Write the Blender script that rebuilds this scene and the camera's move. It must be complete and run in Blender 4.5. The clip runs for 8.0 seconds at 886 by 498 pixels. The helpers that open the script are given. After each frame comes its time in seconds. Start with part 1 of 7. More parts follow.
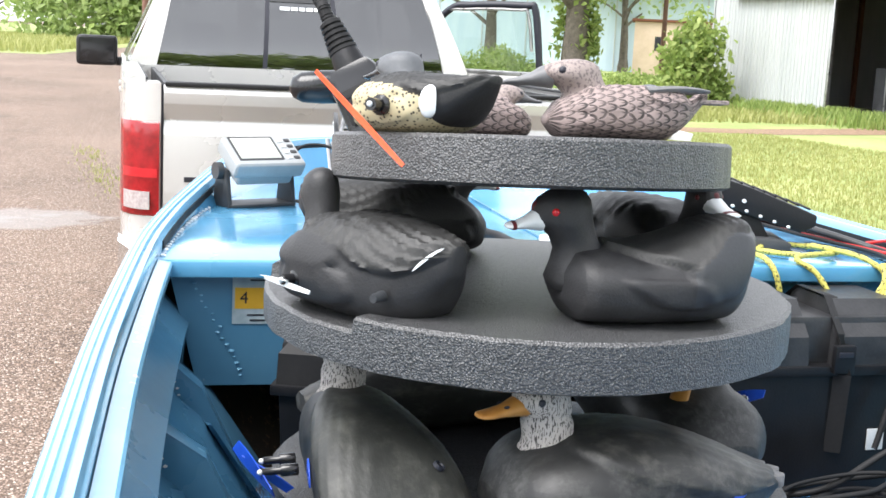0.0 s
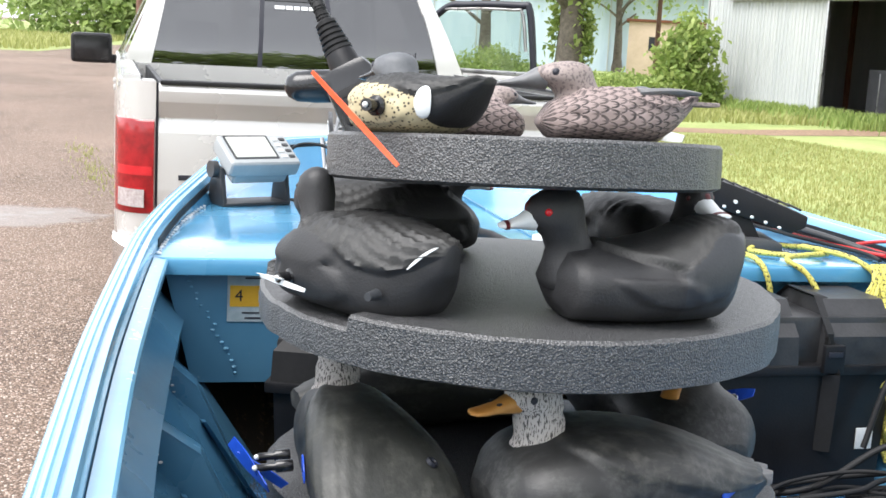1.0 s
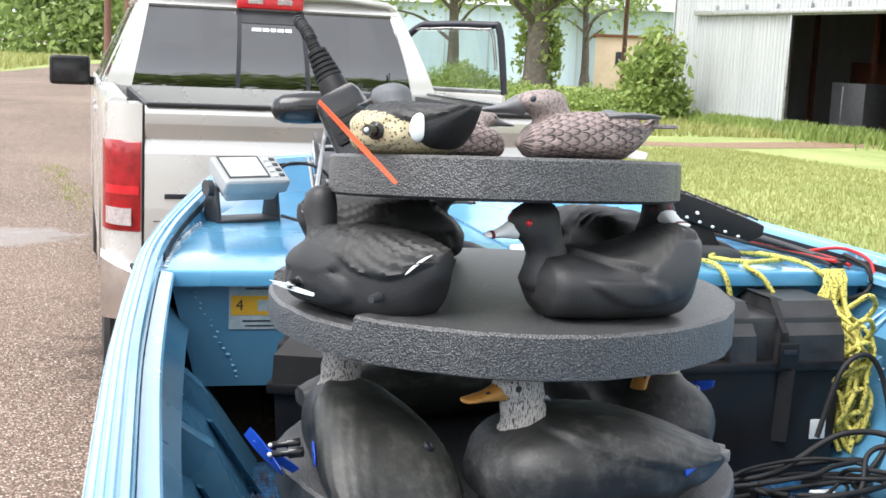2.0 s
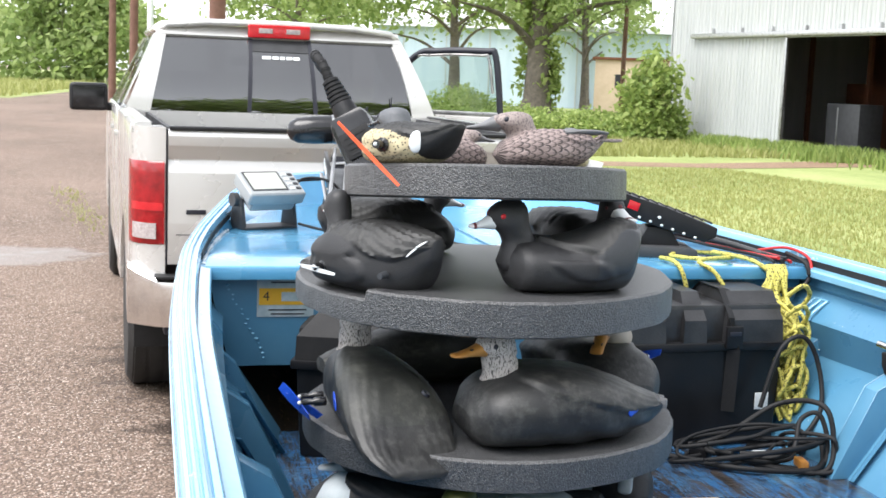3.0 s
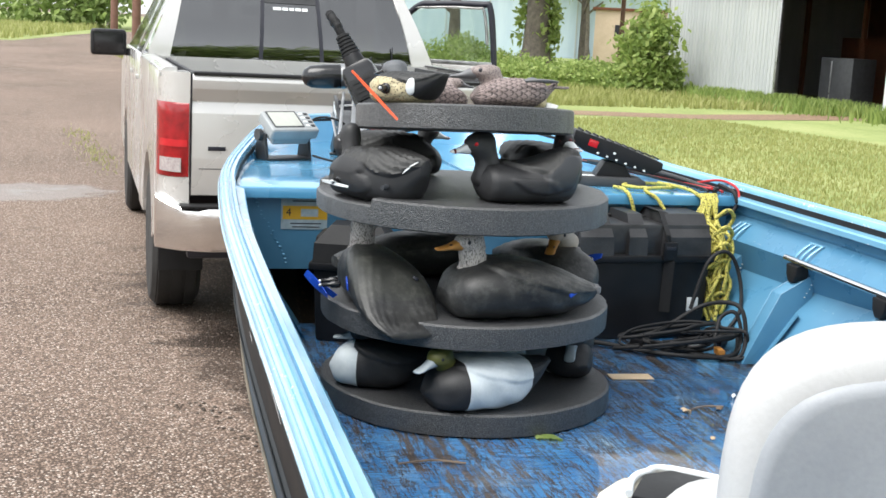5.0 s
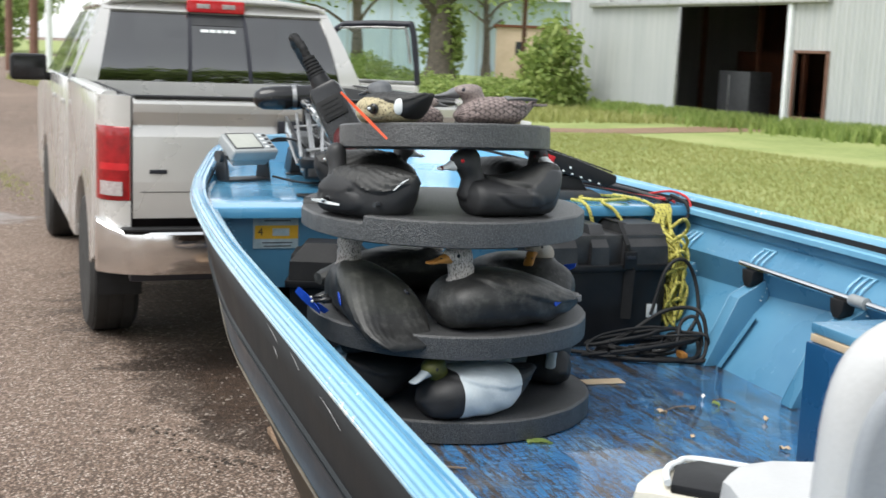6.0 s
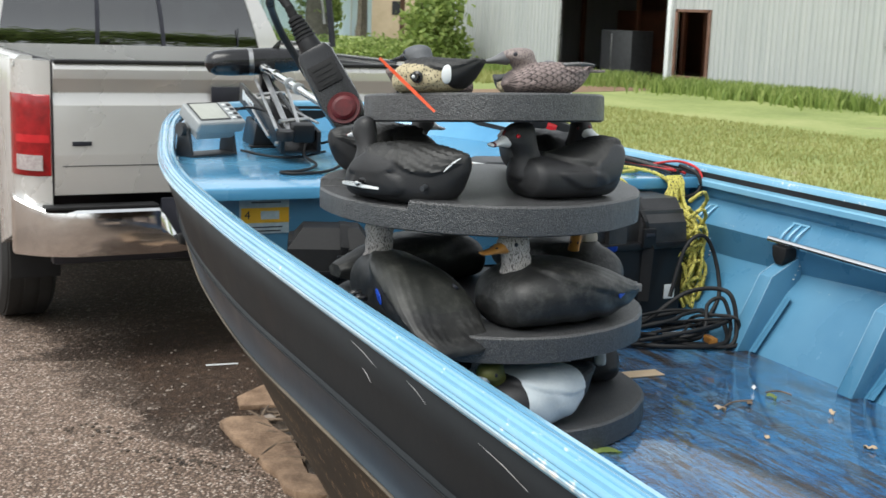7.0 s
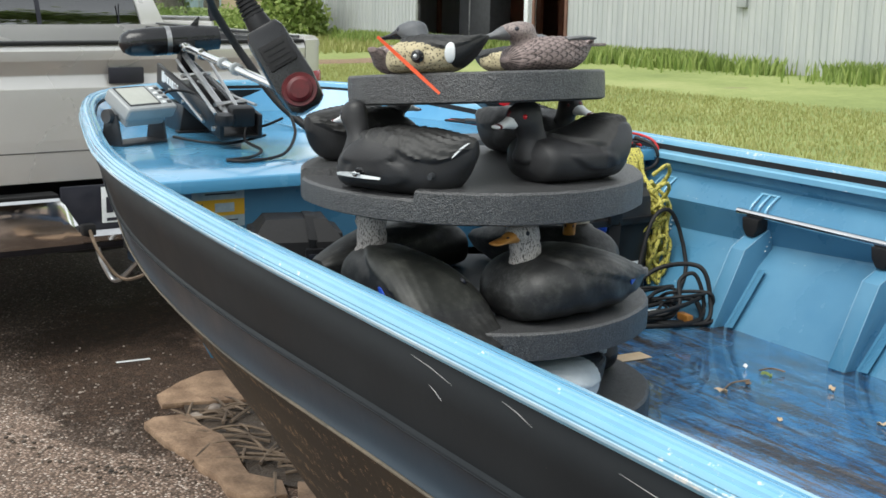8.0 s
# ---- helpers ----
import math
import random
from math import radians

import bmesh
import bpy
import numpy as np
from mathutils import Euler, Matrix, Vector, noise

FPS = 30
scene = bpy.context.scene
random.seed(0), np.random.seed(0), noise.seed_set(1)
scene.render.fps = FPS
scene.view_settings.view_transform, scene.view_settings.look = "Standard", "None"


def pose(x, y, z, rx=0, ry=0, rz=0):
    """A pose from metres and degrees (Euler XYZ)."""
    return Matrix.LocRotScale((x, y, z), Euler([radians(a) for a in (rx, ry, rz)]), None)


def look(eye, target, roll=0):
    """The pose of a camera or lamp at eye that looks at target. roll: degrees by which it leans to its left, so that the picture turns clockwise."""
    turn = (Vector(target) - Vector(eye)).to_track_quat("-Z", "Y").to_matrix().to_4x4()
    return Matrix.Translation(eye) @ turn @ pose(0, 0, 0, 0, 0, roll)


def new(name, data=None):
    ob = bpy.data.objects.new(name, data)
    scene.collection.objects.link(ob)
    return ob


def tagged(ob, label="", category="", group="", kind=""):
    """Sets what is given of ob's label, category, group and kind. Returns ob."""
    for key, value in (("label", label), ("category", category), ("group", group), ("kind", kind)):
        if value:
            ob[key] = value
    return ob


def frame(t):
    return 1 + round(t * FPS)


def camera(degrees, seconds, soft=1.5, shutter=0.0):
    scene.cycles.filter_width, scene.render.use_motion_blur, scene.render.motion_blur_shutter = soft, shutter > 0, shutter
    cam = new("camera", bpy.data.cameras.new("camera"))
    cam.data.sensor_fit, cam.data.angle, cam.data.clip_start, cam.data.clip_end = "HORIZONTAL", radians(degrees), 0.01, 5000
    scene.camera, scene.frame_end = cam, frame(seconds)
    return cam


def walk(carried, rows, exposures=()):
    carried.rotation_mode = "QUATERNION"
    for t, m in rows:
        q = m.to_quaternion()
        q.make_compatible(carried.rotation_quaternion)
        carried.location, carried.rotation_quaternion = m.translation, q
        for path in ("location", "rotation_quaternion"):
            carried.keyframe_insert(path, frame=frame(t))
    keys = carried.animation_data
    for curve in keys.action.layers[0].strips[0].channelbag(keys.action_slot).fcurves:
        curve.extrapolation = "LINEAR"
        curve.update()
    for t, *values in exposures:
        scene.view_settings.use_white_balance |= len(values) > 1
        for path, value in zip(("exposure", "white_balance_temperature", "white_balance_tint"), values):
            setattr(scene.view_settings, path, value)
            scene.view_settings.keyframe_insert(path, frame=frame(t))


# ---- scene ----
cam = camera(39.5, 8.0, soft=1.6, shutter=0.3)
PATH = [
    (0, (0.016, 0.559, 1.609), (0.735, 2.395, 1.274), 2.8),
    (0.5, (0.015, 0.556, 1.611), (0.736, 2.391, 1.276), 3.0),
    (1, (0.009, 0.543, 1.612), (0.738, 2.375, 1.276), 3.1),
    (1.5, (-0.005, 0.508, 1.618), (0.738, 2.335, 1.289), 2.9),
    (2.8, (-0.237, 0.048, 1.648), (0.571, 1.857, 1.376), 2.2),
    (3, (-0.245, -0.037, 1.643), (0.526, 1.789, 1.371), 2.2),
    (3.5, (-0.265, -0.243, 1.663), (0.478, 1.591, 1.378), 3.1),
    (4, (-0.358, -0.399, 1.654), (0.386, 1.424, 1.305), 2.7),
    (4.5, (-0.434, -0.567, 1.658), (0.359, 1.233, 1.296), 3.0),
    (4.7, (-0.453, -0.609, 1.664), (0.317, 1.202, 1.309), 3.0),
    (5.8, (-0.623, -0.737, 1.674), (0.212, 1.049, 1.339), 3.4),
    (6, (-0.693, -0.669, 1.669), (0.22, 1.082, 1.351), 2.2),
    (6.5, (-0.819, -0.458, 1.657), (0.196, 1.224, 1.28), 1.2),
    (7, (-0.84, -0.166, 1.654), (0.246, 1.471, 1.281), 2.1),
    (7.5, (-0.904, 0.055, 1.659), (0.312, 1.591, 1.256), 0.8),
    (8, (-0.963, 0.151, 1.656), (0.303, 1.642, 1.24), 1.0),
]
walk(cam, [(t, look(eye, target, roll)) for t, eye, target, roll in PATH], exposures=[(0, 1.85, 6250, 11), (0.5, 1.75, 6250, 11), (3.5, 1.59, 6250, 11), (4.7, 1.45, 6300, 9), (6.0, 1.02, 6300, 8), (8, 0.86, 6300, 6)])

# ---- light: bright overcast sky, very soft sun ----
SUN_UP, SUN_ROUND = radians(60), radians(258)
world = bpy.data.worlds.new("overcast_sky")
scene.world = world
world.use_nodes = True
wn, wl = world.node_tree.nodes, world.node_tree.links
sky = wn.new("ShaderNodeTexSky")
sky.sky_type, sky.sun_disc = "NISHITA", False
sky.sun_elevation, sky.sun_rotation = SUN_UP, SUN_ROUND
sky.air_density, sky.dust_density, sky.ozone_density = 1.0, 0.8, 1.0
grey = wn.new("ShaderNodeHueSaturation")
grey.inputs["Saturation"].default_value = 0.10
wl.new(sky.outputs[0], grey.inputs["Color"])
wl.new(grey.outputs[0], wn["Background"].inputs["Color"])
wn["Background"].inputs["Strength"].default_value = 0.15
sun_data = bpy.data.lights.new("sun", "SUN")
sun_data.energy, sun_data.angle, sun_data.color = 1.5, radians(40), (1.0, 0.95, 0.88)
sun = new("sun", sun_data)
sun.matrix_world = look((-14.7, -3.1, 26), (0, 0, 0))


# ---- materials ----
class Nodes:
    """A material's node tree with short calls."""

    def __init__(self, name):
        self.m = bpy.data.materials.new(name)
        self.m.use_nodes = True
        self.t = self.m.node_tree
        self.bsdf = self.t.nodes["Principled BSDF"]
        self.coord = None

    def node(self, kind, **values):
        n = self.t.nodes.new(kind)
        for k, v in values.items():
            if k in n.inputs:
                n.inputs[k].default_value = v
        return n

    def link(self, a, b):
        self.t.links.new(a, b)

    def co(self, which="Object"):
        if self.coord is None:
            self.coord = self.t.nodes.new("ShaderNodeTexCoord")
        return self.coord.outputs[which]

    def stretch(self, scale, which="Object", turn=0.0):
        n = self.t.nodes.new("ShaderNodeMapping")
        n.inputs["Scale"].default_value = scale
        n.inputs["Rotation"].default_value = (0, 0, turn)
        self.link(self.co(which), n.inputs["Vector"])
        return n.outputs[0]

    def noise(self, scale, detail=4.0, rough=0.55, vec=None):
        n = self.node("ShaderNodeTexNoise", Scale=scale, Detail=detail, Roughness=rough)
        self.link(vec or self.co(), n.inputs["Vector"])
        return n.outputs["Fac"]

    def cells(self, scale, feature="F1", vec=None, rnd=1.0):
        n = self.node("ShaderNodeTexVoronoi", Scale=scale, Randomness=rnd)
        n.feature = feature
        self.link(vec or self.co(), n.inputs["Vector"])
        return n

    def ramp(self, fac, *stops):
        n = self.t.nodes.new("ShaderNodeValToRGB")
        e = n.color_ramp.elements
        while len(e) < len(stops):
            e.new(0.5)
        for el, (p, c) in zip(e, stops):
            el.position = p
            el.color = (c, c, c, 1) if isinstance(c, (int, float)) else (*c, 1)
        self.link(fac, n.inputs[0])
        return n.outputs[0]

    def math(self, op, a, b=None, c=None):
        n = self.t.nodes.new("ShaderNodeMath")
        n.operation = op
        for i, v in enumerate((a, b, c)):
            if v is None:
                continue
            if isinstance(v, (int, float)):
                n.inputs[i].default_value = v
            else:
                self.link(v, n.inputs[i])
        return n.outputs[0]

    def mix(self, fac, a, b):
        n = self.t.nodes.new("ShaderNodeMix")
        n.data_type = "RGBA"
        for i, v in ((0, fac), (6, a), (7, b)):
            if isinstance(v, tuple):
                n.inputs[i].default_value = (*v, 1)
            elif isinstance(v, (int, float)):
                n.inputs[i].default_value = v
            else:
                self.link(v, n.inputs[i])
        return n.outputs[2]

    def bump(self, height, strength=0.3, distance=0.002, under=None):
        n = self.node("ShaderNodeBump", Strength=strength, Distance=distance)
        self.link(height, n.inputs["Height"])
        if under is not None:
            self.link(under, n.inputs["Normal"])
        return n.outputs[0]

    def put(self, color=None, rough=None, normal=None, **rest):
        for key, v in (("Base Color", color), ("Roughness", rough)):
            if v is None:
                continue
            if isinstance(v, tuple):
                self.bsdf.inputs[key].default_value = (*v, 1)
            elif isinstance(v, (int, float)):
                self.bsdf.inputs[key].default_value = v
            else:
                self.link(v, self.bsdf.inputs[key])
        if normal is not None:
            self.link(normal, self.bsdf.inputs["Normal"])
        for key, v in rest.items():
            self.bsdf.inputs[key.replace("_", " ")].default_value = v
        return self.m


def worn(name, c1, c2, big=6.0, fine=90.0, rough=(0.4, 0.6), bump=0.15, depth=0.001, **rest):
    """Two tones at a large scale, a fine grain, uneven gloss and a little relief."""
    n = Nodes(name)
    a, b = n.noise(big, 5), n.noise(fine, 3)
    tone = n.math("ADD", n.math("MULTIPLY", a, 0.75), n.math("MULTIPLY", b, 0.25))
    return n.put(n.ramp(tone, (0.35, c1), (0.65, c2)), n.ramp(a, (0.3, rough[0]), (0.7, rough[1])), n.bump(b, bump, depth), **rest)


def foam():
    """Closed-cell foam: fine bright and dark cells, slightly glossy skin."""
    n = Nodes("grey_foam")
    grain, big = n.cells(400.0), n.noise(9.0, 3)
    grit = n.noise(520.0, 2)
    tone = n.math("ADD", n.math("MULTIPLY", grain.outputs["Distance"], 0.7), n.math("MULTIPLY", grit, 0.5))
    col = n.ramp(tone, (0.20, (0.26, 0.26, 0.265)), (0.46, (0.062, 0.063, 0.065)), (0.8, (0.014, 0.014, 0.015)))
    col = n.mix(n.ramp(big, (0.35, 0.0), (0.75, 0.3)), col, (0.055, 0.056, 0.058))
    return n.put(col, 0.42, n.bump(tone, 0.65, 0.0024, n.bump(n.noise(70.0, 4, 0.7), 0.5, 0.004)), Specular_IOR_Level=0.9)


def deck_paint():
    """Worn blue paint on wet plywood: thin dark cracks and bare streaks along the boat, painted grey sheen, rippled
    gloss.
    """
    n = Nodes("worn_floor_paint")
    long = n.noise(3.0, 7, 0.68, n.stretch((10.0, 1.3, 1), turn=0.12))
    fine = n.noise(12.0, 6, 0.7, n.stretch((13.0, 0.9, 1), turn=0.12))
    patch = n.noise(3.6, 4, 0.6)
    wear = n.math("ADD", n.math("MULTIPLY", long, 0.5), n.math("ADD", n.math("MULTIPLY", fine, 0.38), n.math("MULTIPLY", patch, 0.22)))
    bare = n.ramp(wear, (0.560, 0.0), (0.600, 1.0))
    crack = n.ramp(n.math("ABSOLUTE", n.math("SUBTRACT", n.noise(7.0, 6, 0.7, n.stretch((6.0, 0.7, 1), turn=0.12)), 0.5)), (0.010, 0.95), (0.030, 0.0))
    blue = n.ramp(n.noise(11.0, 5), (0.3, (0.022, 0.125, 0.33)), (0.7, (0.055, 0.215, 0.45)))
    # wet sky sheen mixed into the paint as grey patches
    grey_sheen = n.ramp(n.noise(5.0, 7, 0.75, n.stretch((2.2, 0.8, 1))), (0.50, 0.0), (0.68, 0.7))
    blue = n.mix(grey_sheen, blue, (0.22, 0.31, 0.38))
    wood = n.ramp(fine, (0.35, (0.012, 0.012, 0.013)), (0.65, (0.10, 0.075, 0.06)))
    wet = n.ramp(n.noise(1.7, 4), (0.42, 0.10), (0.62, 0.45))
    ripple = n.math("ADD", n.noise(26.0, 3, 0.6, n.stretch((0.8, 3.0, 1))), n.math("MULTIPLY", n.noise(95.0, 4, 0.65), 0.5))
    return n.put(n.mix(n.math("MAXIMUM", bare, crack), blue, wood), wet, n.bump(ripple, 1.0, 0.013, n.bump(wear, 0.8, 0.005)), Coat_Weight=0.8, Coat_Roughness=0.06)


def boat_paint(name, c1, c2, chips=0.68, rough=(0.18, 0.4), chip=(0.5, 0.55, 0.58), **rest):
    n = Nodes(name)
    a, b = n.noise(3.0, 5), n.noise(60.0, 4, 0.7)
    scratch = n.noise(30.0, 5, 0.7, n.stretch((1, 0.08, 1)))
    col = n.ramp(a, (0.3, c1), (0.7, c2))
    off = n.ramp(n.math("ADD", n.math("MULTIPLY", b, 0.5), n.math("MULTIPLY", scratch, 0.5)), (chips, 0.0), (chips + 0.04, 1.0))
    return n.put(n.mix(off, col, chip), n.ramp(a, (0.3, rough[0]), (0.7, rough[1])), n.bump(a, 0.25, 0.01, n.bump(b, 0.12, 0.001)), **rest)


def asphalt():
    """Old chip-seal: brown-pink stones in dark binder, damp stains, puddles and painted shade under the truck."""
    n = Nodes("stony_asphalt")
    stone = n.cells(95.0)
    small = n.cells(240.0)
    rnd = n.t.nodes.new("ShaderNodeSeparateColor")
    n.link(stone.outputs["Color"], rnd.inputs[0])
    pebble = n.ramp(rnd.outputs[0], (0.0, (0.06, 0.042, 0.033)), (0.45, (0.25, 0.175, 0.132)), (0.8, (0.40, 0.30, 0.24)), (1.0, (0.78, 0.69, 0.61)))
    gap = n.ramp(stone.outputs["Distance"], (0.42, 0.0), (0.62, 1.0))
    col = n.mix(gap, pebble, (0.055, 0.038, 0.028))
    wide = n.noise(0.16, 5)
    col = n.mix(n.ramp(wide, (0.35, 0.0), (0.7, 0.40)), col, (0.40, 0.30, 0.24))
    def blot(at, size, edge=0.35):
        """A ragged spot on the ground: 1 inside, 0 outside."""
        m = n.node("ShaderNodeMapping", Location=(-at[0] / size[0], -at[1] / size[1], 0), Scale=(1 / size[0], 1 / size[1], 0))
        n.link(n.co(), m.inputs["Vector"])
        far = n.t.nodes.new("ShaderNodeVectorMath")
        far.operation = "LENGTH"
        n.link(m.outputs[0], far.inputs[0])
        ragged = n.math("ADD", far.outputs["Value"], n.math("MULTIPLY", n.math("SUBTRACT", n.noise(2.9, 8, 0.76), 0.5), 1.25))
        return n.ramp(n.math("MULTIPLY", ragged, 0.5), (0.5 - edge / 2, 1.0), (0.5, 0.0))

    damp = n.math("ADD", n.math("MULTIPLY", n.noise(0.7, 6, 0.62), 0.8), n.math("MULTIPLY", n.noise(6.0, 4), 0.2))
    # wet stains by the truck tail and bow, painted darker for the shade there
    dark = n.math("MAXIMUM", n.math("MAXIMUM", n.math("MULTIPLY", blot((1.25, 5.0), (0.62, 0.75), 0.16), 0.72), n.math("MULTIPLY", blot((1.15, 4.3), (0.42, 0.42), 0.16), 0.8)), n.ramp(damp, (0.585, 0.0), (0.63, 0.5)))
    hollow = blot((1.80, 4.75), (0.98, 1.35), 0.15)
    col = n.mix(n.ramp(hollow, (0.5, 0.0), (0.9, 0.8)), col, n.ramp(n.noise(14.0, 6, 0.7), (0.36, (0.022, 0.013, 0.009)), (0.5, (0.085, 0.05, 0.033)), (0.68, (0.19, 0.125, 0.085))))
    brk = n.math("MULTIPLY", n.ramp(hollow, (0.05, 0.0), (0.22, 1.0)), n.ramp(hollow, (0.62, 1.0), (0.95, 0.0)))
    dark = n.math("MAXIMUM", dark, n.math("MULTIPLY", brk, n.ramp(n.noise(7.0, 5), (0.36, 0.1), (0.50, 0.95))))
    dark = n.math("MAXIMUM", dark, n.math("MULTIPLY", blot((1.22, 5.55), (0.60, 0.24), 0.14), 0.9))
    # shade beneath the truck, painted into the ground colour
    dark = n.math("MAXIMUM", dark, n.math("MULTIPLY", blot((1.75, 6.6), (1.25, 1.5), 0.25), 0.8))
    dark = n.math("MULTIPLY", dark, n.ramp(rnd.outputs[1], (0.78, 1.0), (0.90, 0.35)))
    col = n.mix(dark, col, (0.024, 0.015, 0.010))
    pool = n.math("MAXIMUM", blot((0.35, 11.1), (0.85, 0.62), 0.2), blot((-2.2, 13.5), (1.0, 0.5), 0.2))
    col = n.mix(n.math("MULTIPLY", pool, 0.6), col, (0.16, 0.13, 0.115))
    rough = n.math("SUBTRACT", n.ramp(dark, (0.0, 0.8), (1.0, 0.6)), n.math("MULTIPLY", pool, 0.42))
    height = n.math("MULTIPLY", n.math("ADD", n.math("MULTIPLY", stone.outputs["Distance"], -1.0), n.math("MULTIPLY", small.outputs["Distance"], -0.3)), n.math("SUBTRACT", 1.0, pool))
    return n.put(col, rough, n.bump(height, 0.9, 0.008), Specular_IOR_Level=0.22)


def turf(name="turf"):
    n = Nodes(name)
    a, b, c = n.noise(0.35, 5), n.noise(5.0, 5, 0.7), n.noise(60.0, 3)
    tone = n.math("ADD", n.math("MULTIPLY", a, 0.5), n.math("ADD", n.math("MULTIPLY", b, 0.3), n.math("MULTIPLY", c, 0.2)))
    col = n.ramp(tone, (0.32, (0.135, 0.18, 0.05)), (0.5, (0.26, 0.31, 0.10)), (0.68, (0.41, 0.41, 0.18)))
    bare = n.ramp(n.noise(0.55, 5, 0.6), (0.66, 0.0), (0.72, 0.8))
    return n.put(n.mix(bare, col, (0.22, 0.16, 0.11)), 0.9, n.bump(tone, 0.6, 0.05))


def leafy(name, c1, c2, c3, light=0.35):
    """Leaf colour that differs from leaf to leaf, a little translucent."""
    n = Nodes(name)
    g = n.t.nodes.new("ShaderNodeNewGeometry")
    col = n.ramp(g.outputs["Random Per Island"], (0.0, c1), (0.5, c2), (1.0, c3))
    col = n.mix(n.ramp(n.noise(0.5, 3), (0.35, 0.0), (0.7, 0.35)), col, c1)
    n.put(col, 0.6)
    tr = n.node("ShaderNodeBsdfTranslucent")
    n.link(col, tr.inputs["Color"])
    mixer = n.node("ShaderNodeMixShader", Fac=light)
    n.link(n.bsdf.outputs[0], mixer.inputs[1])
    n.link(tr.outputs[0], mixer.inputs[2])
    n.link(mixer.outputs[0], n.t.nodes["Material Output"].inputs[0])
    return n.m


def scallops(name, pale, dark, rows=26.0, cols=22.0, edge=0.30, under=None):
    """Overlapping rounded feathers: a dark crescent near the rim of each, laid out in the mesh's own UV."""
    n = Nodes(name)
    sep = n.t.nodes.new("ShaderNodeSeparateXYZ")
    wob = n.noise(28.0, 2)
    n.link(n.co("UV"), sep.inputs[0])
    u = n.math("ADD", n.math("MULTIPLY", sep.outputs[0], rows), n.math("MULTIPLY", wob, 1.1))
    row = n.math("FLOOR", u)
    v = n.math("ADD", n.math("MULTIPLY", sep.outputs[1], cols), n.math("MULTIPLY", n.math("MODULO", row, 2.0), 0.5))
    fu, fv = n.math("FRACT", u), n.math("SUBTRACT", n.math("FRACT", v), 0.5)
    r = n.math("SQRT", n.math("ADD", n.math("MULTIPLY", n.math("MULTIPLY", fu, fu), 0.8), n.math("MULTIPLY", n.math("MULTIPLY", fv, fv), 2.6)))
    ring = n.ramp(n.math("ABSOLUTE", n.math("SUBTRACT", r, 0.62)), (edge * 0.45, 1.0), (edge, 0.0))
    shaft = n.math("MULTIPLY", n.ramp(n.math("ABSOLUTE", fv), (0.04, 1.0), (0.10, 0.0)), n.ramp(fu, (0.1, 0.0), (0.45, 0.8)))
    mask = n.math("MULTIPLY", n.math("MAXIMUM", ring, shaft), n.ramp(n.noise(70.0, 3), (0.3, 0.55), (0.6, 1.0)))
    base = n.ramp(n.noise(30.0, 3), (0.3, pale), (0.7, tuple(c * 0.82 for c in pale)))
    return n.put(n.mix(mask, base, dark), 0.7, n.bump(n.math("SUBTRACT", 1.0, mask), 0.5, 0.002))


def feathered(name, c1, c2, rows=18.0, cols=16.0, rough=(0.5, 0.75), relief=0.5):
    """Plain dark plastic with moulded feather edges."""
    n = Nodes(name)
    sep = n.t.nodes.new("ShaderNodeSeparateXYZ")
    n.link(n.co("UV"), sep.inputs[0])
    u = n.math("ADD", n.math("MULTIPLY", sep.outputs[0], rows), n.math("MULTIPLY", n.noise(26.0, 3), 2.6))
    v = n.math("ADD", n.math("MULTIPLY", sep.outputs[1], cols), n.math("MULTIPLY", n.math("MODULO", n.math("FLOOR", u), 2.0), 0.5))
    fv = n.math("SUBTRACT", n.math("FRACT", v), 0.5)
    h = n.math("SUBTRACT", n.math("FRACT", n.math("ADD", u, n.math("MULTIPLY", n.math("MULTIPLY", fv, fv), 3.4))), 0.5)
    a = n.noise(14.0, 5)
    lit = n.math("MULTIPLY", n.ramp(h, (0.25, 0.0), (0.5, 1.0)), n.ramp(n.noise(18.0, 3), (0.4, 0.0), (0.65, 0.25)))
    col = n.mix(lit, n.ramp(a, (0.3, c1), (0.7, c2)), tuple(min(0.9, c * 2.2) for c in c2))
    return n.put(col, n.ramp(a, (0.3, rough[0]), (0.7, rough[1])), n.bump(h, relief, 0.007, n.bump(n.noise(160.0, 3), 0.25, 0.001)))


def dry_brushed(name, c1, c2, pale):
    """Dark painted plastic with pale dry-brushed streaks along the bird and a few specks."""
    n = Nodes(name)
    a = n.noise(13.0, 5)
    streak = n.noise(1.0, 5, 0.65, n.stretch((95, 22, 95)))
    mottle = n.noise(34.0, 5, 0.7)
    where = n.noise(9.0, 3)
    col = n.ramp(a, (0.3, c1), (0.7, c2))
    col = n.mix(n.math("MULTIPLY", n.ramp(streak, (0.5, 0.0), (0.66, 1.0)), n.ramp(where, (0.42, 0.0), (0.66, 0.55))), n.mix(n.ramp(mottle, (0.5, 0.0), (0.72, 0.45)), col, pale), pale)
    return n.put(col, n.ramp(a, (0.3, 0.38), (0.7, 0.6)), n.bump(streak, 0.35, 0.0015, n.bump(n.noise(180.0, 3), 0.3, 0.0008)))


def streaked(name, pale, dark, scale=(150, 150, 26), cover=0.56, rough=0.6):
    """Pale plastic with short dark brush strokes."""
    n = Nodes(name)
    f = n.noise(1.0, 2, 0.5, n.stretch(scale))
    return n.put(n.mix(n.ramp(f, (cover - 0.03, 0.0), (cover + 0.03, 1.0)), pale, dark), rough, n.bump(n.noise(60.0, 3), 0.2, 0.001))


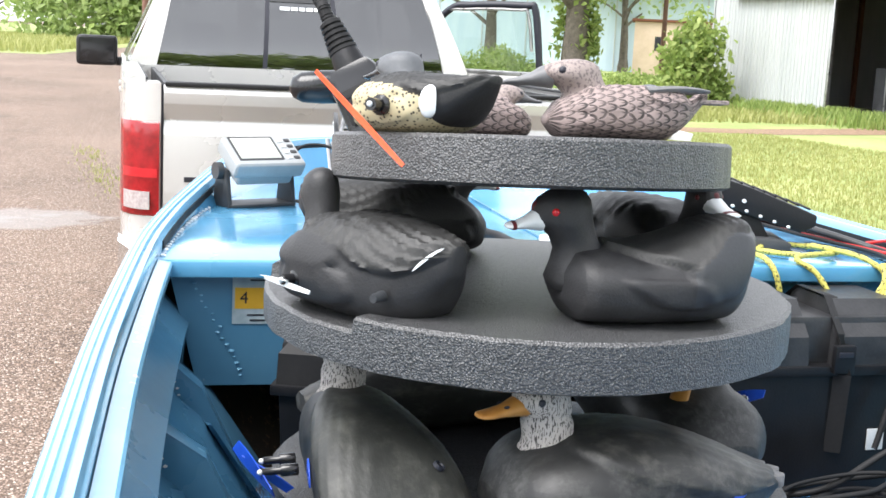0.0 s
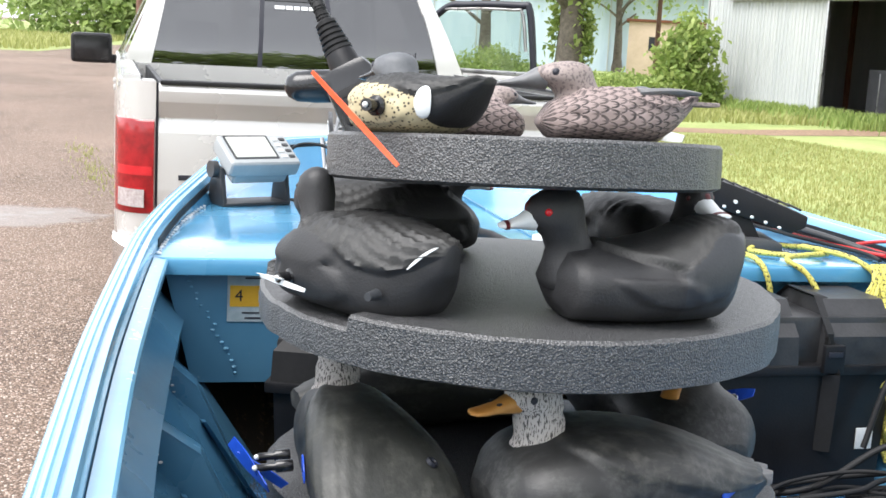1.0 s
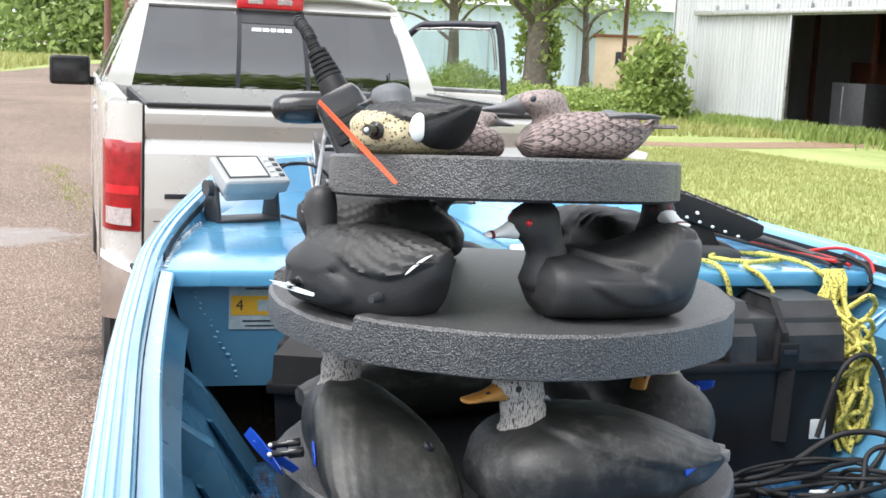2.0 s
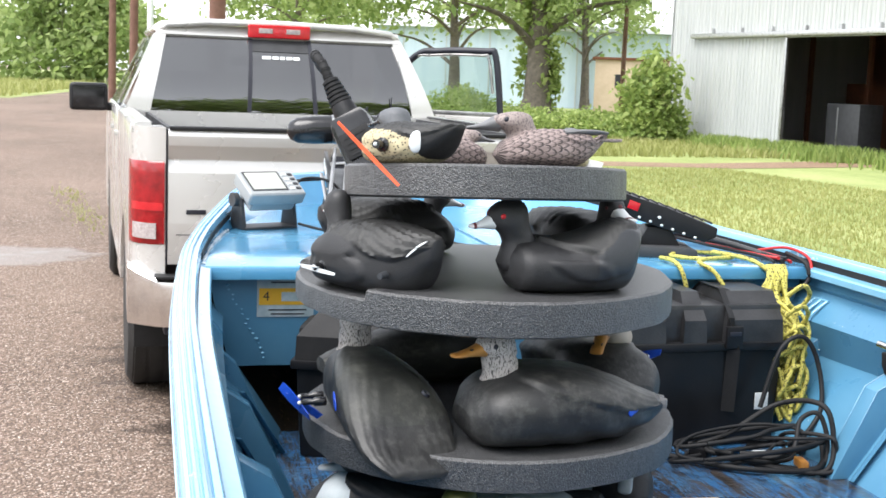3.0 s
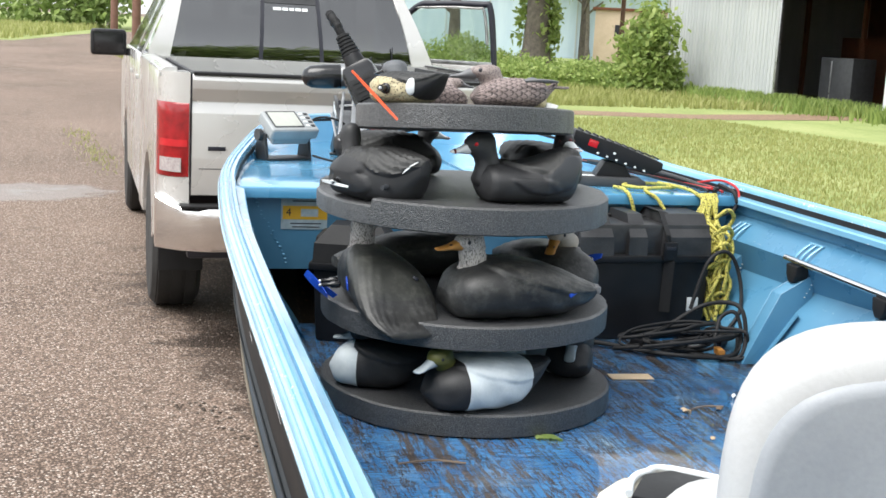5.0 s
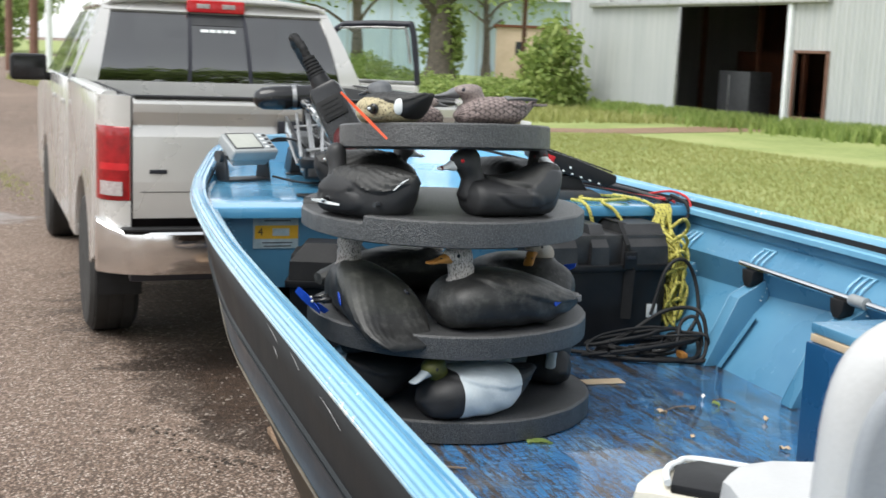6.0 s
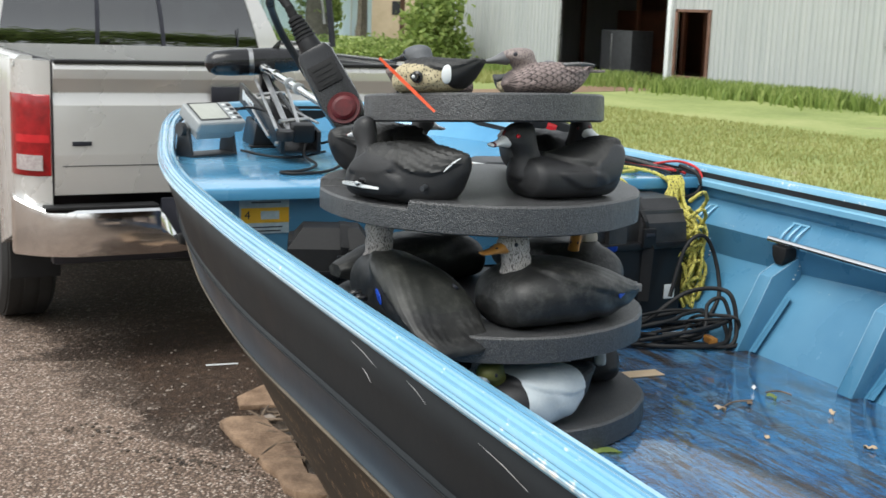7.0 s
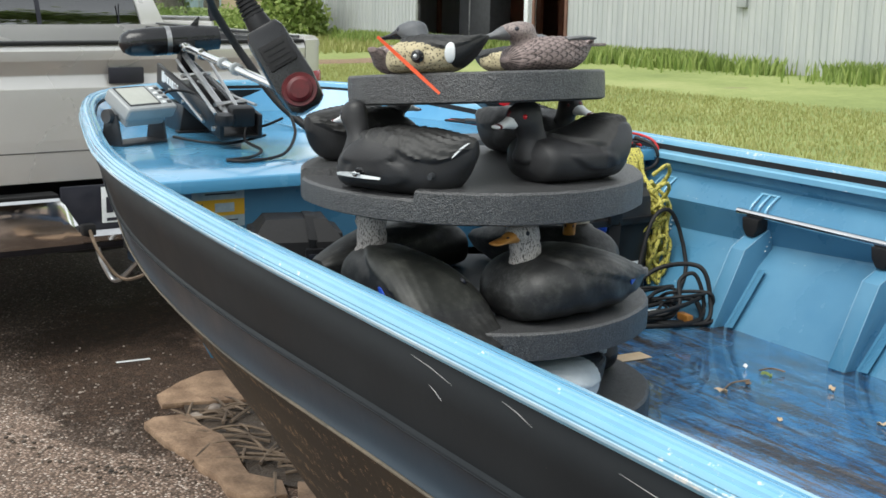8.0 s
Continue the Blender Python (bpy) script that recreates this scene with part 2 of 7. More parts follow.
def spotted(name, pale, dark, scale=95.0):
    n = Nodes(name)
    d = n.cells(scale).outputs["Distance"]
    base = n.ramp(n.noise(25.0, 3), (0.3, pale), (0.7, tuple(c * 0.8 for c in pale)))
    return n.put(n.mix(n.ramp(d, (0.24, 1.0), (0.36, 0.0)), base, dark), 0.65, n.bump(n.noise(90.0, 3), 0.3, 0.002))


def glass(name, tint, gloss=0.12, rough=0.02):
    n = Nodes(name)
    clear = n.node("ShaderNodeBsdfTransparent")
    clear.inputs[0].default_value = (*tint, 1)
    shine = n.node("ShaderNodeBsdfGlossy", Roughness=rough)
    fres = n.node("ShaderNodeFresnel", IOR=1.5)
    mixer = n.t.nodes.new("ShaderNodeMixShader")
    n.link(n.math("ADD", fres.outputs[0], gloss), mixer.inputs[0])
    n.link(clear.outputs[0], mixer.inputs[1])
    n.link(shine.outputs[0], mixer.inputs[2])
    n.link(mixer.outputs[0], n.t.nodes["Material Output"].inputs[0])
    return n.m


def ribbed_metal(name, c1, c2, pitch=5.5, axis=1):
    n = Nodes(name)
    sep = n.t.nodes.new("ShaderNodeSeparateXYZ")
    n.link(n.co(), sep.inputs[0])
    streak = n.noise(2.0, 5, 0.65, n.stretch((1.0, 3.0, 0.12)))
    return n.put(n.ramp(streak, (0.3, c1), (0.72, c2)), 0.5, n.bump(n.noise(1.2, 4), 0.2, 0.05))


M = dict(
    foam=foam(),
    floor=deck_paint(),
    blue=boat_paint("boat_blue_paint", (0.050, 0.175, 0.305), (0.105, 0.265, 0.40), 0.64),
    deck=boat_paint("deck_blue_paint", (0.065, 0.27, 0.48), (0.12, 0.36, 0.57), 0.635, (0.14, 0.32), Coat_Weight=0.7, Coat_Roughness=0.09),
    rim=boat_paint("rim_blue_paint", (0.14, 0.38, 0.57), (0.24, 0.49, 0.67), 0.605, (0.12, 0.28), (0.68, 0.74, 0.77), Coat_Weight=0.6, Coat_Roughness=0.1),
    chipped=boat_paint("chipped_rail_edge", (0.16, 0.38, 0.55), (0.5, 0.56, 0.58), 0.56, (0.3, 0.5), (0.66, 0.66, 0.62)),
    navy=boat_paint("console_navy_paint", (0.01, 0.06, 0.15), (0.016, 0.085, 0.20), 0.76),
    hull=boat_paint("hull_slate_paint", (0.009, 0.0115, 0.014), (0.018, 0.0205, 0.023), 0.67, (0.45, 0.6), (0.20, 0.16, 0.12), Specular_IOR_Level=0.16),
    hullblue=boat_paint("hull_blue_grey_paint", (0.010, 0.020, 0.032), (0.022, 0.038, 0.056), 0.70, (0.28, 0.45), (0.22, 0.2, 0.17), Specular_IOR_Level=0.35),
    strake=worn("tan_scuffed_strake", (0.05, 0.045, 0.035), (0.16, 0.13, 0.09), 6, 60, (0.5, 0.7)),
    scratch=worn("bare_scratch", (0.4, 0.4, 0.4), (0.6, 0.6, 0.6), 30, 200, (0.4, 0.6)),
    # lower hull: brown ground reflection put into the colour, with tan mud patches
    hullbrown=boat_paint("hull_mud_and_reflection", (0.02, 0.016, 0.012), (0.055, 0.040, 0.026), 0.55, (0.6, 0.8), (0.17, 0.11, 0.065), Specular_IOR_Level=0.25),
    rubber=worn("black_rubber", (0.012, 0.012, 0.013), (0.022, 0.022, 0.023), 8, 140, (0.45, 0.7), Specular_IOR_Level=0.25),
    plastic=worn("black_plastic", (0.007, 0.007, 0.008), (0.014, 0.014, 0.016), 7, 220, (0.3, 0.5), 0.35, Specular_IOR_Level=0.3),
    lidgrey=worn("damp_black_lid", (0.012, 0.012, 0.013), (0.034, 0.034, 0.036), 14, 160, (0.34, 0.5), 0.4, 0.0012, Specular_IOR_Level=0.6),
    gloss_black=worn("gloss_black", (0.008, 0.008, 0.009), (0.016, 0.016, 0.018), 9, 140, (0.12, 0.3)),
    greyplastic=worn("pale_grey_plastic", (0.27, 0.285, 0.29), (0.35, 0.365, 0.37), 9, 200, (0.35, 0.5)),
    darkgrey=worn("dark_grey_plastic", (0.025, 0.026, 0.028), (0.05, 0.052, 0.056), 9, 200, (0.4, 0.6)),
    screen=worn("lcd_screen", (0.42, 0.43, 0.39), (0.5, 0.51, 0.46), 5, 60, (0.12, 0.2)),
    chrome=worn("chrome", (0.72, 0.72, 0.72), (0.85, 0.85, 0.85), 8, 60, (0.06, 0.18), 0.05, Metallic=1.0),
    steel=worn("bare_metal", (0.4, 0.4, 0.4), (0.6, 0.6, 0.6), 12, 90, (0.25, 0.5), Metallic=1.0),
    silver=worn("silver_truck_paint", (0.56, 0.55, 0.535), (0.62, 0.61, 0.59), 1.5, 320, (0.24, 0.30), 0.0, Metallic=0.35, Coat_Weight=0.6, Coat_Roughness=0.06),
    glass=glass("tinted_glass", (0.14, 0.14, 0.14), 0.16),
    clear=glass("clear_glass", (0.86, 0.9, 0.88), 0.05),
    red=worn("red_lens", (0.20, 0.003, 0.005), (0.36, 0.006, 0.010), 30, 300, (0.08, 0.2), 0.4, Coat_Weight=0.15),
    redband=worn("bright_red_lens", (0.46, 0.010, 0.016), (0.56, 0.016, 0.022), 30, 300, (0.1, 0.2), 0.4, Coat_Weight=0.15),
    brightred=worn("bright_red_lamp", (0.42, 0.008, 0.014), (0.58, 0.014, 0.022), 30, 300, (0.1, 0.2), 0.4, Coat_Weight=0.3),
    whitelens=worn("white_lens", (0.30, 0.25, 0.25), (0.50, 0.45, 0.44), 60, 300, (0.08, 0.2), 0.5),
    tyre=worn("tyre_rubber", (0.01, 0.01, 0.01), (0.025, 0.024, 0.023), 8, 90, (0.6, 0.85), 0.4, 0.003),
    interior=worn("cab_trim", (0.05, 0.047, 0.044), (0.1, 0.095, 0.09), 6, 60, (0.6, 0.8)),
    asphalt=asphalt(),
    turf=turf(),
    concrete=worn("old_concrete", (0.13, 0.078, 0.047), (0.35, 0.235, 0.15), 11, 90, (0.6, 0.85), 0.6, 0.006),
    soil=worn("wet_soil", (0.03, 0.022, 0.016), (0.09, 0.065, 0.045), 7, 60, (0.4, 0.7), 0.8, 0.02),
    stone=worn("loose_stone", (0.10, 0.075, 0.06), (0.36, 0.30, 0.25), 9, 80, (0.5, 0.8)),
    stick=worn("dead_wood", (0.07, 0.048, 0.033), (0.22, 0.16, 0.11), 9, 60, (0.7, 0.9)),
    grass=leafy("grass_blades", (0.26, 0.28, 0.085), (0.37, 0.38, 0.13), (0.49, 0.47, 0.21), 0.4),
    weeds=leafy("weed_leaves", (0.17, 0.25, 0.06), (0.31, 0.40, 0.11), (0.47, 0.54, 0.19), 0.5),
    leaf=leafy("tree_leaves", (0.18, 0.26, 0.08), (0.33, 0.42, 0.14), (0.50, 0.58, 0.26), 0.6),
    bark=worn("bark", (0.09, 0.075, 0.06), (0.2, 0.17, 0.14), 6, 40, (0.8, 0.95), 0.8, 0.03),
    pole=worn("creosoted_pole", (0.12, 0.06, 0.04), (0.2, 0.11, 0.08), 3, 30, (0.8, 0.95)),
    tin=ribbed_metal("galvanised_cladding", (0.36, 0.38, 0.38), (0.47, 0.48, 0.47)),
    bluetin=ribbed_metal("blue_cladding", (0.40, 0.50, 0.60), (0.50, 0.59, 0.67)),
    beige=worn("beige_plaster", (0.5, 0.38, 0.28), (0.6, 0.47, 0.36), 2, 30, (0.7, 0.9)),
    shedwood=worn("shed_timber", (0.09, 0.032, 0.015), (0.17, 0.06, 0.03), 2, 20, (0.7, 0.9)),
    shedfloor=worn("shed_floor", (0.05, 0.04, 0.035), (0.1, 0.08, 0.07), 3, 30, (0.7, 0.9)),
    cootwing=worn("coot_wing_black", (0.014, 0.014, 0.014), (0.032, 0.032, 0.031), 24, 260, (0.45, 0.65), 0.5, 0.0012),
    cootsmooth=worn("coot_smooth_black", (0.011, 0.011, 0.012), (0.024, 0.024, 0.026), 22, 300, (0.45, 0.7), 0.5, 0.001),
    cootgrey=worn("coot_flank_grey", (0.019, 0.021, 0.024), (0.034, 0.037, 0.042), 9, 260, (0.40, 0.65), 0.3),
    mall=dry_brushed("mallard_dark_back", (0.010, 0.010, 0.0105), (0.023, 0.023, 0.022), (0.085, 0.085, 0.08)),
    mallwing=dry_brushed("mallard_wing", (0.013, 0.013, 0.0125), (0.029, 0.029, 0.027), (0.12, 0.115, 0.10)),
    mallrump=dry_brushed("mallard_grey_rump", (0.015, 0.016, 0.0145), (0.033, 0.034, 0.030), (0.085, 0.085, 0.073)),
    palehead=worn("pale_buff_head", (0.40, 0.33, 0.26), (0.52, 0.45, 0.37), 14, 120, (0.5, 0.7)),
    neck=streaked("speckled_neck", (0.52, 0.47, 0.43), (0.07, 0.06, 0.055), (560, 560, 150), 0.56),
    bill=worn("orange_bill", (0.38, 0.16, 0.03), (0.55, 0.26, 0.06), 20, 90, (0.35, 0.55)),
    white=worn("white_paint", (0.62, 0.65, 0.66), (0.78, 0.8, 0.8), 14, 120, (0.5, 0.7)),
    feather_white=feathered("white_flank", (0.52, 0.58, 0.61), (0.70, 0.75, 0.77), 7, 5, (0.5, 0.7), 0.12),
    hen=scallops("hen_scallops", (0.30, 0.235, 0.222), (0.035, 0.028, 0.028), 17.0, 24.0, 0.17),
    henhead=streaked("hen_head", (0.27, 0.22, 0.205), (0.14, 0.115, 0.11), (260, 260, 260), 0.55),
    hengrey=feathered("hen_wing_grey", (0.11, 0.11, 0.112), (0.19, 0.188, 0.19), 14, 8),
    tealgrey=worn("slate_head", (0.085, 0.09, 0.098), (0.14, 0.148, 0.16), 14, 160, (0.5, 0.7)),
    billpale=worn("pale_blue_grey_bill", (0.26, 0.31, 0.34), (0.38, 0.43, 0.46), 14, 120, (0.35, 0.5)),
    billgrey=worn("grey_bill", (0.09, 0.09, 0.095), (0.16, 0.16, 0.165), 14, 120, (0.35, 0.5)),
    spots=spotted("spotted_flank", (0.52, 0.45, 0.28), (0.05, 0.042, 0.028), 190.0),
    maroon=worn("maroon_shield", (0.07, 0.005, 0.008), (0.12, 0.009, 0.012), 30, 120, (0.4, 0.6)),
    orange=worn("orange_blade", (0.85, 0.10, 0.03), (0.95, 0.15, 0.06), 10, 90, (0.3, 0.5)),
    bluevinyl=worn("blue_vinyl", (0.01, 0.05, 0.42), (0.02, 0.09, 0.55), 12, 120, (0.2, 0.4)),
    olive=worn("olive_head", (0.07, 0.075, 0.015), (0.13, 0.13, 0.03), 16, 120, (0.4, 0.6)),
    yellow=worn("yellow_label", (0.72, 0.40, 0.02), (0.8, 0.46, 0.04), 12, 120, (0.3, 0.45)),
    clearlabel=worn("aged_label", (0.32, 0.42, 0.46), (0.5, 0.58, 0.6), 25, 90, (0.25, 0.5)),
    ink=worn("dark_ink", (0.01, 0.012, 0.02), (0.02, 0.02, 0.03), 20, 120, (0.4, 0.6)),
    rope=streaked("yellow_rope", (0.52, 0.47, 0.10), (0.05, 0.05, 0.025), (210, 210, 210), 0.59, 0.7),
    redwire=worn("red_wire", (0.4, 0.01, 0.01), (0.55, 0.02, 0.02), 20, 90, (0.35, 0.5)),
    vinyl=worn("white_seat_vinyl", (0.46, 0.46, 0.46), (0.54, 0.54, 0.54), 6, 180, (0.35, 0.5), 0.25),
    cream=worn("cream_seat_shell", (0.62, 0.58, 0.49), (0.72, 0.68, 0.58), 6, 120, (0.3, 0.45)),
    greyvinyl=worn("grey_seat_vinyl", (0.27, 0.285, 0.31), (0.34, 0.355, 0.375), 7, 180, (0.4, 0.55), 0.25),
    paper=worn("buff_paper", (0.46, 0.34, 0.21), (0.56, 0.44, 0.30), 12, 90, (0.6, 0.8)),
    frame=worn("trailer_navy_steel", (0.015, 0.035, 0.07), (0.03, 0.055, 0.1), 6, 60, (0.35, 0.6)),
)


# ---- mesh helpers ----
def part(name, bm, material, parent=None, label="", m=None):
    """Links a bmesh as one mesh object under a thing or a part."""
    me = bpy.data.meshes.new(name)
    bm.to_mesh(me)
    bm.free()
    mats = material if isinstance(material, (list, tuple)) else [material]
    for x in mats:
        me.materials.append(M[x])
    ob = new(name, me)
    if parent is not None:
        ob.parent = parent
    if m is not None:
        ob.matrix_basis = m
    if label:
        ob["label"] = label
    return ob


def thing(name, m, label, category, group="", kind=""):
    ob = new(name)
    ob.empty_display_size = 0.05
    ob.matrix_basis = m
    return tagged(ob, label, category, group, kind)


def smooth(bm, angle=40):
    for f in bm.faces:
        f.smooth = True
    for e in bm.edges:
        if len(e.link_faces) == 2 and e.calc_face_angle(0) > radians(angle):
            e.smooth = False
    return bm


def box(size, at=(0, 0, 0), bevel=0.0, seg=2, bm=None, turn=None):
    own = bmesh.new()
    bmesh.ops.create_cube(own, size=1)
    bmesh.ops.scale(own, vec=size, verts=own.verts)
    if bevel:
        bmesh.ops.bevel(own, geom=own.edges[:], offset=bevel, segments=seg, affect="EDGES", profile=0.6)
    if turn is not None:
        bmesh.ops.transform(own, matrix=turn, verts=own.verts)
    bmesh.ops.translate(own, vec=at, verts=own.verts)
    if bevel:
        smooth(own, 35)
    return join(bm, own)


def join(bm, own):
    if bm is None:
        return own
    me = bpy.data.meshes.new("tmp")
    own.to_mesh(me)
    bm.from_mesh(me)
    own.free()
    bpy.data.meshes.remove(me)
    return bm


def loft(rings, closed=True, caps=True, sm=True, uv=False, bm=None, angle=50):
    """Skins a row of rings of equal length."""
    own = bmesh.new()
    rows = [[own.verts.new(p) for p in r] for r in rings]
    k = len(rows[0])
    layer = own.loops.layers.uv.new("UVMap") if uv else None
    for i in range(len(rows) - 1):
        for j in range(k if closed else k - 1):
            a = (rows[i][j], rows[i + 1][j], rows[i + 1][(j + 1) % k], rows[i][(j + 1) % k])
            f = own.faces.new(a)
            if uv:
                for lp, (du, dv) in zip(f.loops, ((0, 0), (1, 0), (1, 1), (0, 1))):
                    lp[layer].uv = ((i + du) / (len(rows) - 1), (j + dv) / k)
    if caps and closed:
        own.faces.new(rows[0])
        own.faces.new(rows[-1][::-1])
    bmesh.ops.recalc_face_normals(own, faces=own.faces)
    if sm:
        smooth(own, angle)
    return join(bm, own)


def spline(points, n):
    """n points on a smooth curve through the given ones."""
    p = [Vector(q) for q in points]
    out = []
    for i in range(n):
        t = i / (n - 1) * (len(p) - 1)
        k = min(int(t), len(p) - 2)
        f = t - k
        a, b, c, d = p[max(k - 1, 0)], p[k], p[k + 1], p[min(k + 2, len(p) - 1)]
        out.append(0.5 * ((2 * b) + (c - a) * f + (2 * a - 5 * b + 4 * c - d) * f * f + (3 * b - a - 3 * c + d) * f * f * f))
    return out


def sweep(points, radius, n=8, bm=None, caps=True, flat=1.0):
    """A round bar along points; radius is a number or a function of 0..1."""
    pts = [Vector(q) for q in points]
    up = Vector((0.13, 0.21, 1)).normalized()
    rings = []
    for i, q in enumerate(pts):
        d = (pts[min(i + 1, len(pts) - 1)] - pts[max(i - 1, 0)]).normalized()
        x = d.cross(up)
        x = x.normalized() if x.length > 0.02 else d.cross(Vector((1, 0, 0))).normalized()
        y = x.cross(d).normalized()
        r = radius(i / max(1, len(pts) - 1)) if callable(radius) else radius
        rings.append([q + (x * math.cos(a) + y * math.sin(a) * flat) * r for a in (j * math.tau / n for j in range(n))])
    return loft(rings, True, caps, bm=bm, angle=60)


def lathe(profile, n=24, bm=None, axis="z", angle=35):
    """Turns (radius, height) pairs about an axis."""
    rings = []
    for r, h in profile:
        ring = []
        for j in range(n):
            a = j * math.tau / n
            x, y = r * math.cos(a), r * math.sin(a)
            ring.append({"z": (x, y, h), "x": (h, x, y), "y": (x, h, y)}[axis])
        rings.append(ring)
    return loft(rings, True, True, bm=bm, angle=angle)


def prism(poly, z0, z1, bevel=0.0, bm=None, plane="xy"):
    """A polygon drawn out from z0 to z1; plane says which axes it lies in."""
    own = bmesh.new()
    put = {"xy": lambda a, b, c: (a, b, c), "xz": lambda a, b, c: (a, c, b), "yz": lambda a, b, c: (c, a, b)}[plane]
    lo = [own.verts.new(put(a, b, z0)) for a, b in poly]
    hi = [own.verts.new(put(a, b, z1)) for a, b in poly]
    k = len(poly)
    own.faces.new(lo), own.faces.new(hi)
    for i in range(k):
        own.faces.new((lo[i], lo[(i + 1) % k], hi[(i + 1) % k], hi[i]))
    bmesh.ops.recalc_face_normals(own, faces=own.faces)
    if bevel:
        bmesh.ops.bevel(own, geom=own.edges[:], offset=bevel, segments=2, affect="EDGES", profile=0.6)
        smooth(own, 35)
    return join(bm, own)


def ellipsoid(at, size, bm=None, u=20, v=12):
    own = bmesh.new()
    bmesh.ops.create_uvsphere(own, u_segments=u, v_segments=v, radius=1)
    bmesh.ops.scale(own, vec=size, verts=own.verts)
    bmesh.ops.translate(own, vec=at, verts=own.verts)
    smooth(own, 80)
    return join(bm, own)


def moved(bm, m):
    bmesh.ops.transform(bm, matrix=m, verts=bm.verts)
    return bm


def curve(xs, ys, x):
    """Smooth interpolation through a few values."""
    i = 0
    while i < len(xs) - 2 and x > xs[i + 1]:
        i += 1
    t = max(0.0, min(1.0, (x - xs[i]) / (xs[i + 1] - xs[i])))

    def slope(k):
        a, b = max(k - 1, 0), min(k + 1, len(xs) - 1)
        return (ys[b] - ys[a]) / (xs[b] - xs[a])

    h = xs[i + 1] - xs[i]
    return (2 * t**3 - 3 * t**2 + 1) * ys[i] + (t**3 - 2 * t**2 + t) * h * slope(i) + (3 * t**2 - 2 * t**3) * ys[i + 1] + (t**3 - t**2) * h * slope(i + 1)


# ---- ground ----
def sheet(name, pts, material, label, category, step=None, lift=0.0):
    bm = bmesh.new()
    bm.faces.new([bm.verts.new((x, y, lift)) for x, y in pts])
    bmesh.ops.recalc_face_normals(bm, faces=bm.faces)
    for f in bm.faces:
        if f.normal.z < 0:
            f.normal_flip()
    return tagged(part(name, bm, material), label, category, kind="structure")


sheet("ground", [(-600, -600), (600, -600), (600, 900), (-600, 900)], "asphalt", "brown stony asphalt lot, damp and stained in patches, shade under the truck painted in", "ground")
LAWN = [(4.6, -40), (4.7, 8), (4.5, 20), (5.2, 34), (9, 60), (16, 100), (40, 160), (300, 300), (300, -40)]
sheet("lawn", LAWN, "turf", "short yellow-green grass beside the asphalt lot", "grass", lift=0.012)
sheet("far_verge", [(-60, 62), (3.5, 62), (9, 84), (14, 100), (36, 160), (80, 400), (-200, 400), (-200, 60)], "turf", "distant green grass verge beyond the road", "grass", lift=0.012)
sheet("path", [(5, 23.5), (9, 22.6), (15.5, 21.6), (21.0, 22.6), (21.0, 24.4), (15.5, 23.0), (9, 24.0), (5, 25.0)], "concrete", "pale dirt track crossing the grass to the shed", "path", lift=0.02)


def blades(name, spots, height, material, label, width=0.006, seed=1, lean=0.5):
    """Grass as one mesh of bent blades."""
    rng = np.random.default_rng(seed)
    n = len(spots)
    a = rng.uniform(0, math.tau, n)
    h = height * rng.uniform(0.5, 1.25, n)
    w = width * rng.uniform(0.6, 1.5, n)
    dx, dy = np.cos(a), np.sin(a)
    l = lean * h * rng.uniform(0.1, 1.0, n)
    base = np.column_stack([spots, np.full(n, 0.01)])
    v = np.empty((n, 4, 3))
    side = np.column_stack([-dy * w, dx * w, np.zeros(n)])
    v[:, 0], v[:, 1] = base - side, base + side
    mid = base + np.column_stack([dx * l * 0.3, dy * l * 0.3, h * 0.6])
    v[:, 2] = mid + side * 0.7
    v[:, 3] = base + np.column_stack([dx * l, dy * l, h])
    faces = (np.arange(n)[:, None] * 4 + np.array([0, 1, 2, 3])).tolist()
    me = bpy.data.meshes.new(name)
    me.from_pydata(v.reshape(-1, 3).tolist(), [], faces)
    me.materials.append(M[material])
    return tagged(new(name, me), label, "grass", kind="stuff")


rng = np.random.default_rng(5)
near = np.column_stack([rng.uniform(4.7, 15, 105000), rng.uniform(3, 27, 105000)])
near = near[~((near[:, 1] > 21.4) & (near[:, 1] < 25.0))]
blades("lawn_grass", near, 0.06, "grass", "short yellow-green grass blades of the lawn", 0.007, 2)
mid = np.column_stack([rng.uniform(6, 26, 42000), rng.uniform(25, 48, 42000)])
mid = mid[~((mid[:, 0] > 21.2) & (mid[:, 1] < 33.4))]
blades("rough_grass", mid, 0.22, "grass", "longer green grass towards the trees", 0.018, 3)
clump_y = rng.uniform(9, 33.5, 90)
pick = rng.integers(0, 90, 15000)
wall_row = np.column_stack([21.05 - np.abs(rng.normal(0, 0.30 + 0.5 * rng.random(90)[pick], 15000)), clump_y[pick] + rng.normal(0, 0.22, 15000)])
wall_row = wall_row[(wall_row[:, 1] > 17.2) | (wall_row[:, 0] < 20.75)]
blades("wall_weeds", wall_row, 0.34, "weeds", "tall green weeds along the foot of the shed", 0.02, 4)
tufts = np.concatenate([np.column_stack([rng.normal(cx, 0.10, 90), rng.normal(cy, 0.5, 90)]) for cx, cy in ((1.32, 13.4), (1.36, 14.6), (1.45, 16.2))])
blades("asphalt_tufts", tufts, 0.045, "grass", "thin grass growing through the asphalt", 0.006, 6)
verge = np.column_stack([rng.uniform(-30, 20, 26000), rng.uniform(64, 120, 26000)])
verge = verge[verge[:, 0] < 3 + (verge[:, 1] - 62) * 0.22]
blades("verge_grass", verge, 0.5, "grass", "green roadside grass far off", 0.05, 7)


# ---- broken concrete slab and litter under the bow ----
SLAB = Vector((1.2, 4.0))


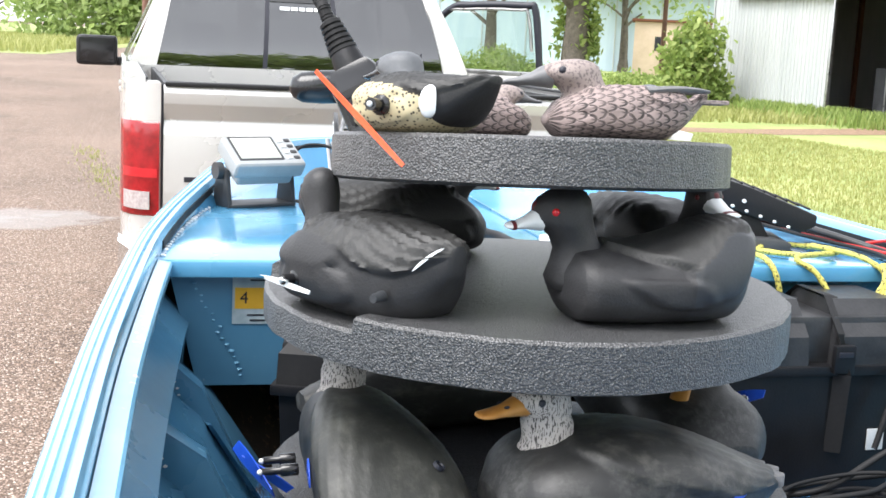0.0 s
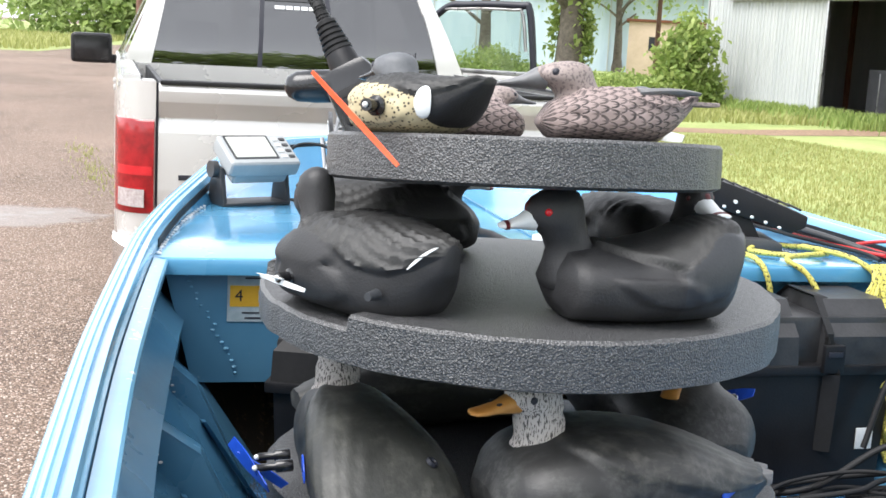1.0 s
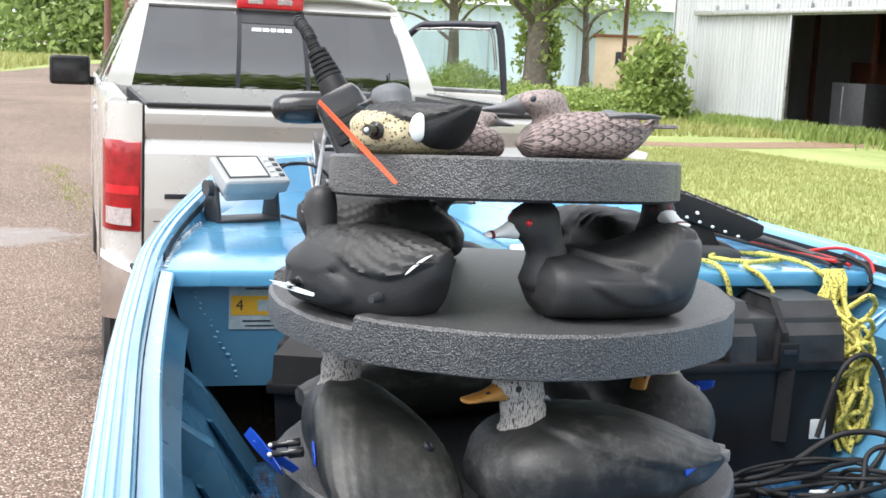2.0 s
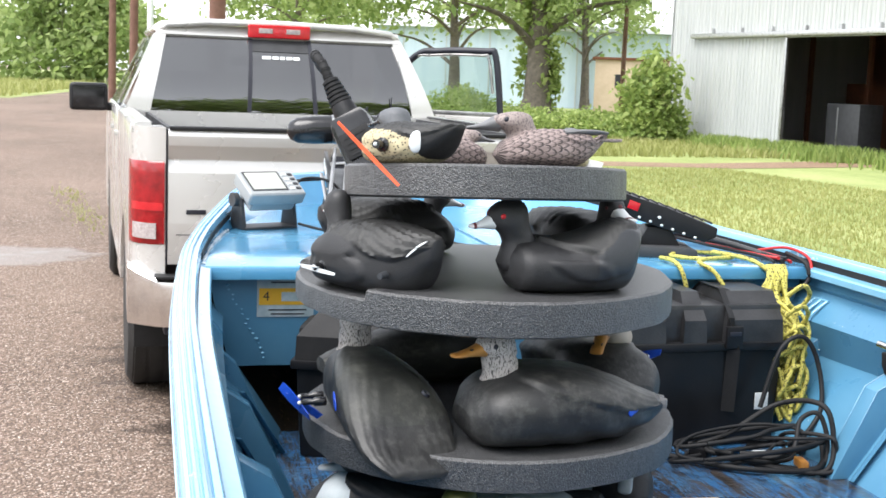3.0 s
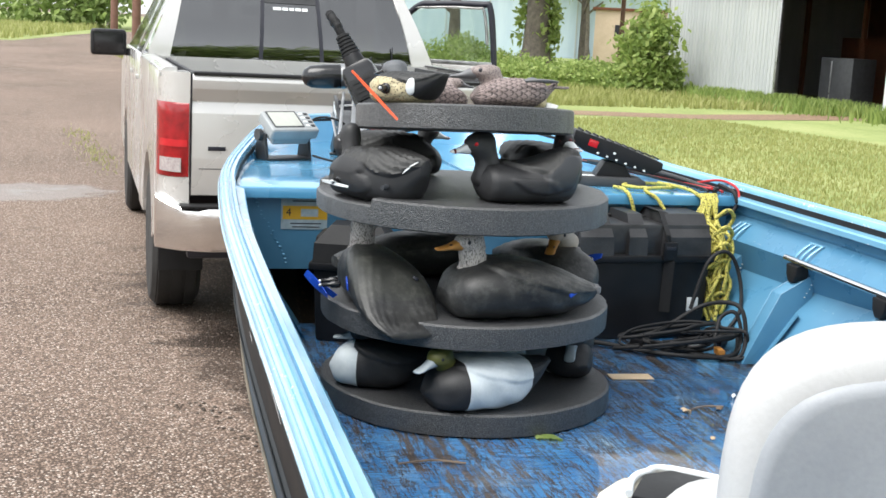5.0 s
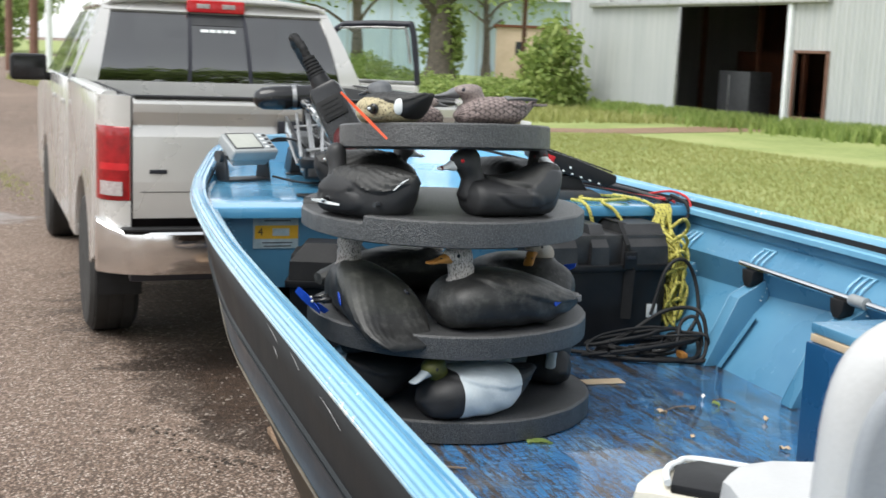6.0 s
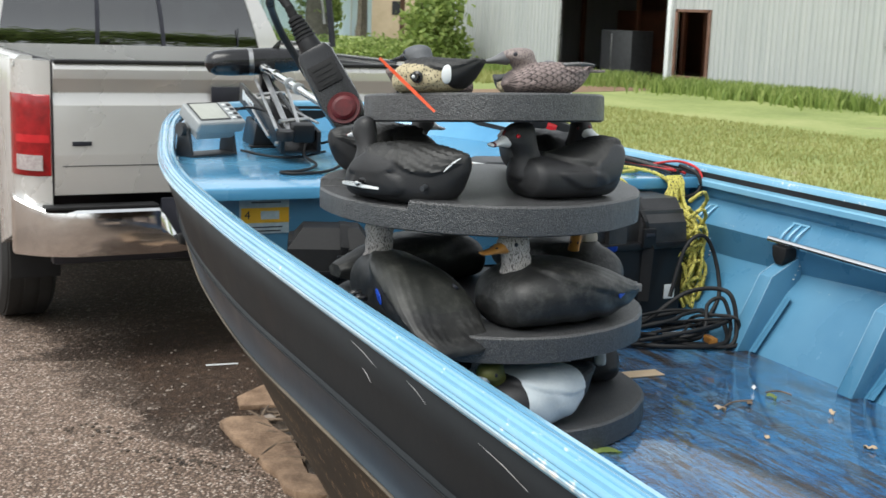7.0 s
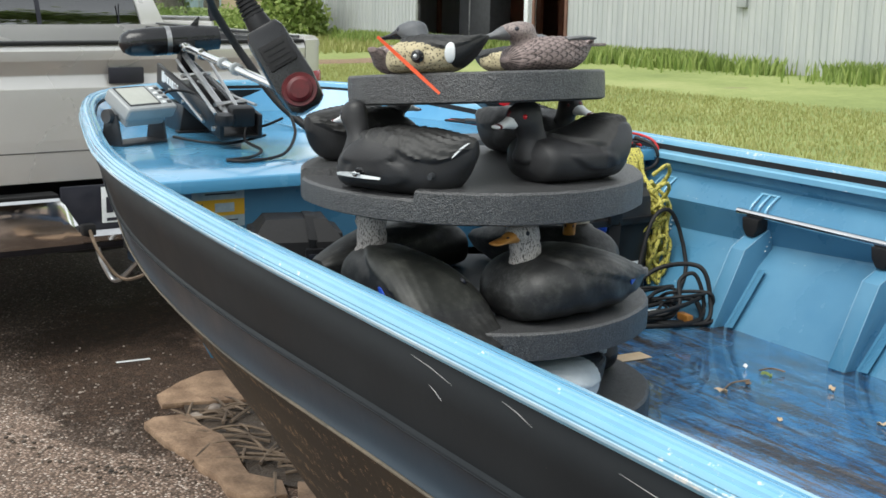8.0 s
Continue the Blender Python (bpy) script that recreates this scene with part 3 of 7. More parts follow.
def at_slab(pts):
    return [(x - SLAB.x, y - SLAB.y) for x, y in pts]


slab = thing("broken_slab", pose(1.2, 4.0, 0), "broken pale concrete slab edge with a soil-filled hollow", "slab")
bm = prism(at_slab([(1.04, 4.235), (1.10, 4.27), (1.17, 4.245), (1.225, 4.22), (1.20, 4.08), (1.21, 3.95), (1.165, 3.77), (1.12, 3.66), (1.095, 3.57), (1.15, 3.45), (1.10, 3.34), (1.04, 3.36), (0.975, 3.43), (0.965, 3.50), (1.0, 3.62), (0.995, 3.74), (1.02, 3.86), (1.012, 4.02)]), 0.0, 0.030, 0.005)
part("slab_strip", bm, "concrete", slab)
part("slab_pad", prism(at_slab([(1.2, 4.40), (1.30, 4.36), (1.42, 4.30), (1.55, 4.22), (1.75, 4.30), (1.72, 4.6), (1.55, 4.68), (1.40, 4.62), (1.24, 4.52)]), 0.0, 0.022, 0.005), "concrete", slab)
part("slab_pad", prism(at_slab([(1.12, 3.31), (1.19, 3.42), (1.30, 3.3), (1.28, 3.1), (1.1, 3.08)]), 0.0, 0.026, 0.005), "concrete", slab)
part("soil_fill", prism(at_slab([(1.22, 4.22), (1.28, 4.37), (1.45, 4.28), (1.62, 4.2), (1.66, 3.8), (1.5, 3.45), (1.24, 3.32), (1.16, 3.45), (1.105, 3.57), (1.175, 3.77), (1.215, 3.95)]), 0.0, 0.010, 0.003), "soil", slab)
rnd = random.Random(4)


def pebble(bm, at, r):
    own = bmesh.new()
    bmesh.ops.create_icosphere(own, subdivisions=1, radius=r)
    for v in own.verts:
        v.co *= rnd.uniform(0.75, 1.2)
        v.co.z *= 0.6
    bmesh.ops.translate(own, vec=at, verts=own.verts)
    return join(bm, own)


bm = bmesh.new()
for _ in range(900):
    x, y = rnd.gauss(0.9, 0.5), rnd.gauss(4.3, 0.6)
    pebble(bm, (x, y, 0.003), rnd.uniform(0.002, 0.0075))
tagged(part("loose_gravel", bm, "stone"), "scattered loose gravel on damp asphalt", "gravel", kind="stuff")
for _ in range(64):
    a = rnd.uniform(0, 6.28)
    x, y = rnd.uniform(1.16, 1.5), rnd.uniform(3.5, 4.25)
    l = rnd.uniform(0.08, 0.26)
    c, s = math.cos(a) * l, math.sin(a) * l
    ob = part("twig", sweep(spline([(x, y, 0.02), (x + c * 0.5, y + s * 0.5, 0.03), (x + c, y + s, 0.022)], 6), lambda t: 0.0062 * (1.2 - t * 0.7), 5), "stick")
    tagged(ob, "dry brown twig lying on the soil", "twig", "twigs by the slab")
for x, y, r in ((1.245, 4.2, 0.03), (1.34, 4.24, 0.035), (1.42, 3.98, 0.02), (1.52, 3.9, 0.025), (0.93, 4.23, 0.014), (0.86, 4.53, 0.012)):
    tagged(part("stone", smooth(pebble(None, (x, y, 0.02), r), 60), "stone"), "pale rounded stone lying by the slab", "stone", "stones by the slab")
tagged(part("white_strip", box((0.15, 0.014, 0.004), (1.4, 5.05, 0.004), 0.001, 1, turn=Matrix.Rotation(radians(-14), 4, "Z")), "white"), "thin white plastic strip lying on asphalt", "strip")
bm = bmesh.new()
for i in range(90):
    t = i / 89
    x, y = 0.50 + 0.45 * t + rnd.gauss(0, 0.04), 4.5 - 0.85 * t + 0.10 * math.sin(9 * t) + rnd.gauss(0, 0.04)
    pebble(bm, (x, y, 0.002), rnd.uniform(0.004, 0.012))
tagged(part("broken_asphalt_edge", bm, "soil"), "dark crumbled asphalt along a break", "rubble", kind="stuff")

# ---- boat ----
BOAT = pose(1.03, 2.195, 0, 0, 0, -9)
boat = thing("boat", BOAT, "blue painted aluminium flat-bottomed fishing boat on a trailer", "boat")
STERN, BULK, FLOOR, DECK = -2.75, 0.50, 0.785, 1.197
WV = (-2.8, -1.2, -0.65, -0.15, 0.45, 0.8, 1.0, 1.17, 1.4, 1.55, 1.70, 1.83, 1.905, 1.96, 1.985)
WI = (0.86, 0.857, 0.853, 0.842, 0.806, 0.758, 0.718, 0.678, 0.626, 0.584, 0.526, 0.44, 0.34, 0.20, 0.0)


def inner_w(v, side=1):
    """Half-width inside the rail; the port side is pulled in a little amidships."""
    return curve(WV, WI, v) - (curve((-2.8, -0.1, 0.3, 0.8, 1.2), (0.020, 0.020, 0.018, 0.008, 0.0), v) if side < 0 else 0.0)


def rim_z(v):
    return curve((-2.8, 0.0, 0.8, 1.3, 1.75, 2.0), (1.218, 1.222, 1.235, 1.262, 1.29, 1.302), v)


def rim_path():
    vs = [STERN + (1.5 - STERN) * i / 40 for i in range(41)]
    ws = [(-inner_w(v, -1), v) for v in vs]
    right = [(inner_w(v), v) for v in vs[::-1]]
    half = [(-inner_w(1.5), 1.5, 0), (-0.532, 1.69, 0), (-0.443, 1.82, 0), (-0.34, 1.90, 0), (-0.19, 1.96, 0)]
    front = spline(half + [(0, 1.982, 0)] + [(-x, y, z) for x, y, z in half[::-1]], 51)
    return ws + [(p.x, p.y) for p in front[1:-1]] + right


RIM = rim_path()


def rim_loft(section, name, material, label=""):
    """Draws a section (outwards, up) along the gunwale line."""
    rings = []
    for i, (u, v) in enumerate(RIM):
        a, b = RIM[max(i - 1, 0)], RIM[min(i + 1, len(RIM) - 1)]
        d = Vector((b[0] - a[0], b[1] - a[1], 0)).normalized()
        out = Vector((-d.y, d.x, 0))
        z = rim_z(v)
        rings.append([Vector((u, v, z)) + out * o + Vector((0, 0, h)) for o, h in section])
    return part(name, loft(rings, True, True, angle=28), material, boat, label)


rim_loft([(-0.012, -0.04), (-0.012, -0.006), (-0.008, 0.002), (0.0, 0.003), (0.0019, -0.005), (0.0045, -0.005), (0.0064, 0.004), (0.0102, 0.005), (0.0118, 0.0005), (0.0138, 0.0005), (0.0154, 0.005), (0.0192, 0.0045), (0.0208, 0.001), (0.0227, 0.001), (0.0243, 0.004), (0.0282, 0.0015), (0.0294, -0.003), (0.031, -0.003), (0.0333, -0.006), (0.0342, -0.010), (0.0326, -0.012), (0.0352, -0.015), (0.0346, -0.021), (0.0294, -0.030), (0.0269, -0.02)], "gunwale_rail", "rim", "light blue ribbed gunwale rail with chipped edges")
rim_loft([(0.033, -0.0245), (0.0362, -0.0225), (0.0365, -0.019), (0.033, -0.017)], "rail_edge", "chipped", "pale chipped outer edge")
for side in (-1, 1):
    rings = []
    for i in range(33):
        v = STERN + 0.02 + (0.46 - STERN) * i / 32
        w, z = inner_w(v, side), rim_z(v)
        rings.append([(side * (w + o), v, z + h) for o, h in ((0.014, -0.030), (0.036, -0.033), (0.0395, -0.037), (0.0385, -0.052), (0.034, -0.052), (0.014, -0.046))])
    for r in rings:
        for k, (x, v, z) in enumerate(r):
            r[k] = (side * (2 * inner_w(v, side) - abs(x)), v, z)
    part("rail_flange", loft(rings, True, True, angle=28), "rim", boat)
RIM_ALL = RIM
RIM = [p for p in RIM_ALL if p[0] > 0 or p[1] > 0.47]
rim_loft([(-0.0145, -0.030), (-0.0145, -0.014), (-0.0105, -0.014), (-0.0105, -0.030)], "rail_groove_strip", "rubber", "dark rubber strip in the gunwale")
RIM = RIM_ALL


def knee(v, side=1):
    """Where the side turns in below the lower pressed rib: half-width and height."""
    w = max(0.05, inner_w(min(v, 1.95), side))
    return w - curve((-2.8, -0.9, -0.2, 0.5, 1.0, 1.6, 1.95), (0.004, 0.008, 0.03, 0.06, 0.06, 0.05, 0.02), v), curve((-2.8, -0.9, -0.2, 0.3, 0.8, 1.3, 1.6, 1.95), (0.98, 0.975, 0.945, 0.935, 0.96, 1.04, 1.11, 1.19), v)


def hull_section(v, side):
    """From under the rail down past two pressed ribs and the chine to the keel."""
    w, zr = max(0.05, inner_w(min(v, 1.95), side)), rim_z(v)
    x2, z2 = knee(v, side)
    c = min(0.92 * x2, curve((-2.8, -1.0, 0.0, 0.4, 0.8, 1.3, 1.6, 1.95), (0.72, 0.69, 0.61, 0.575, 0.545, 0.51, 0.48, 0.40), v))
    zc = curve((-2.8, -0.3, 0.1, 0.5, 0.8, 1.3, 1.6, 1.95), (0.60, 0.61, 0.655, 0.735, 0.80, 0.92, 1.01, 1.13), v)
    o, top = w + 0.028, zr - 0.028

    def upper(t, k):
        return o + (x2 - o) * t + k, top + (z2 - top) * t

    def lower(t, k):
        return x2 + (c - x2) * t**1.15 + k, z2 + (zc - z2) * t

    pts = [upper(0, 0), upper(0.3, 0), upper(0.60, 0.003), upper(0.635, 0.010), upper(0.67, 0.003), upper(0.72, 0), upper(0.88, 0), upper(0.95, 0.005), upper(1.0, 0.013), lower(0.06, 0.004), lower(0.14, 0), lower(0.55, 0.003), lower(1.0, 0)]
    pts += [(c * 0.6, zc - 0.03), (0.0, zc - 0.045)]
    return [(side * x, v, z) for x, z in pts]


for side, nm in ((-1, "port_side"), (1, "starboard_side")):
    vs = [STERN + (1.95 - STERN) * i / 50 for i in range(51)]
    bm = loft([hull_section(v, side) for v in vs], closed=False, caps=False, angle=22)
    for k, f in enumerate(bm.faces):
        f.material_index = 0 if k % 14 < 3 else 1 if k % 14 < 8 else 2
    bmesh.ops.solidify(bm, geom=bm.faces[:], thickness=0.004)
    part(nm, bm, ["hull", "hullblue", "hullbrown"], boat, "dark slate-grey outer hull with long pressed ribs, mud stains and a painted brown ground reflection")
    for j in (3, 8):
        line = [Vector(hull_section(v, side)[j]) + Vector((side * 0.001, 0, 0.001)) for v in vs]
        part("strake_line", sweep(line, 0.003 if j == 8 else 0.0018, 6), "strake" if j == 8 else "hull", boat, "scuffed tan edge line of the hull" if j == 8 else "")
for v, j, dv, k in ((-0.965, 0, -0.10, 0.22), (-1.003, 0, -0.03, 0.72), (-1.183, 0, -0.06, 0.2), (-1.40, 0, -0.12, 0.4)):
    a = Vector(hull_section(v, -1)[j]).lerp(Vector(hull_section(v, -1)[j + 1]), k % 1)
    b = Vector(hull_section(v + dv, -1)[j]).lerp(Vector(hull_section(v + dv, -1)[j + 1]), min(1, k % 1 + 0.22))
    part("scratch", sweep([a + Vector((-0.0022, 0, 0)), (a + b) / 2 + Vector((-0.0022, 0, 0.002)), b + Vector((-0.0022, 0, 0))], lambda t: 0.0005 * (1 - abs(2 * t - 1) * 0.7), 5), "scratch", boat)
front = hull_section(1.95, -1)
bm = prism([(p[0], p[2]) for p in front] + [(-p[0], p[2]) for p in front[::-1][1:]], 1.95, 1.96, plane="xz")
part("bow_plate", bm, "hull", boat)
part("transom", box((1.5, 0.04, 0.5), (0, STERN, 0.96), 0.004), "blue", boat)


def liner(v, side):
    w, z = inner_w(v, side), rim_z(v)
    x2, z2 = knee(v, side)
    prof = [(w - 0.012, z - 0.045), (w - 0.012, z - 0.08), (w - 0.004, z - 0.09), (w - 0.066, 1.070), (w - 0.063, 1.060), (x2 + 0.006, z2 + 0.050), (x2 + 0.002, z2 + 0.042), (x2 - 0.046, z2 - 0.002), (0.640 - 0.15 * max(0.0, v - 0.1), FLOOR - 0.002)]
    return [(side * x, v, zz) for x, zz in prof]


for side, nm in ((-1, "port_liner"), (1, "starboard_liner")):
    vs = [STERN + 0.02 + (BULK - STERN) * i / 24 for i in range(25)]
    bm = loft([liner(v, side) for v in vs], closed=False, caps=False, angle=25)
    part(nm, bm, "blue", boat, "blue painted inner side with a long crease")


def taper(v):
    """The deck draws in from the rail towards the bow."""
    return 0.99 - 0.10 * max(0.0, min(1.0, (v - 0.95) / 0.7))


# forward of the bulkhead: the low wall above the deck
rings_in = []
for i, (u, v) in enumerate(RIM):
    if v < BULK - 0.06:
        continue
    rings_in.append([(u * 0.988, v - (0.012 if v > 1.6 else 0), rim_z(v) - 0.02), (u * (taper(v) - 0.002), v - 0.05 * max(0.0, min(1.0, (v - 1.45) / 0.3)), DECK - 0.008)])
part("bow_wall", loft(rings_in, closed=False, caps=False), "deck", boat)

# floor boards and deck
bm = prism([(-0.645, STERN), (0.645, STERN), (0.645, 0.12), (0.585, 0.5), (-0.585, 0.5), (-0.645, 0.12)], FLOOR - 0.02, FLOOR, 0.002)
part("floor_board", bm, "floor", boat, "plywood floor in worn bright blue paint, wet and peeling to bare wood")
deckline = [(-inner_w(v, -1) * taper(v), v) for v in (0.45, 0.7, 1.0, 1.3, 1.5, 1.65)] + [(-0.41, 1.79), (-0.30, 1.86), (-0.15, 1.90), (0.15, 1.90), (0.30, 1.86), (0.41, 1.79)]
deckline += [(inner_w(v) * taper(v), v) for v in (1.65, 1.5, 1.3, 1.0, 0.7, 0.45)]
part("foredeck", prism(deckline, DECK - 0.012, DECK, 0.003), "deck", boat, "glossy wet light blue foredeck")
part("deck_seam", box((0.006, 1.1, 0.002), (0.02, 1.05, DECK + 0.0012), 0), "blue", boat)
part("deck_lip", box((1.53, 0.012, 0.03), (0.006, 0.452, DECK - 0.017), 0.003), "deck", boat)
part("bulkhead", prism([(-0.705, 0.95), (0.735, 0.95), (0.785, DECK - 0.013), (-0.762, DECK - 0.013)], BULK - 0.006, BULK + 0.006, 0.002, plane="xz"), "blue", boat, "blue painted bulkhead below the foredeck")
# near-black panel added to darken the hollow under the foredeck
part("under_deck_dark", box((0.95, 0.012, 0.3), (0, 0.95, 1.03), 0.002), "ink", boat)
# welds: a broken line of beads on the bulkhead and the deck edge
for i in range(18):
    part("weld_bead", pebble(None, (-0.722 + 0.10 * i / 17 + rnd.gauss(0, 0.003), BULK - 0.008, 1.17 - 0.2 * i / 17), rnd.uniform(0.003, 0.006)), "rim", boat)
for i in range(22):
    k = 0.48 + 0.62 * i / 21
    part("weld_bead", pebble(None, (-inner_w(k, -1) * 0.985 + 0.008, k, DECK + 0.002), rnd.uniform(0.003, 0.007)), "white", boat)


def rib(name, v, side, top=1.045, lean=0.10):
    """A folded gusset from the floor up to the side, seen edge on."""
    w = inner_w(v, side)
    x2, z2 = knee(v, side)
    poly = [(0.602, FLOOR), (0.655, FLOOR), (x2 - 0.012, z2), (x2 - 0.004, z2 + 0.014), (w - 0.022, top + 0.012), (w - 0.032, top), (0.698, 0.985)]
    bm = prism(poly, v - 0.034, v - 0.026, 0.002, plane="xz")
    prism([(0.602, FLOOR), (0.610, FLOOR), (0.706, 0.982), (w - 0.026, top - 0.008), (w - 0.032, top), (0.698, 0.985)], v - 0.03, v + 0.018, 0.002, bm, "xz")
    own = bm
    if side < 0:
        bmesh.ops.scale(own, vec=(-1, 1, 1), verts=own.verts)
        bmesh.ops.reverse_faces(own, faces=own.faces)
    ob = part(name, own, "blue", boat, "blue folded metal rib")
    for dv in (-0.033, 0.018):
        part("rib_edge", sweep([(side * 0.603, v + dv, FLOOR + 0.003), (side * 0.699, v + dv, 0.986), (side * (w - 0.03), v + dv, top + 0.001)], 0.0014, 5), "blue", ob)
    low = 0.640 - 0.15 * max(0.0, v - 0.1)
    foot = sweep([(side * (low - 0.004), v - 0.056, FLOOR + 0.002), (side * (x2 - 0.052), v - 0.056, z2 - 0.006)], 0.022, 4, None, True, 0.14)
    part("rib_flange", foot, "blue", ob, "flange of the rib welded to the side")
    for i in range(7):
        part("weld_bead", pebble(None, (side * (w - 0.034 - 0.004 * i + rnd.gauss(0, 0.002)), v - 0.036, top + 0.004 - 0.012 * i), rnd.uniform(0.002, 0.0045)), "white", ob)
    return ob


for v in (0.38, 0.02, -0.42, -0.86, -1.3, -1.74):
    rib("rib", v, 1)
    rib("rib", v, -1)


def bracket(v, side):
    """A small welded loop with drips of sealant above a rib."""
    w = inner_w(v)
    bm = None
    for dv in (-0.028, 0.0, 0.028):
        bm = sweep(spline([(side * (w - 0.067), v + dv, 1.072), (side * (w - 0.058), v + dv, 1.092), (side * (w - 0.020), v + dv, 1.120)], 7), 0.0035, 6, bm)
    bm = sweep([(side * (w - 0.020), v - 0.035, 1.120), (side * (w - 0.020), v + 0.035, 1.120)], 0.0035, 6, bm)
    return part("rod_clip", bm, "rim", boat, "pale blue welded clip")


for v in (0.40, 0.02, -0.42, -0.86):
    bracket(v, 1)

# rod along the starboard side on rubber holders
rod = thing("grab_rail", BOAT, "bright metal rod on black rubber holders along the boat side", "rail")
part("rod", sweep([(0.752, 0.075, 1.075), (0.752, -0.43, 1.072), (0.752, -1.25, 1.066)], 0.009, 10), "chrome", rod)
part("rod_sleeve", sweep([(0.752, -0.46, 1.072), (0.752, -0.52, 1.0715)], 0.016, 10), "greyplastic", rod, "pale plastic sleeve")
for v in (0.015, -0.415, -0.86, -1.2):
    part("holder", prism([(-0.03, 0), (0.03, 0), (0.026, 0.03), (0.012, 0.05), (-0.012, 0.05), (-0.026, 0.03)], -0.02, 0.02, 0.004, plane="xz"), "rubber", rod, "black rubber holder",
         pose(0.758, v, 1.064, 0, 180, 90))

# side console box and pedestal seat
console = thing("console_box", BOAT, "navy blue plywood box with a lighter lid", "box")
part("box_body", box((0.36, 0.62, 0.30), (0.49, -1.21, FLOOR + 0.15), 0.004), "navy", console)
part("box_lid", box((0.37, 0.60, 0.022), (0.505, -1.20, 1.115), 0.004), "blue", console, "lighter blue lid")
part("lid_edge", box((0.366, 0.60, 0.016), (0.50, -1.205, 1.0945), 0.002), "paper", console, "bare plywood edge")
part("latch", box((0.012, 0.07, 0.014), (0.303, -1.2, 0.96), 0.004), "steel", console, "small metal latch")

SEAT = pose(0.335, 0.045, 0, 0, 0, -25)
seat = thing("pedestal_chair", SEAT, "white vinyl swivel chair with a grey back panel", "chair", "boat chairs")
LEAN_BACK = pose(0, 0, 1.053, 6, 0, 0)


def rounded(w, h, n=40, z=0.0, e=0.42):
    """A cushion outline: a rounded rectangle w by h standing on height z."""
    out = []
    for i in range(n):
        a = math.tau * i / n
        c, q = math.cos(a), math.sin(a)
        out.append((w / 2 * math.copysign(abs(c) ** e, c), z + h / 2 + h / 2 * math.copysign(abs(q) ** e, q)))
    return out


def pad(w, h, z, r, y0, y1):
    """An upholstered pad with rolled edges."""
    rows = ((y0, r), (y0 + 0.12 * r, 0.55 * r), (y0 + 0.45 * r, 0.18 * r), (y0 + r, 0.0), (y1 - r, 0.0), (y1 - 0.45 * r, 0.18 * r), (y1 - 0.12 * r, 0.55 * r), (y1, r))
    return loft([[(a, y, b) for a, b in rounded(w - 2 * i, h - 2 * i, 56, z + i)] for y, i in rows], True, True, angle=60)


bm = pad(0.476, 0.414, 0, 0.030, -0.036, 0.036)
part("backrest", bm, "vinyl", seat, "white padded backrest", LEAN_BACK)
bm = pad(0.444, 0.372, 0.012, 0.012, -0.043, -0.010)
pan = part("back_panel", bm, "greyvinyl", seat, "grey back panel", LEAN_BACK)
part("panel_boss", ellipsoid((0.02, -0.043, 0.25), (0.05, 0.012, 0.025)), "greyvinyl", pan)
part("cushion", prism([(-0.20, -0.02), (0.20, -0.02), (0.23, 0.06), (0.23, 0.32), (0.18, 0.40), (-0.18, 0.40), (-0.23, 0.32), (-0.23, 0.06)], 1.05, 1.185, 0.042), "vinyl", seat)
part("seat_base", box((0.36, 0.26, 0.03), (0, 0.14, 1.036), 0.01), "darkgrey", seat)
part("pedestal", lathe([(0.11, 0), (0.11, 0.01), (0.045, 0.02), (0.04, 0.21), (0.06, 0.238)], 20), "steel", seat, "", pose(0, 0.14, FLOOR))
fold = thing("folded_chair", pose(0.375, 0.51, 0, 0, 0, -52), "cream boat chair folded flat with white piping", "chair", "boat chairs")
part("seat_shell", prism([(-0.17, 0.05), (0.2, 0.05), (0.2, 0.17), (0.15, 0.21), (-0.13, 0.21), (-0.17, 0.17)], 0.94, 1.078, 0.036), "cream", fold, "cream moulded shell")
part("underside", prism([(-0.11, 0.065), (0.19, 0.065), (0.19, 0.155), (0.14, 0.19), (-0.10, 0.19), (-0.125, 0.15)], 1.072, 1.086, 0.004), "rubber", fold, "black underside")
part("piping", sweep(spline([(-0.115, 0.07, 1.085), (-0.13, 0.12, 1.085), (-0.125, 0.16, 1.085), (-0.09, 0.195, 1.085), (0.14, 0.195, 1.085)], 24), 0.0055, 8), "white", fold, "white piping")
part("pedestal", lathe([(0.11, 0), (0.11, 0.01), (0.045, 0.02), (0.04, 0.13), (0.06, 0.157)], 20), "steel", fold, "", pose(0.0, 0.13, FLOOR))

# ---- trailer ----
trailer = thing("boat_trailer", BOAT, "navy steel boat trailer hitched to the truck", "trailer")
for s in (-1, 1):
    part("bunk", box((0.09, 2.6, 0.07), (s * 0.34, -1.3, 0.592), 0.006), "soil", trailer, "carpeted bunk board")
    part("bunk_post", box((0.05, 0.05, 0.1), (s * 0.34, -2.0, 0.52), 0.004), "frame", trailer)
    part("bunk_post", box((0.05, 0.05, 0.1), (s * 0.34, -0.5, 0.52), 0.004), "frame", trailer)
    wheel = part("trailer_wheel", lathe([(0.12, -0.07), (0.25, -0.065), (0.285, -0.04), (0.285, 0.04), (0.25, 0.065), (0.12, 0.07)], 28, axis="x"), "tyre", trailer, "", pose(s * 0.60, -1.9, 0.285))
    part("rim", lathe([(0.02, -0.03), (0.12, -0.05), (0.125, 0.05), (0.02, 0.03)], 20, axis="x"), "steel", wheel)
part("axle", box((1.2, 0.06, 0.06), (0, -1.9, 0.285), 0.004), "frame", trailer)
part("axle_mount", box((0.8, 0.06, 0.2), (0, -1.9, 0.40), 0.004), "frame", trailer)
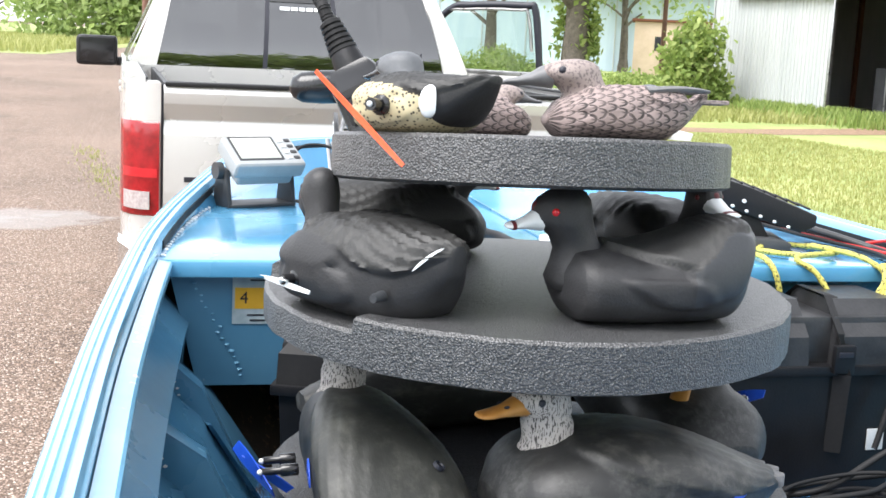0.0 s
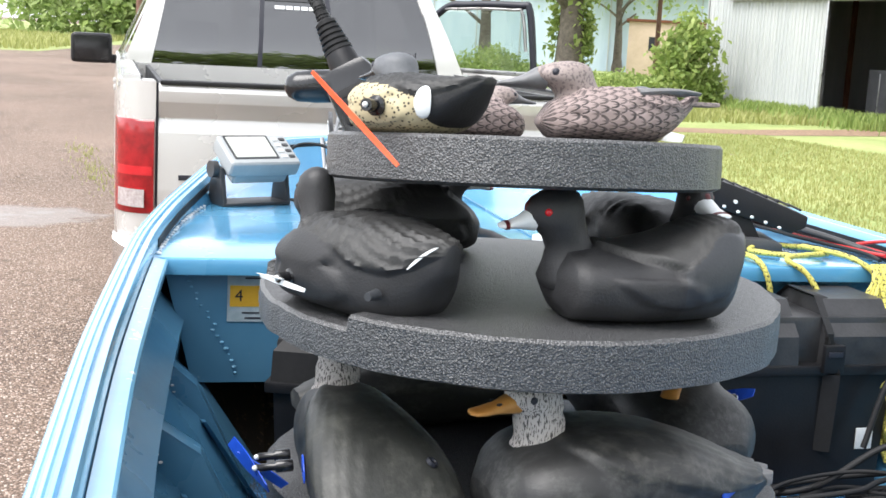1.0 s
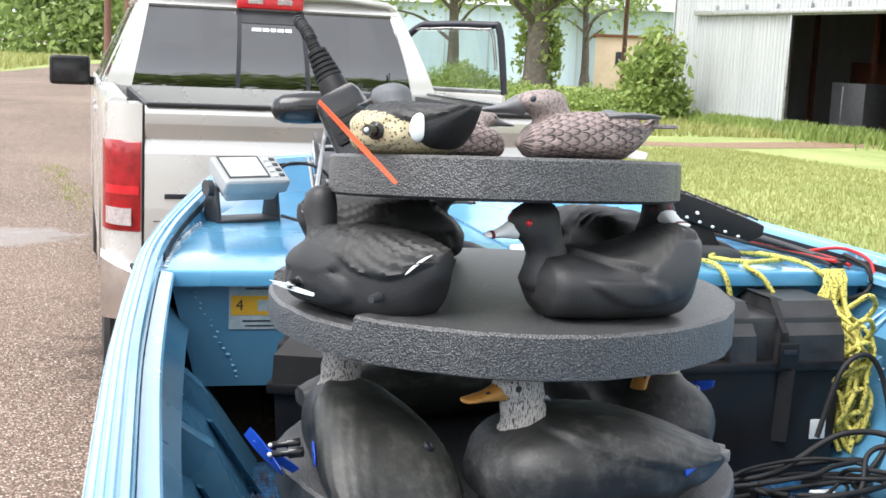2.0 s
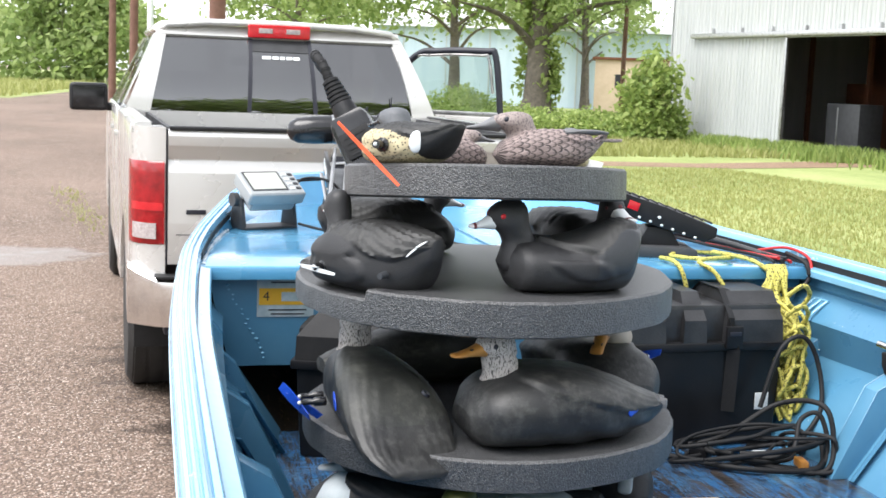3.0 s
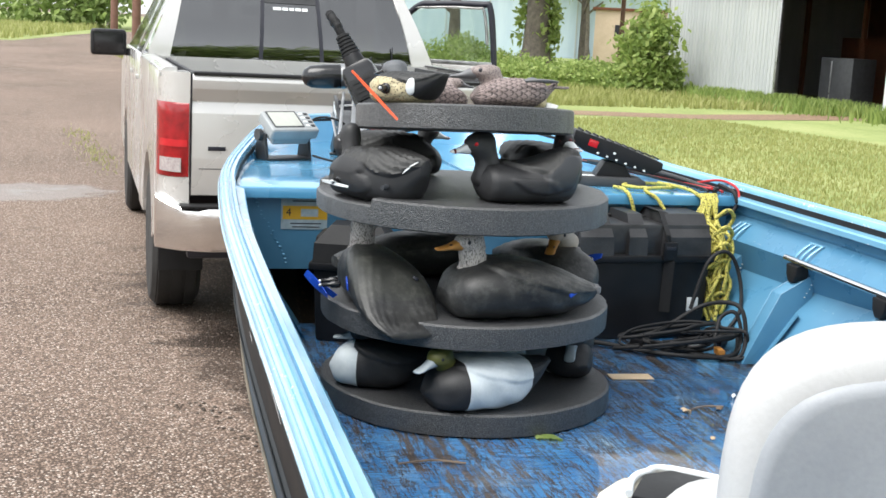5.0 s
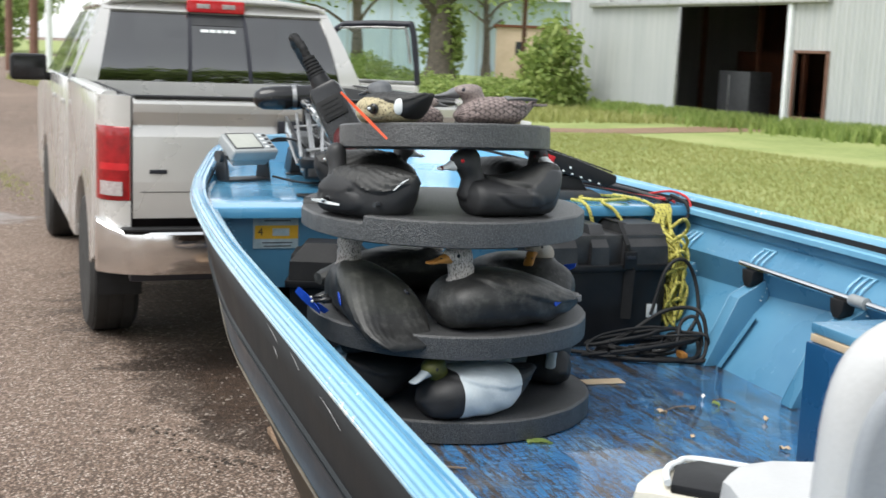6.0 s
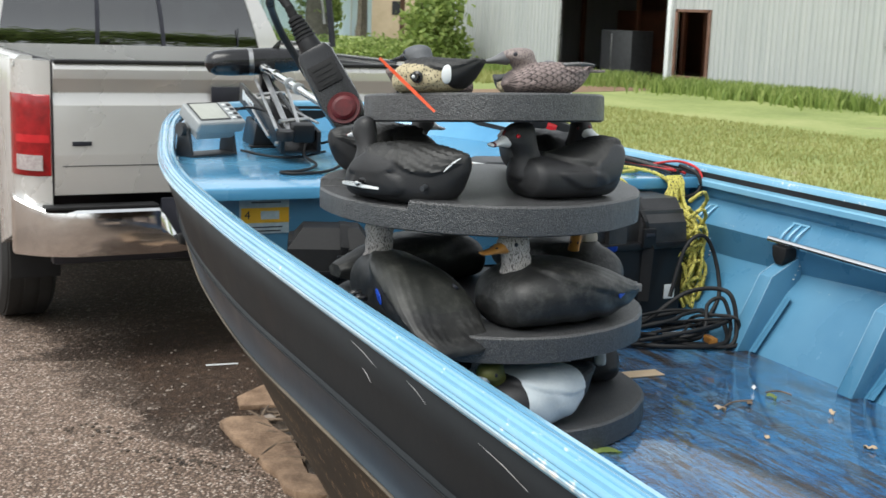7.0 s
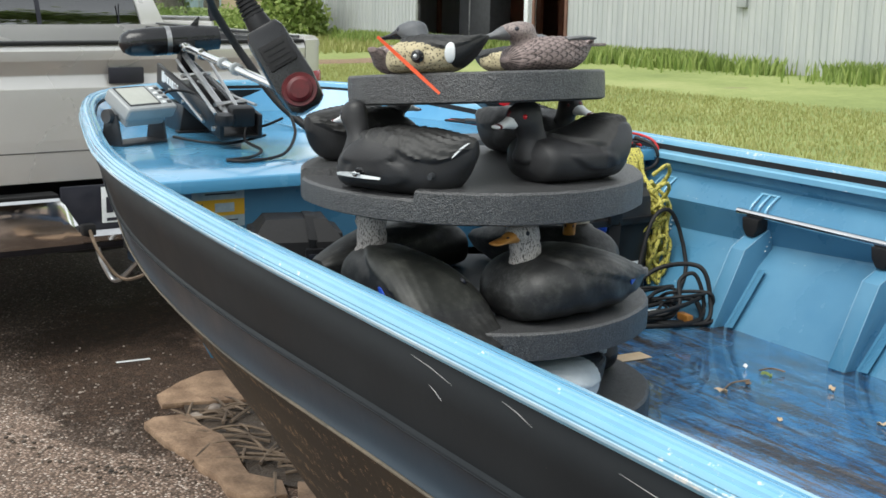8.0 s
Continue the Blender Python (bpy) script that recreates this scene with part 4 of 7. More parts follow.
for v in (-2.0, -0.5):
    part("cross_member", box((1.24 if v > -1 else 0.8, 0.06, 0.05), (0, v, 0.455), 0.004), "frame", trailer)
for s in (-1, 1):
    part("side_upright", box((0.045, 0.045, 0.17), (s * 0.60, -0.5, 0.565), 0.005), "frame", trailer)
    part("side_upright", box((0.045, 0.06, 0.36), (s * 0.575, -0.16, 0.43), 0.005), "frame", trailer, "", pose(0, 0, 0))
part("cross_member", box((1.19, 0.06, 0.05), (0, -0.16, 0.24), 0.004), "frame", trailer)
part("tongue_drop", box((0.06, 0.06, 0.24), (0, -0.16, 0.37), 0.004), "frame", trailer)
part("tongue", box((0.08, 5.4, 0.08), (0.0, 0.35, 0.47), 0.006), "frame", trailer)
part("winch_post", box((0.06, 0.06, 0.36), (0.0, 1.95, 0.68), 0.006), "frame", trailer)
part("coupler", box((0.09, 0.2, 0.07), (0.0, 3.0, 0.50), 0.02, 3), "steel", trailer)
for s in (-1, 1):
    part("safety_chain", sweep(spline([(s * 0.05, 2.85, 0.46), (s * 0.12, 2.95, 0.36), (s * 0.16, 3.0, 0.42), (s * 0.18, 3.02, 0.5)], 18), 0.012, 6), "steel", trailer)

# ---- shed with the open door ----
shed = thing("metal_shed", pose(21.3, 0, 0), "pale grey corrugated metal shed with a wide open doorway", "shed")


def cladding(name, y0, y1, z0, z1, x=0.0, mat="tin", pitch=0.16, depth=0.022):
    """A pressed sheet wall along y with real ribs."""
    n = max(1, round((y1 - y0) / pitch))
    prof = []
    for i in range(n):
        a = y0 + (y1 - y0) * i / n
        s = (y1 - y0) / n
        prof += [(x, a), (x, a + 0.62 * s), (x - depth, a + 0.70 * s), (x - depth, a + 0.92 * s)]
    prof += [(x, y1), (x + 0.05, y1), (x + 0.05, y0)]
    return part(name, loft([[(px, py, z) for px, py in prof] for z in (z0, z1)], True, True, sm=False), mat, shed)


cladding("wall_panel", 27.6, 33.3, 0, 3.12)
cladding("wall_upper", 17.0, 33.3, 3.12, 5.6)
cladding("wall_pier", 22.95, 23.2, 0, 3.12)
cladding("wall_below_window", 21.8, 22.95, 0, 0.35)
cladding("wall_above_window", 21.8, 22.95, 1.95, 3.12)
cladding("wall_panel", 17.0, 21.8, 0, 3.12)
cladding("wall_extension", 2.0, 17.0, 0, 4.6, -0.35)
part("extension_end", box((0.36, 0.05, 4.6), (-0.17, 17.0, 2.3)), "tin", shed)
part("door_jamb", box((0.10, 0.07, 3.12), (-0.04, 27.57, 1.56), 0.01), "steel", shed, "pale metal door jamb")
part("door_jamb", box((0.12, 0.14, 3.2), (-0.05, 23.16, 1.6), 0.01), "white", shed, "white timber door jamb")
part("door_track", box((0.14, 10.2, 0.14), (-0.11, 26.9, 3.22), 0.02), "steel", shed, "sliding door track")
for y in (24.0, 25.4, 26.8, 28.2, 29.6, 31.0):
    part("track_bracket", box((0.12, 0.06, 0.22), (-0.06, y, 3.32), 0.01), "steel", shed)
for y0, y1, z0, z1 in ((21.78, 22.97, 1.93, 2.0), (21.78, 22.97, 0.30, 0.37), (21.76, 21.84, 0.3, 2.0), (22.9, 22.98, 0.3, 2.0)):
    part("window_trim", box((0.06, y1 - y0, z1 - z0), (-0.04, (y0 + y1) / 2, (z0 + z1) / 2), 0.005), "pole", shed, "weathered timber trim")
part("shed_roof", box((8.4, 16.7, 0.12), (4.1, 25.15, 5.65)), "tin", shed)
part("shed_back_wall", box((0.12, 16.3, 5.6), (8.0, 25.15, 2.8)), "shedwood", shed, "dark brown timber inner wall")
part("shed_end_wall", box((8.0, 0.1, 5.6), (4.0, 33.25, 2.8)), "tin", shed)
part("shed_end_wall", box((8.0, 0.1, 5.6), (4.0, 17.05, 2.8)), "tin", shed)
part("extension_roof", box((9.0, 15.2, 0.1), (4.2, 9.6, 4.65)), "tin", shed)
part("shed_floor", box((8.0, 16.2, 0.05), (4.05, 25.15, 0.03)), "shedfloor", shed)
part("inner_partition", box((0.1, 3.2, 3.6), (4.2, 24.6, 1.8)), "shedwood", shed, "reddish brown timber partition")
part("inner_partition", box((0.1, 2.6, 2.0), (5.0, 29.6, 1.0)), "shedwood", shed)
for y in (26.4, 28.4, 31.0):
    part("stud", box((0.12, 0.12, 5.5), (3.6, y, 2.75)), "shedwood", shed)
cab_ = thing("old_appliance", pose(22.9, 26.6, 0.055), "dark metal cabinet standing in the shed doorway", "cabinet")
part("cabinet_body", box((0.8, 1.3, 1.35), (0, 0, 0.675), 0.03), "darkgrey", cab_)
part("cabinet_edge", box((0.03, 0.04, 1.2), (-0.40, 0.2, 0.65), 0.005), "steel", cab_)
board = thing("notice_board", pose(25.4, 24.4, 1.75), "pale board fixed to the partition inside the shed", "board")
part("panel", box((0.05, 0.9, 0.75), (0.05, 0, 0), 0.01), "paper", board)
meter = thing("meter_box", pose(20.9, 16.3, 1.5), "small grey meter box on the shed wall", "meter box")
part("case", box((0.1, 0.24, 0.34), (-0.02, 0, 0), 0.02), "greyplastic", meter)
part("conduit", sweep([(0.0, 0, 0.17), (0.0, 0, 2.6)], 0.02, 8), "steel", meter)

# ---- distance: warehouse, hut, poles, trees ----
far = thing("blue_warehouse", pose(46, 72, 0, 0, 0, -30), "long pale blue metal warehouse behind trees", "warehouse")
part("warehouse_wall", box((40, 18, 5.2), (0, 9, 2.6)), "bluetin", far)
part("warehouse_roof", prism([(-9.6, 5.2), (0, 6.3), (9.6, 5.2)], -20.3, 20.3, plane="yz"), "tin", far, "", pose(0, 9, 0))
for i in range(13):
    part("wall_seam", box((0.08, 0.06, 5.1), (-18 + 3 * i, -0.03, 2.55)), "tin", far)
hut = thing("beige_hut", pose(34.6, 57.2, 0, 0, 0, -30), "small beige flat-roofed hut", "hut")
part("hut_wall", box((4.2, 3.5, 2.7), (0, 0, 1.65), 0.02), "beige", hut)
part("hut_roof", box((4.5, 3.8, 0.14), (0, 0, 3.05), 0.02), "shedwood", hut)
part("hut_window", box((0.5, 0.05, 0.7), (-0.8, -1.77, 1.9)), "ink", hut)
part("hut_base", box((4.0, 3.3, 0.3), (0, 0, 0.15)), "soil", hut)


def pole(x, y, h, r=0.16, arm=True, label="tall brown timber utility pole by the road"):
    t = thing("utility_pole", pose(x, y, 0), label, "pole", "utility poles")
    part("shaft", sweep([(0, 0, 0), (0.02, 0, h * 0.5), (0, 0, h)], lambda k: r * (1.1 - 0.35 * k), 12), "pole", t)
    if arm:
        part("crossarm", box((2.2, 0.1, 0.12), (0, 0, h - 0.8), 0.01), "pole", t)
    return t


def foliage(n, centre, size, leaf, rng, clumps=40, hollow=0.55):
    """Vertices and faces of many bent leaf sprays gathered in clumps."""
    c = rng.normal(0, 1, (clumps, 3))
    c /= np.linalg.norm(c, axis=1)[:, None]
    c *= rng.uniform(hollow, 1.0, (clumps, 1)) ** 0.6
    c[:, 2] = np.abs(c[:, 2]) * 1.25 - 0.4
    pick = rng.integers(0, clumps, n)
    spread = rng.uniform(0.13, 0.27, clumps)[pick]
    p = c[pick] + rng.normal(0, 1, (n, 3)) * spread[:, None] * np.array([1, 1, 0.7])
    p = p * np.array(size) + np.array(centre)
    d = rng.normal(0, 1, (n, 3))
    d /= np.linalg.norm(d, axis=1)[:, None]
    e = np.cross(d, rng.normal(0, 1, (n, 3)))
    e /= np.linalg.norm(e, axis=1)[:, None]
    s = leaf * rng.uniform(0.6, 1.5, n)[:, None]
    v = np.stack([p - d * s, p + e * s * 0.55, p + d * s + np.array([0, 0, -0.3]) * s, p - e * s * 0.55], 1)
    return v.reshape(-1, 3), (np.arange(n)[:, None] * 4 + np.array([0, 1, 2, 3])).tolist()


def leaves(name, parent, sets, material="leaf"):
    vs, fs, k = [], [], 0
    for v, f in sets:
        vs.append(v)
        fs += [[a + k for a in q] for q in f]
        k += len(v)
    me = bpy.data.meshes.new(name)
    me.from_pydata(np.concatenate(vs).tolist(), [], fs)
    me.materials.append(M[material])
    ob = new(name, me)
    ob.parent = parent
    return ob


def tree(x, y, h, spread, label, trunk=0.3, n=7000, leaf=0.16, seed=1, low=0.35, lean=0.0, group="trees", ivy=0):
    rng = np.random.default_rng(seed)
    t = thing("tree", pose(x, y, 0), label, "tree", group)
    bm = sweep(spline([(0, 0, -0.05), (0.05 * h * lean, 0, h * 0.25), (0.12 * h * lean, 0.03 * h, h * 0.55), (0.1 * h * lean, 0, h * 0.9)], 14), lambda k: trunk * (1.25 - 1.1 * k) if k > 0.08 else trunk * 1.5, 10)
    for i in range(9):
        a = i * 2.4 + seed
        z = h * (low + 0.06 * i * 0.8)
        l = spread * (0.9 - 0.06 * i)
        sweep(spline([(0.1 * h * lean * 0.7, 0, z), (math.cos(a) * l * 0.45, math.sin(a) * l * 0.45, z + l * 0.3), (math.cos(a) * l, math.sin(a) * l, z + l * 0.4)], 8), lambda k: trunk * 0.36 * (1.1 - k), 6, bm)
    part("trunk", bm, "bark", t)
    if ivy:
        leaves("ivy", t, [foliage(ivy, (0, 0, h * 0.24), (trunk * 1.5, trunk * 1.5, h * 0.32), 0.13, rng, 26)], "weeds")
    leaves("crown", t, [foliage(n, (0.1 * h * lean, 0, h * 0.62), (spread, spread, h * 0.40), leaf * 0.85, rng, 60)])
    return t


def bush(x, y, size, label, n=2600, leaf=0.09, seed=1, mat="weeds", group="bushes"):
    rng = np.random.default_rng(seed)
    t = thing("bush", pose(x, y, 0), label, "bush", group)
    bm = None
    for i in range(7):
        a = i * 0.9 + seed
        bm = sweep(spline([(0.05 * math.cos(a), 0.05 * math.sin(a), 0), (size[0] * 0.3 * math.cos(a), size[1] * 0.3 * math.sin(a), size[2] * 0.5), (size[0] * 0.6 * math.cos(a), size[1] * 0.6 * math.sin(a), size[2] * 0.95)], 6), lambda k: 0.03 * (1.1 - k), 5, bm)
    part("stems", bm, "bark", t)
    leaves("foliage", t, [foliage(n, (0, 0, size[2] * 0.45), size, leaf, rng, 30, 0.3)], mat)
    return t


bush(10.8, 114, (6.4, 6.0, 10.5), "large round leafy roadside tree far beyond the road", 9000, 0.34, 11, "leaf")
tree(2.5, 150, 10, 7, "distant round leafy tree", 0.4, 3000, 0.5, 12, 0.2)
tree(17.0, 128, 9, 4.5, "distant small leafy tree", 0.3, 2500, 0.45, 13, 0.3)
tree(34, 110, 13.5, 4.2, "distant leafy tree above the truck roof", 0.3, 2200, 0.4, 14, 0.4)
tree(24.5, 58, 10.5, 4.6, "broad leafy tree behind the open truck door", 0.3, 9000, 0.2, 15, 0.22)
tree(20.6, 41.0, 11.5, 4.4, "ivy-clad tree with a thick trunk in the grass", 0.48, 7500, 0.17, 16, 0.24, ivy=1500)
tree(22.3, 40.6, 9.5, 2.6, "slender young tree with sparse leaves", 0.11, 3200, 0.14, 17, 0.25)
tree(17.5, 62.0, 10.5, 4.0, "leafy tree among others behind the grass", 0.25, 5000, 0.2, 18, 0.2)
tree(41.0, 74.0, 10.0, 4.0, "leafy tree by the warehouse", 0.25, 4000, 0.22, 19, 0.3)
for i, (x, y, h, s) in enumerate(((-13, -33, 18, 7), (-2, -31, 15, 6), (5.5, -33, 19, 6), (16, -36, 17, 7), (-30, -42, 17, 9), (34, -38, 16, 8), (-48, -44, 15, 8), (-40, -10, 13, 7), (-46, 18, 12, 7))):
    tree(x, y, h, s, "leafy tree bordering the lot behind", 0.35, 3600, 0.42, 30 + i, 0.15, group="trees behind the lot")
bush(19.7, 31.6, (0.85, 0.9, 2.1), "tall green bush against the shed corner", 5200, 0.10, 3)
for i, (b, d, s) in enumerate(((25.4, 43, 1.0), (26.3, 40, 0.8), (28.2, 41, 1.0), (29.2, 39, 0.9), (30.2, 40, 0.85), (31.0, 38, 1.0), (24.3, 47, 1.2), (23.2, 52, 1.5))):
    bush(-0.3 + d * math.sin(radians(b)), -0.3 + d * math.cos(radians(b)), (1.5, 1.5, s * 0.72), "low green undergrowth at the edge of the grass", 2600, 0.07, 40 + i, group="undergrowth")
pole(7.9, 60, 9.5, 0.17)
pole(6.6, 45, 9.5, 0.15)
pole(5.2, 25.0, 9.0, 0.17, label="thick brown timber utility pole behind the truck")
pole(24.5, 41.5, 8.5, 0.09, False, "thin grey pole between trees")
tagged(part("white_post", sweep([(9.0, 56, 0), (9.0, 56, 6.5)], 0.14, 10), "white"), "white post beyond the road", "post")

# ---- truck ----
TRUCK = pose(1.55, 5.25, 0, 0, 0, -6.3)
truck = thing("pickup_truck", TRUCK, "silver pickup truck with its passenger door open", "truck")


def plate(corners, thick):
    """A four-cornered panel with thickness."""
    bm = bmesh.new()
    bm.faces.new([bm.verts.new(c) for c in corners])
    bmesh.ops.solidify(bm, geom=bm.faces[:], thickness=thick)
    bmesh.ops.recalc_face_normals(bm, faces=bm.faces)
    return bm


GATE = [(0.0, 0.795), (-0.022, 0.80), (-0.026, 0.98), (-0.020, 1.20), (0.004, 1.252), (0.004, 1.258), (-0.030, 1.318), (-0.034, 1.36), (-0.022, 1.383), (0.0, 1.388), (0.05, 1.388), (0.05, 0.795)]
bm = prism(GATE, -0.835, 0.835, 0.003, plane="yz")
part("tailgate", bm, "silver", truck, "silver tailgate with a recessed upper band")
# thin dark strip standing in for a soft shade line on the tailgate
part("gate_shade_line", box((1.6, 0.006, 0.004), (0, -0.024, 0.93), 0.001), "darkgrey", truck)
part("tailgate_cap", box((1.66, 0.09, 0.016), (0, 0.012, 1.392), 0.006), "rubber", truck, "black plastic tailgate cap")
part("badge", box((0.085, 0.004, 0.020), (-0.715, -0.0275, 1.03), 0.001), "ink", truck, "small dark badge")
part("gate_handle", box((0.16, 0.012, 0.07), (-0.045, -0.026, 1.25), 0.006), "ink", truck, "black handle recess")
part("seam", box((0.008, 0.02, 0.6), (-0.8395, 0.0, 1.09)), "ink", truck)
part("seam", box((0.008, 0.02, 0.6), (0.8395, 0.0, 1.09)), "ink", truck)


def arch(cy, r, a0, a1, n=14):
    return [(cy + r * math.cos(a), 0.40 + r * math.sin(a)) for a in (radians(a0 + (a1 - a0) * i / (n - 1)) for i in range(n))]


for s in (-1, 1):
    poly = [(0.175, 0.60), (0.175, 1.395), (0.20, 1.40), (2.03, 1.405), (2.03, 0.46)] + arch(1.13, 0.49, 8, 172) + [(0.55, 0.5)]
    bm = prism(poly, s * 0.90, s * 0.985, 0.012, plane="yz")
    part("bed_side", bm, "silver", truck, "silver bed side with wheel arch")
    bm = loft([[(s * (0.845 + 0.14 * math.sin(k * 1.57)), -0.018 + 0.18 * (1 - math.cos(k * 1.57)) , z) for k in (0, 0.25, 0.5, 0.72, 0.88, 1.0)] + [(s * 0.98, 0.2, z), (s * 0.85, 0.2, z)] for z in (0.60, 0.86, 0.88, 1.26, 1.28, 1.36, 1.395)], True, True, angle=40)
    part("corner_post", bm, "silver", truck)
    lamp = part("tail_lamp", loft([[(s * (0.850 + 0.142 * math.sin(k * 1.57)), -0.028 + e + 0.18 * (1 - math.cos(k * 1.57)), z) for k in (0, 0.25, 0.5, 0.72, 0.88, 1.0)] + [(s * 0.95, 0.17, z), (s * 0.86, 0.05, z)] for z, e in ((0.885, 0.012), (0.893, 0.003), (0.93, 0), (1.2, 0), (1.238, 0.003), (1.248, 0.012))], True, True, angle=40), "red", truck, "red tail lamp with a white reversing lens")
    part("reversing_lens", loft([[(s * (0.862 + 0.126 * math.sin(k * 1.4)), -0.0335 + 0.17 * (1 - math.cos(k * 1.4)), z) for k in (0.14, 0.35, 0.55, 0.75, 0.88)] + [(s * 0.94, 0.12, z), (s * 0.87, 0.05, z)] for z in (0.912, 0.917, 0.975, 0.98)], True, True, angle=40), "whitelens", lamp, "frosted white lens")
    for z, h in ((1.035, 0.035),):
        part("lens_band", loft([[(s * (0.858 + 0.13 * math.sin(k * 1.4)), -0.0325 + 0.17 * (1 - math.cos(k * 1.4)), zz) for k in (0, 0.3, 0.6, 0.85, 1.0)] + [(s * 0.94, 0.12, zz), (s * 0.87, 0.05, zz)] for zz in (z, z + h)], True, True, angle=40), "redband", lamp)
    part("bed_rail_cap", box((0.03, 1.90, 0.012), (s * 0.905, 1.10, 1.404), 0.005), "darkgrey", truck, "dark bed rail strip")
    part("bed_shoulder", loft([[(s * (0.985 - 0.045 * (1 - math.cos(k * 1.57))), y, 1.365 + 0.048 * math.sin(k * 1.57)) for k in (0, 0.25, 0.5, 0.75, 1.0)] + [(s * 0.90, y, 1.411), (s * 0.90, y, 1.36)] for y in (0.10, 1.0, 2.04)], True, True, angle=50), "silver", truck)
    part("inner_bed_wall", box((0.02, 1.95, 0.5), (s * 0.82, 1.04, 1.14)), "darkgrey", truck)
    part("cab_side", prism([(2.06, 0.46), (2.06, 1.40), (4.55, 1.40), (5.75, 1.22), (5.85, 0.9), (5.8, 0.55)] + arch(4.70, 0.47, 10, 170) + [(4.2, 0.46)], s * 0.90, s * 0.975, 0.015, plane="yz"), "silver", truck, "silver cab and wing side") if s < 0 else part("cab_side", prism([(2.06, 0.46), (2.06, 1.40), (2.95, 1.40), (2.95, 0.46)], s * 0.90, s * 0.975, 0.015, plane="yz"), "silver", truck, "silver rear cab side")
    for y in (1.13, 4.70):
        wheel = part("wheel", lathe([(0.24, -0.135), (0.36, -0.135), (0.392, -0.11), (0.40, -0.06), (0.40, 0.06), (0.392, 0.11), (0.36, 0.135), (0.24, 0.135)], 40, axis="x"), "tyre", truck, "black road tyre on an alloy wheel", pose(s * 0.835, y, 0.40))
        part("wheel_rim", lathe([(0.03, -0.10), (0.10, -0.105), (0.22, -0.12), (0.25, -0.13), (0.25, 0.13), (0.22, 0.12), (0.10, 0.105), (0.03, 0.10)], 32, axis="x"), "chrome", wheel, "alloy wheel rim")
        for o in (-0.075, 0.0, 0.075):
            part("tread_rib", lathe([(0.39, o - 0.028), (0.404, o - 0.026), (0.404, o + 0.026), (0.39, o + 0.028)], 40, axis="x"), "tyre", wheel)
    part("mud_flap", box((0.24, 0.012, 0.25), (s * 0.83, 0.62, 0.42), 0.004), "rubber", truck)
    part("wing_front", prism([(4.3, 1.38), (4.55, 1.40), (5.75, 1.22), (5.85, 0.9), (5.8, 0.55)] + arch(4.70, 0.47, 10, 95), s * 0.90, s * 0.975, 0.012, plane="yz"), "silver", truck) if s > 0 else None
part("bed_floor", box((1.64, 1.95, 0.03), (0, 1.05, 0.88)), "darkgrey", truck)
part("bed_front", box((1.84, 0.05, 0.56), (0, 2.03, 1.12)), "silver", truck)
part("chassis", box((1.0, 5.2, 0.14), (0, 2.9, 0.52), 0.02), "ink", truck)
part("rear_axle", sweep([(-0.75, 1.13, 0.38), (0.75, 1.13, 0.38)], 0.06, 10), "ink", truck)
part("spare_tyre", lathe([(0.2, -0.1), (0.37, -0.09), (0.385, 0), (0.37, 0.09), (0.2, 0.1)], 28), "tyre", truck, "", pose(0, 0.9, 0.44))
part("inner_arch", box((1.7, 0.9, 0.45), (0, 1.13, 0.68)), "ink", truck)
part("engine_bay", box((1.74, 1.2, 0.7), (0, 5.05, 0.84), 0.03), "ink", truck)
part("bonnet", box((1.86, 1.35, 0.06), (0, 5.1, 1.26), 0.025), "silver", truck)

# rear bumper with a step around the plate
def bump_ring(x, bow, z0, z1, inset):
    y = -0.115 + bow
    h = z1 - z0
    return [(x, y + 0.015, z0), (x, y, z0 + 0.15 * h), (x, y - 0.012, z0 + 0.6 * h), (x, y - 0.004, z1 - 0.012), (x, y + 0.008, z1), (x, y + 0.10, z1 + 0.004), (x, y + 0.10, z0)]


xs = [-1.0, -0.985, -0.95, -0.88, -0.75, -0.5, -0.39, -0.37, -0.30, -0.275, 0.275, 0.30, 0.37, 0.39, 0.5, 0.75, 0.88, 0.95, 0.985, 1.0]
rings_b = []
for x in xs:
    a = abs(x)
    bow = 0.16 * max(0, (a - 0.72) / 0.28) ** 2.2
    mid = min(1.0, max(0.0, (0.38 - a) / 0.09))
    tip = 0.05 * max(0, (a - 0.9) / 0.1)
    rings_b.append(bump_ring(x, bow, 0.53, 0.742 + tip - 0.155 * mid, 0))
part("bumper", loft(rings_b, True, True, angle=30), "chrome", truck, "bright metal rear bumper with a stepped centre")
part("bumper_pad", box((0.5, 0.10, 0.012), (-0.64, -0.055, 0.752), 0.004), "rubber", truck, "black step pad")
part("bumper_pad", box((0.5, 0.10, 0.012), (0.64, -0.055, 0.752), 0.004), "rubber", truck, "black step pad")
part("lower_valance", box((1.7, 0.06, 0.10), (0, 0.02, 0.53), 0.02), "ink", truck)
plate_ob = part("number_plate", box((0.31, 0.006, 0.16), (-0.04, -0.075, 0.690), 0.004), "white", truck, "white number plate with dark bars")
for i, x in enumerate((-0.12, -0.075, -0.03, 0.03, 0.075, 0.12)):
    part("plate_bar", box((0.03, 0.002, 0.07), (x - 0.04, -0.0792, 0.69), 0), "ink", plate_ob)
part("plate_bar", box((0.06, 0.002, 0.02), (-0.05, -0.0792, 0.745), 0), "redband", plate_ob)
for z, w_ in ((0.625, 0.27), (0.76, 0.16)):
    part("plate_bar", box((w_, 0.002, 0.014), (-0.04, -0.0792, z), 0), "ink", plate_ob)
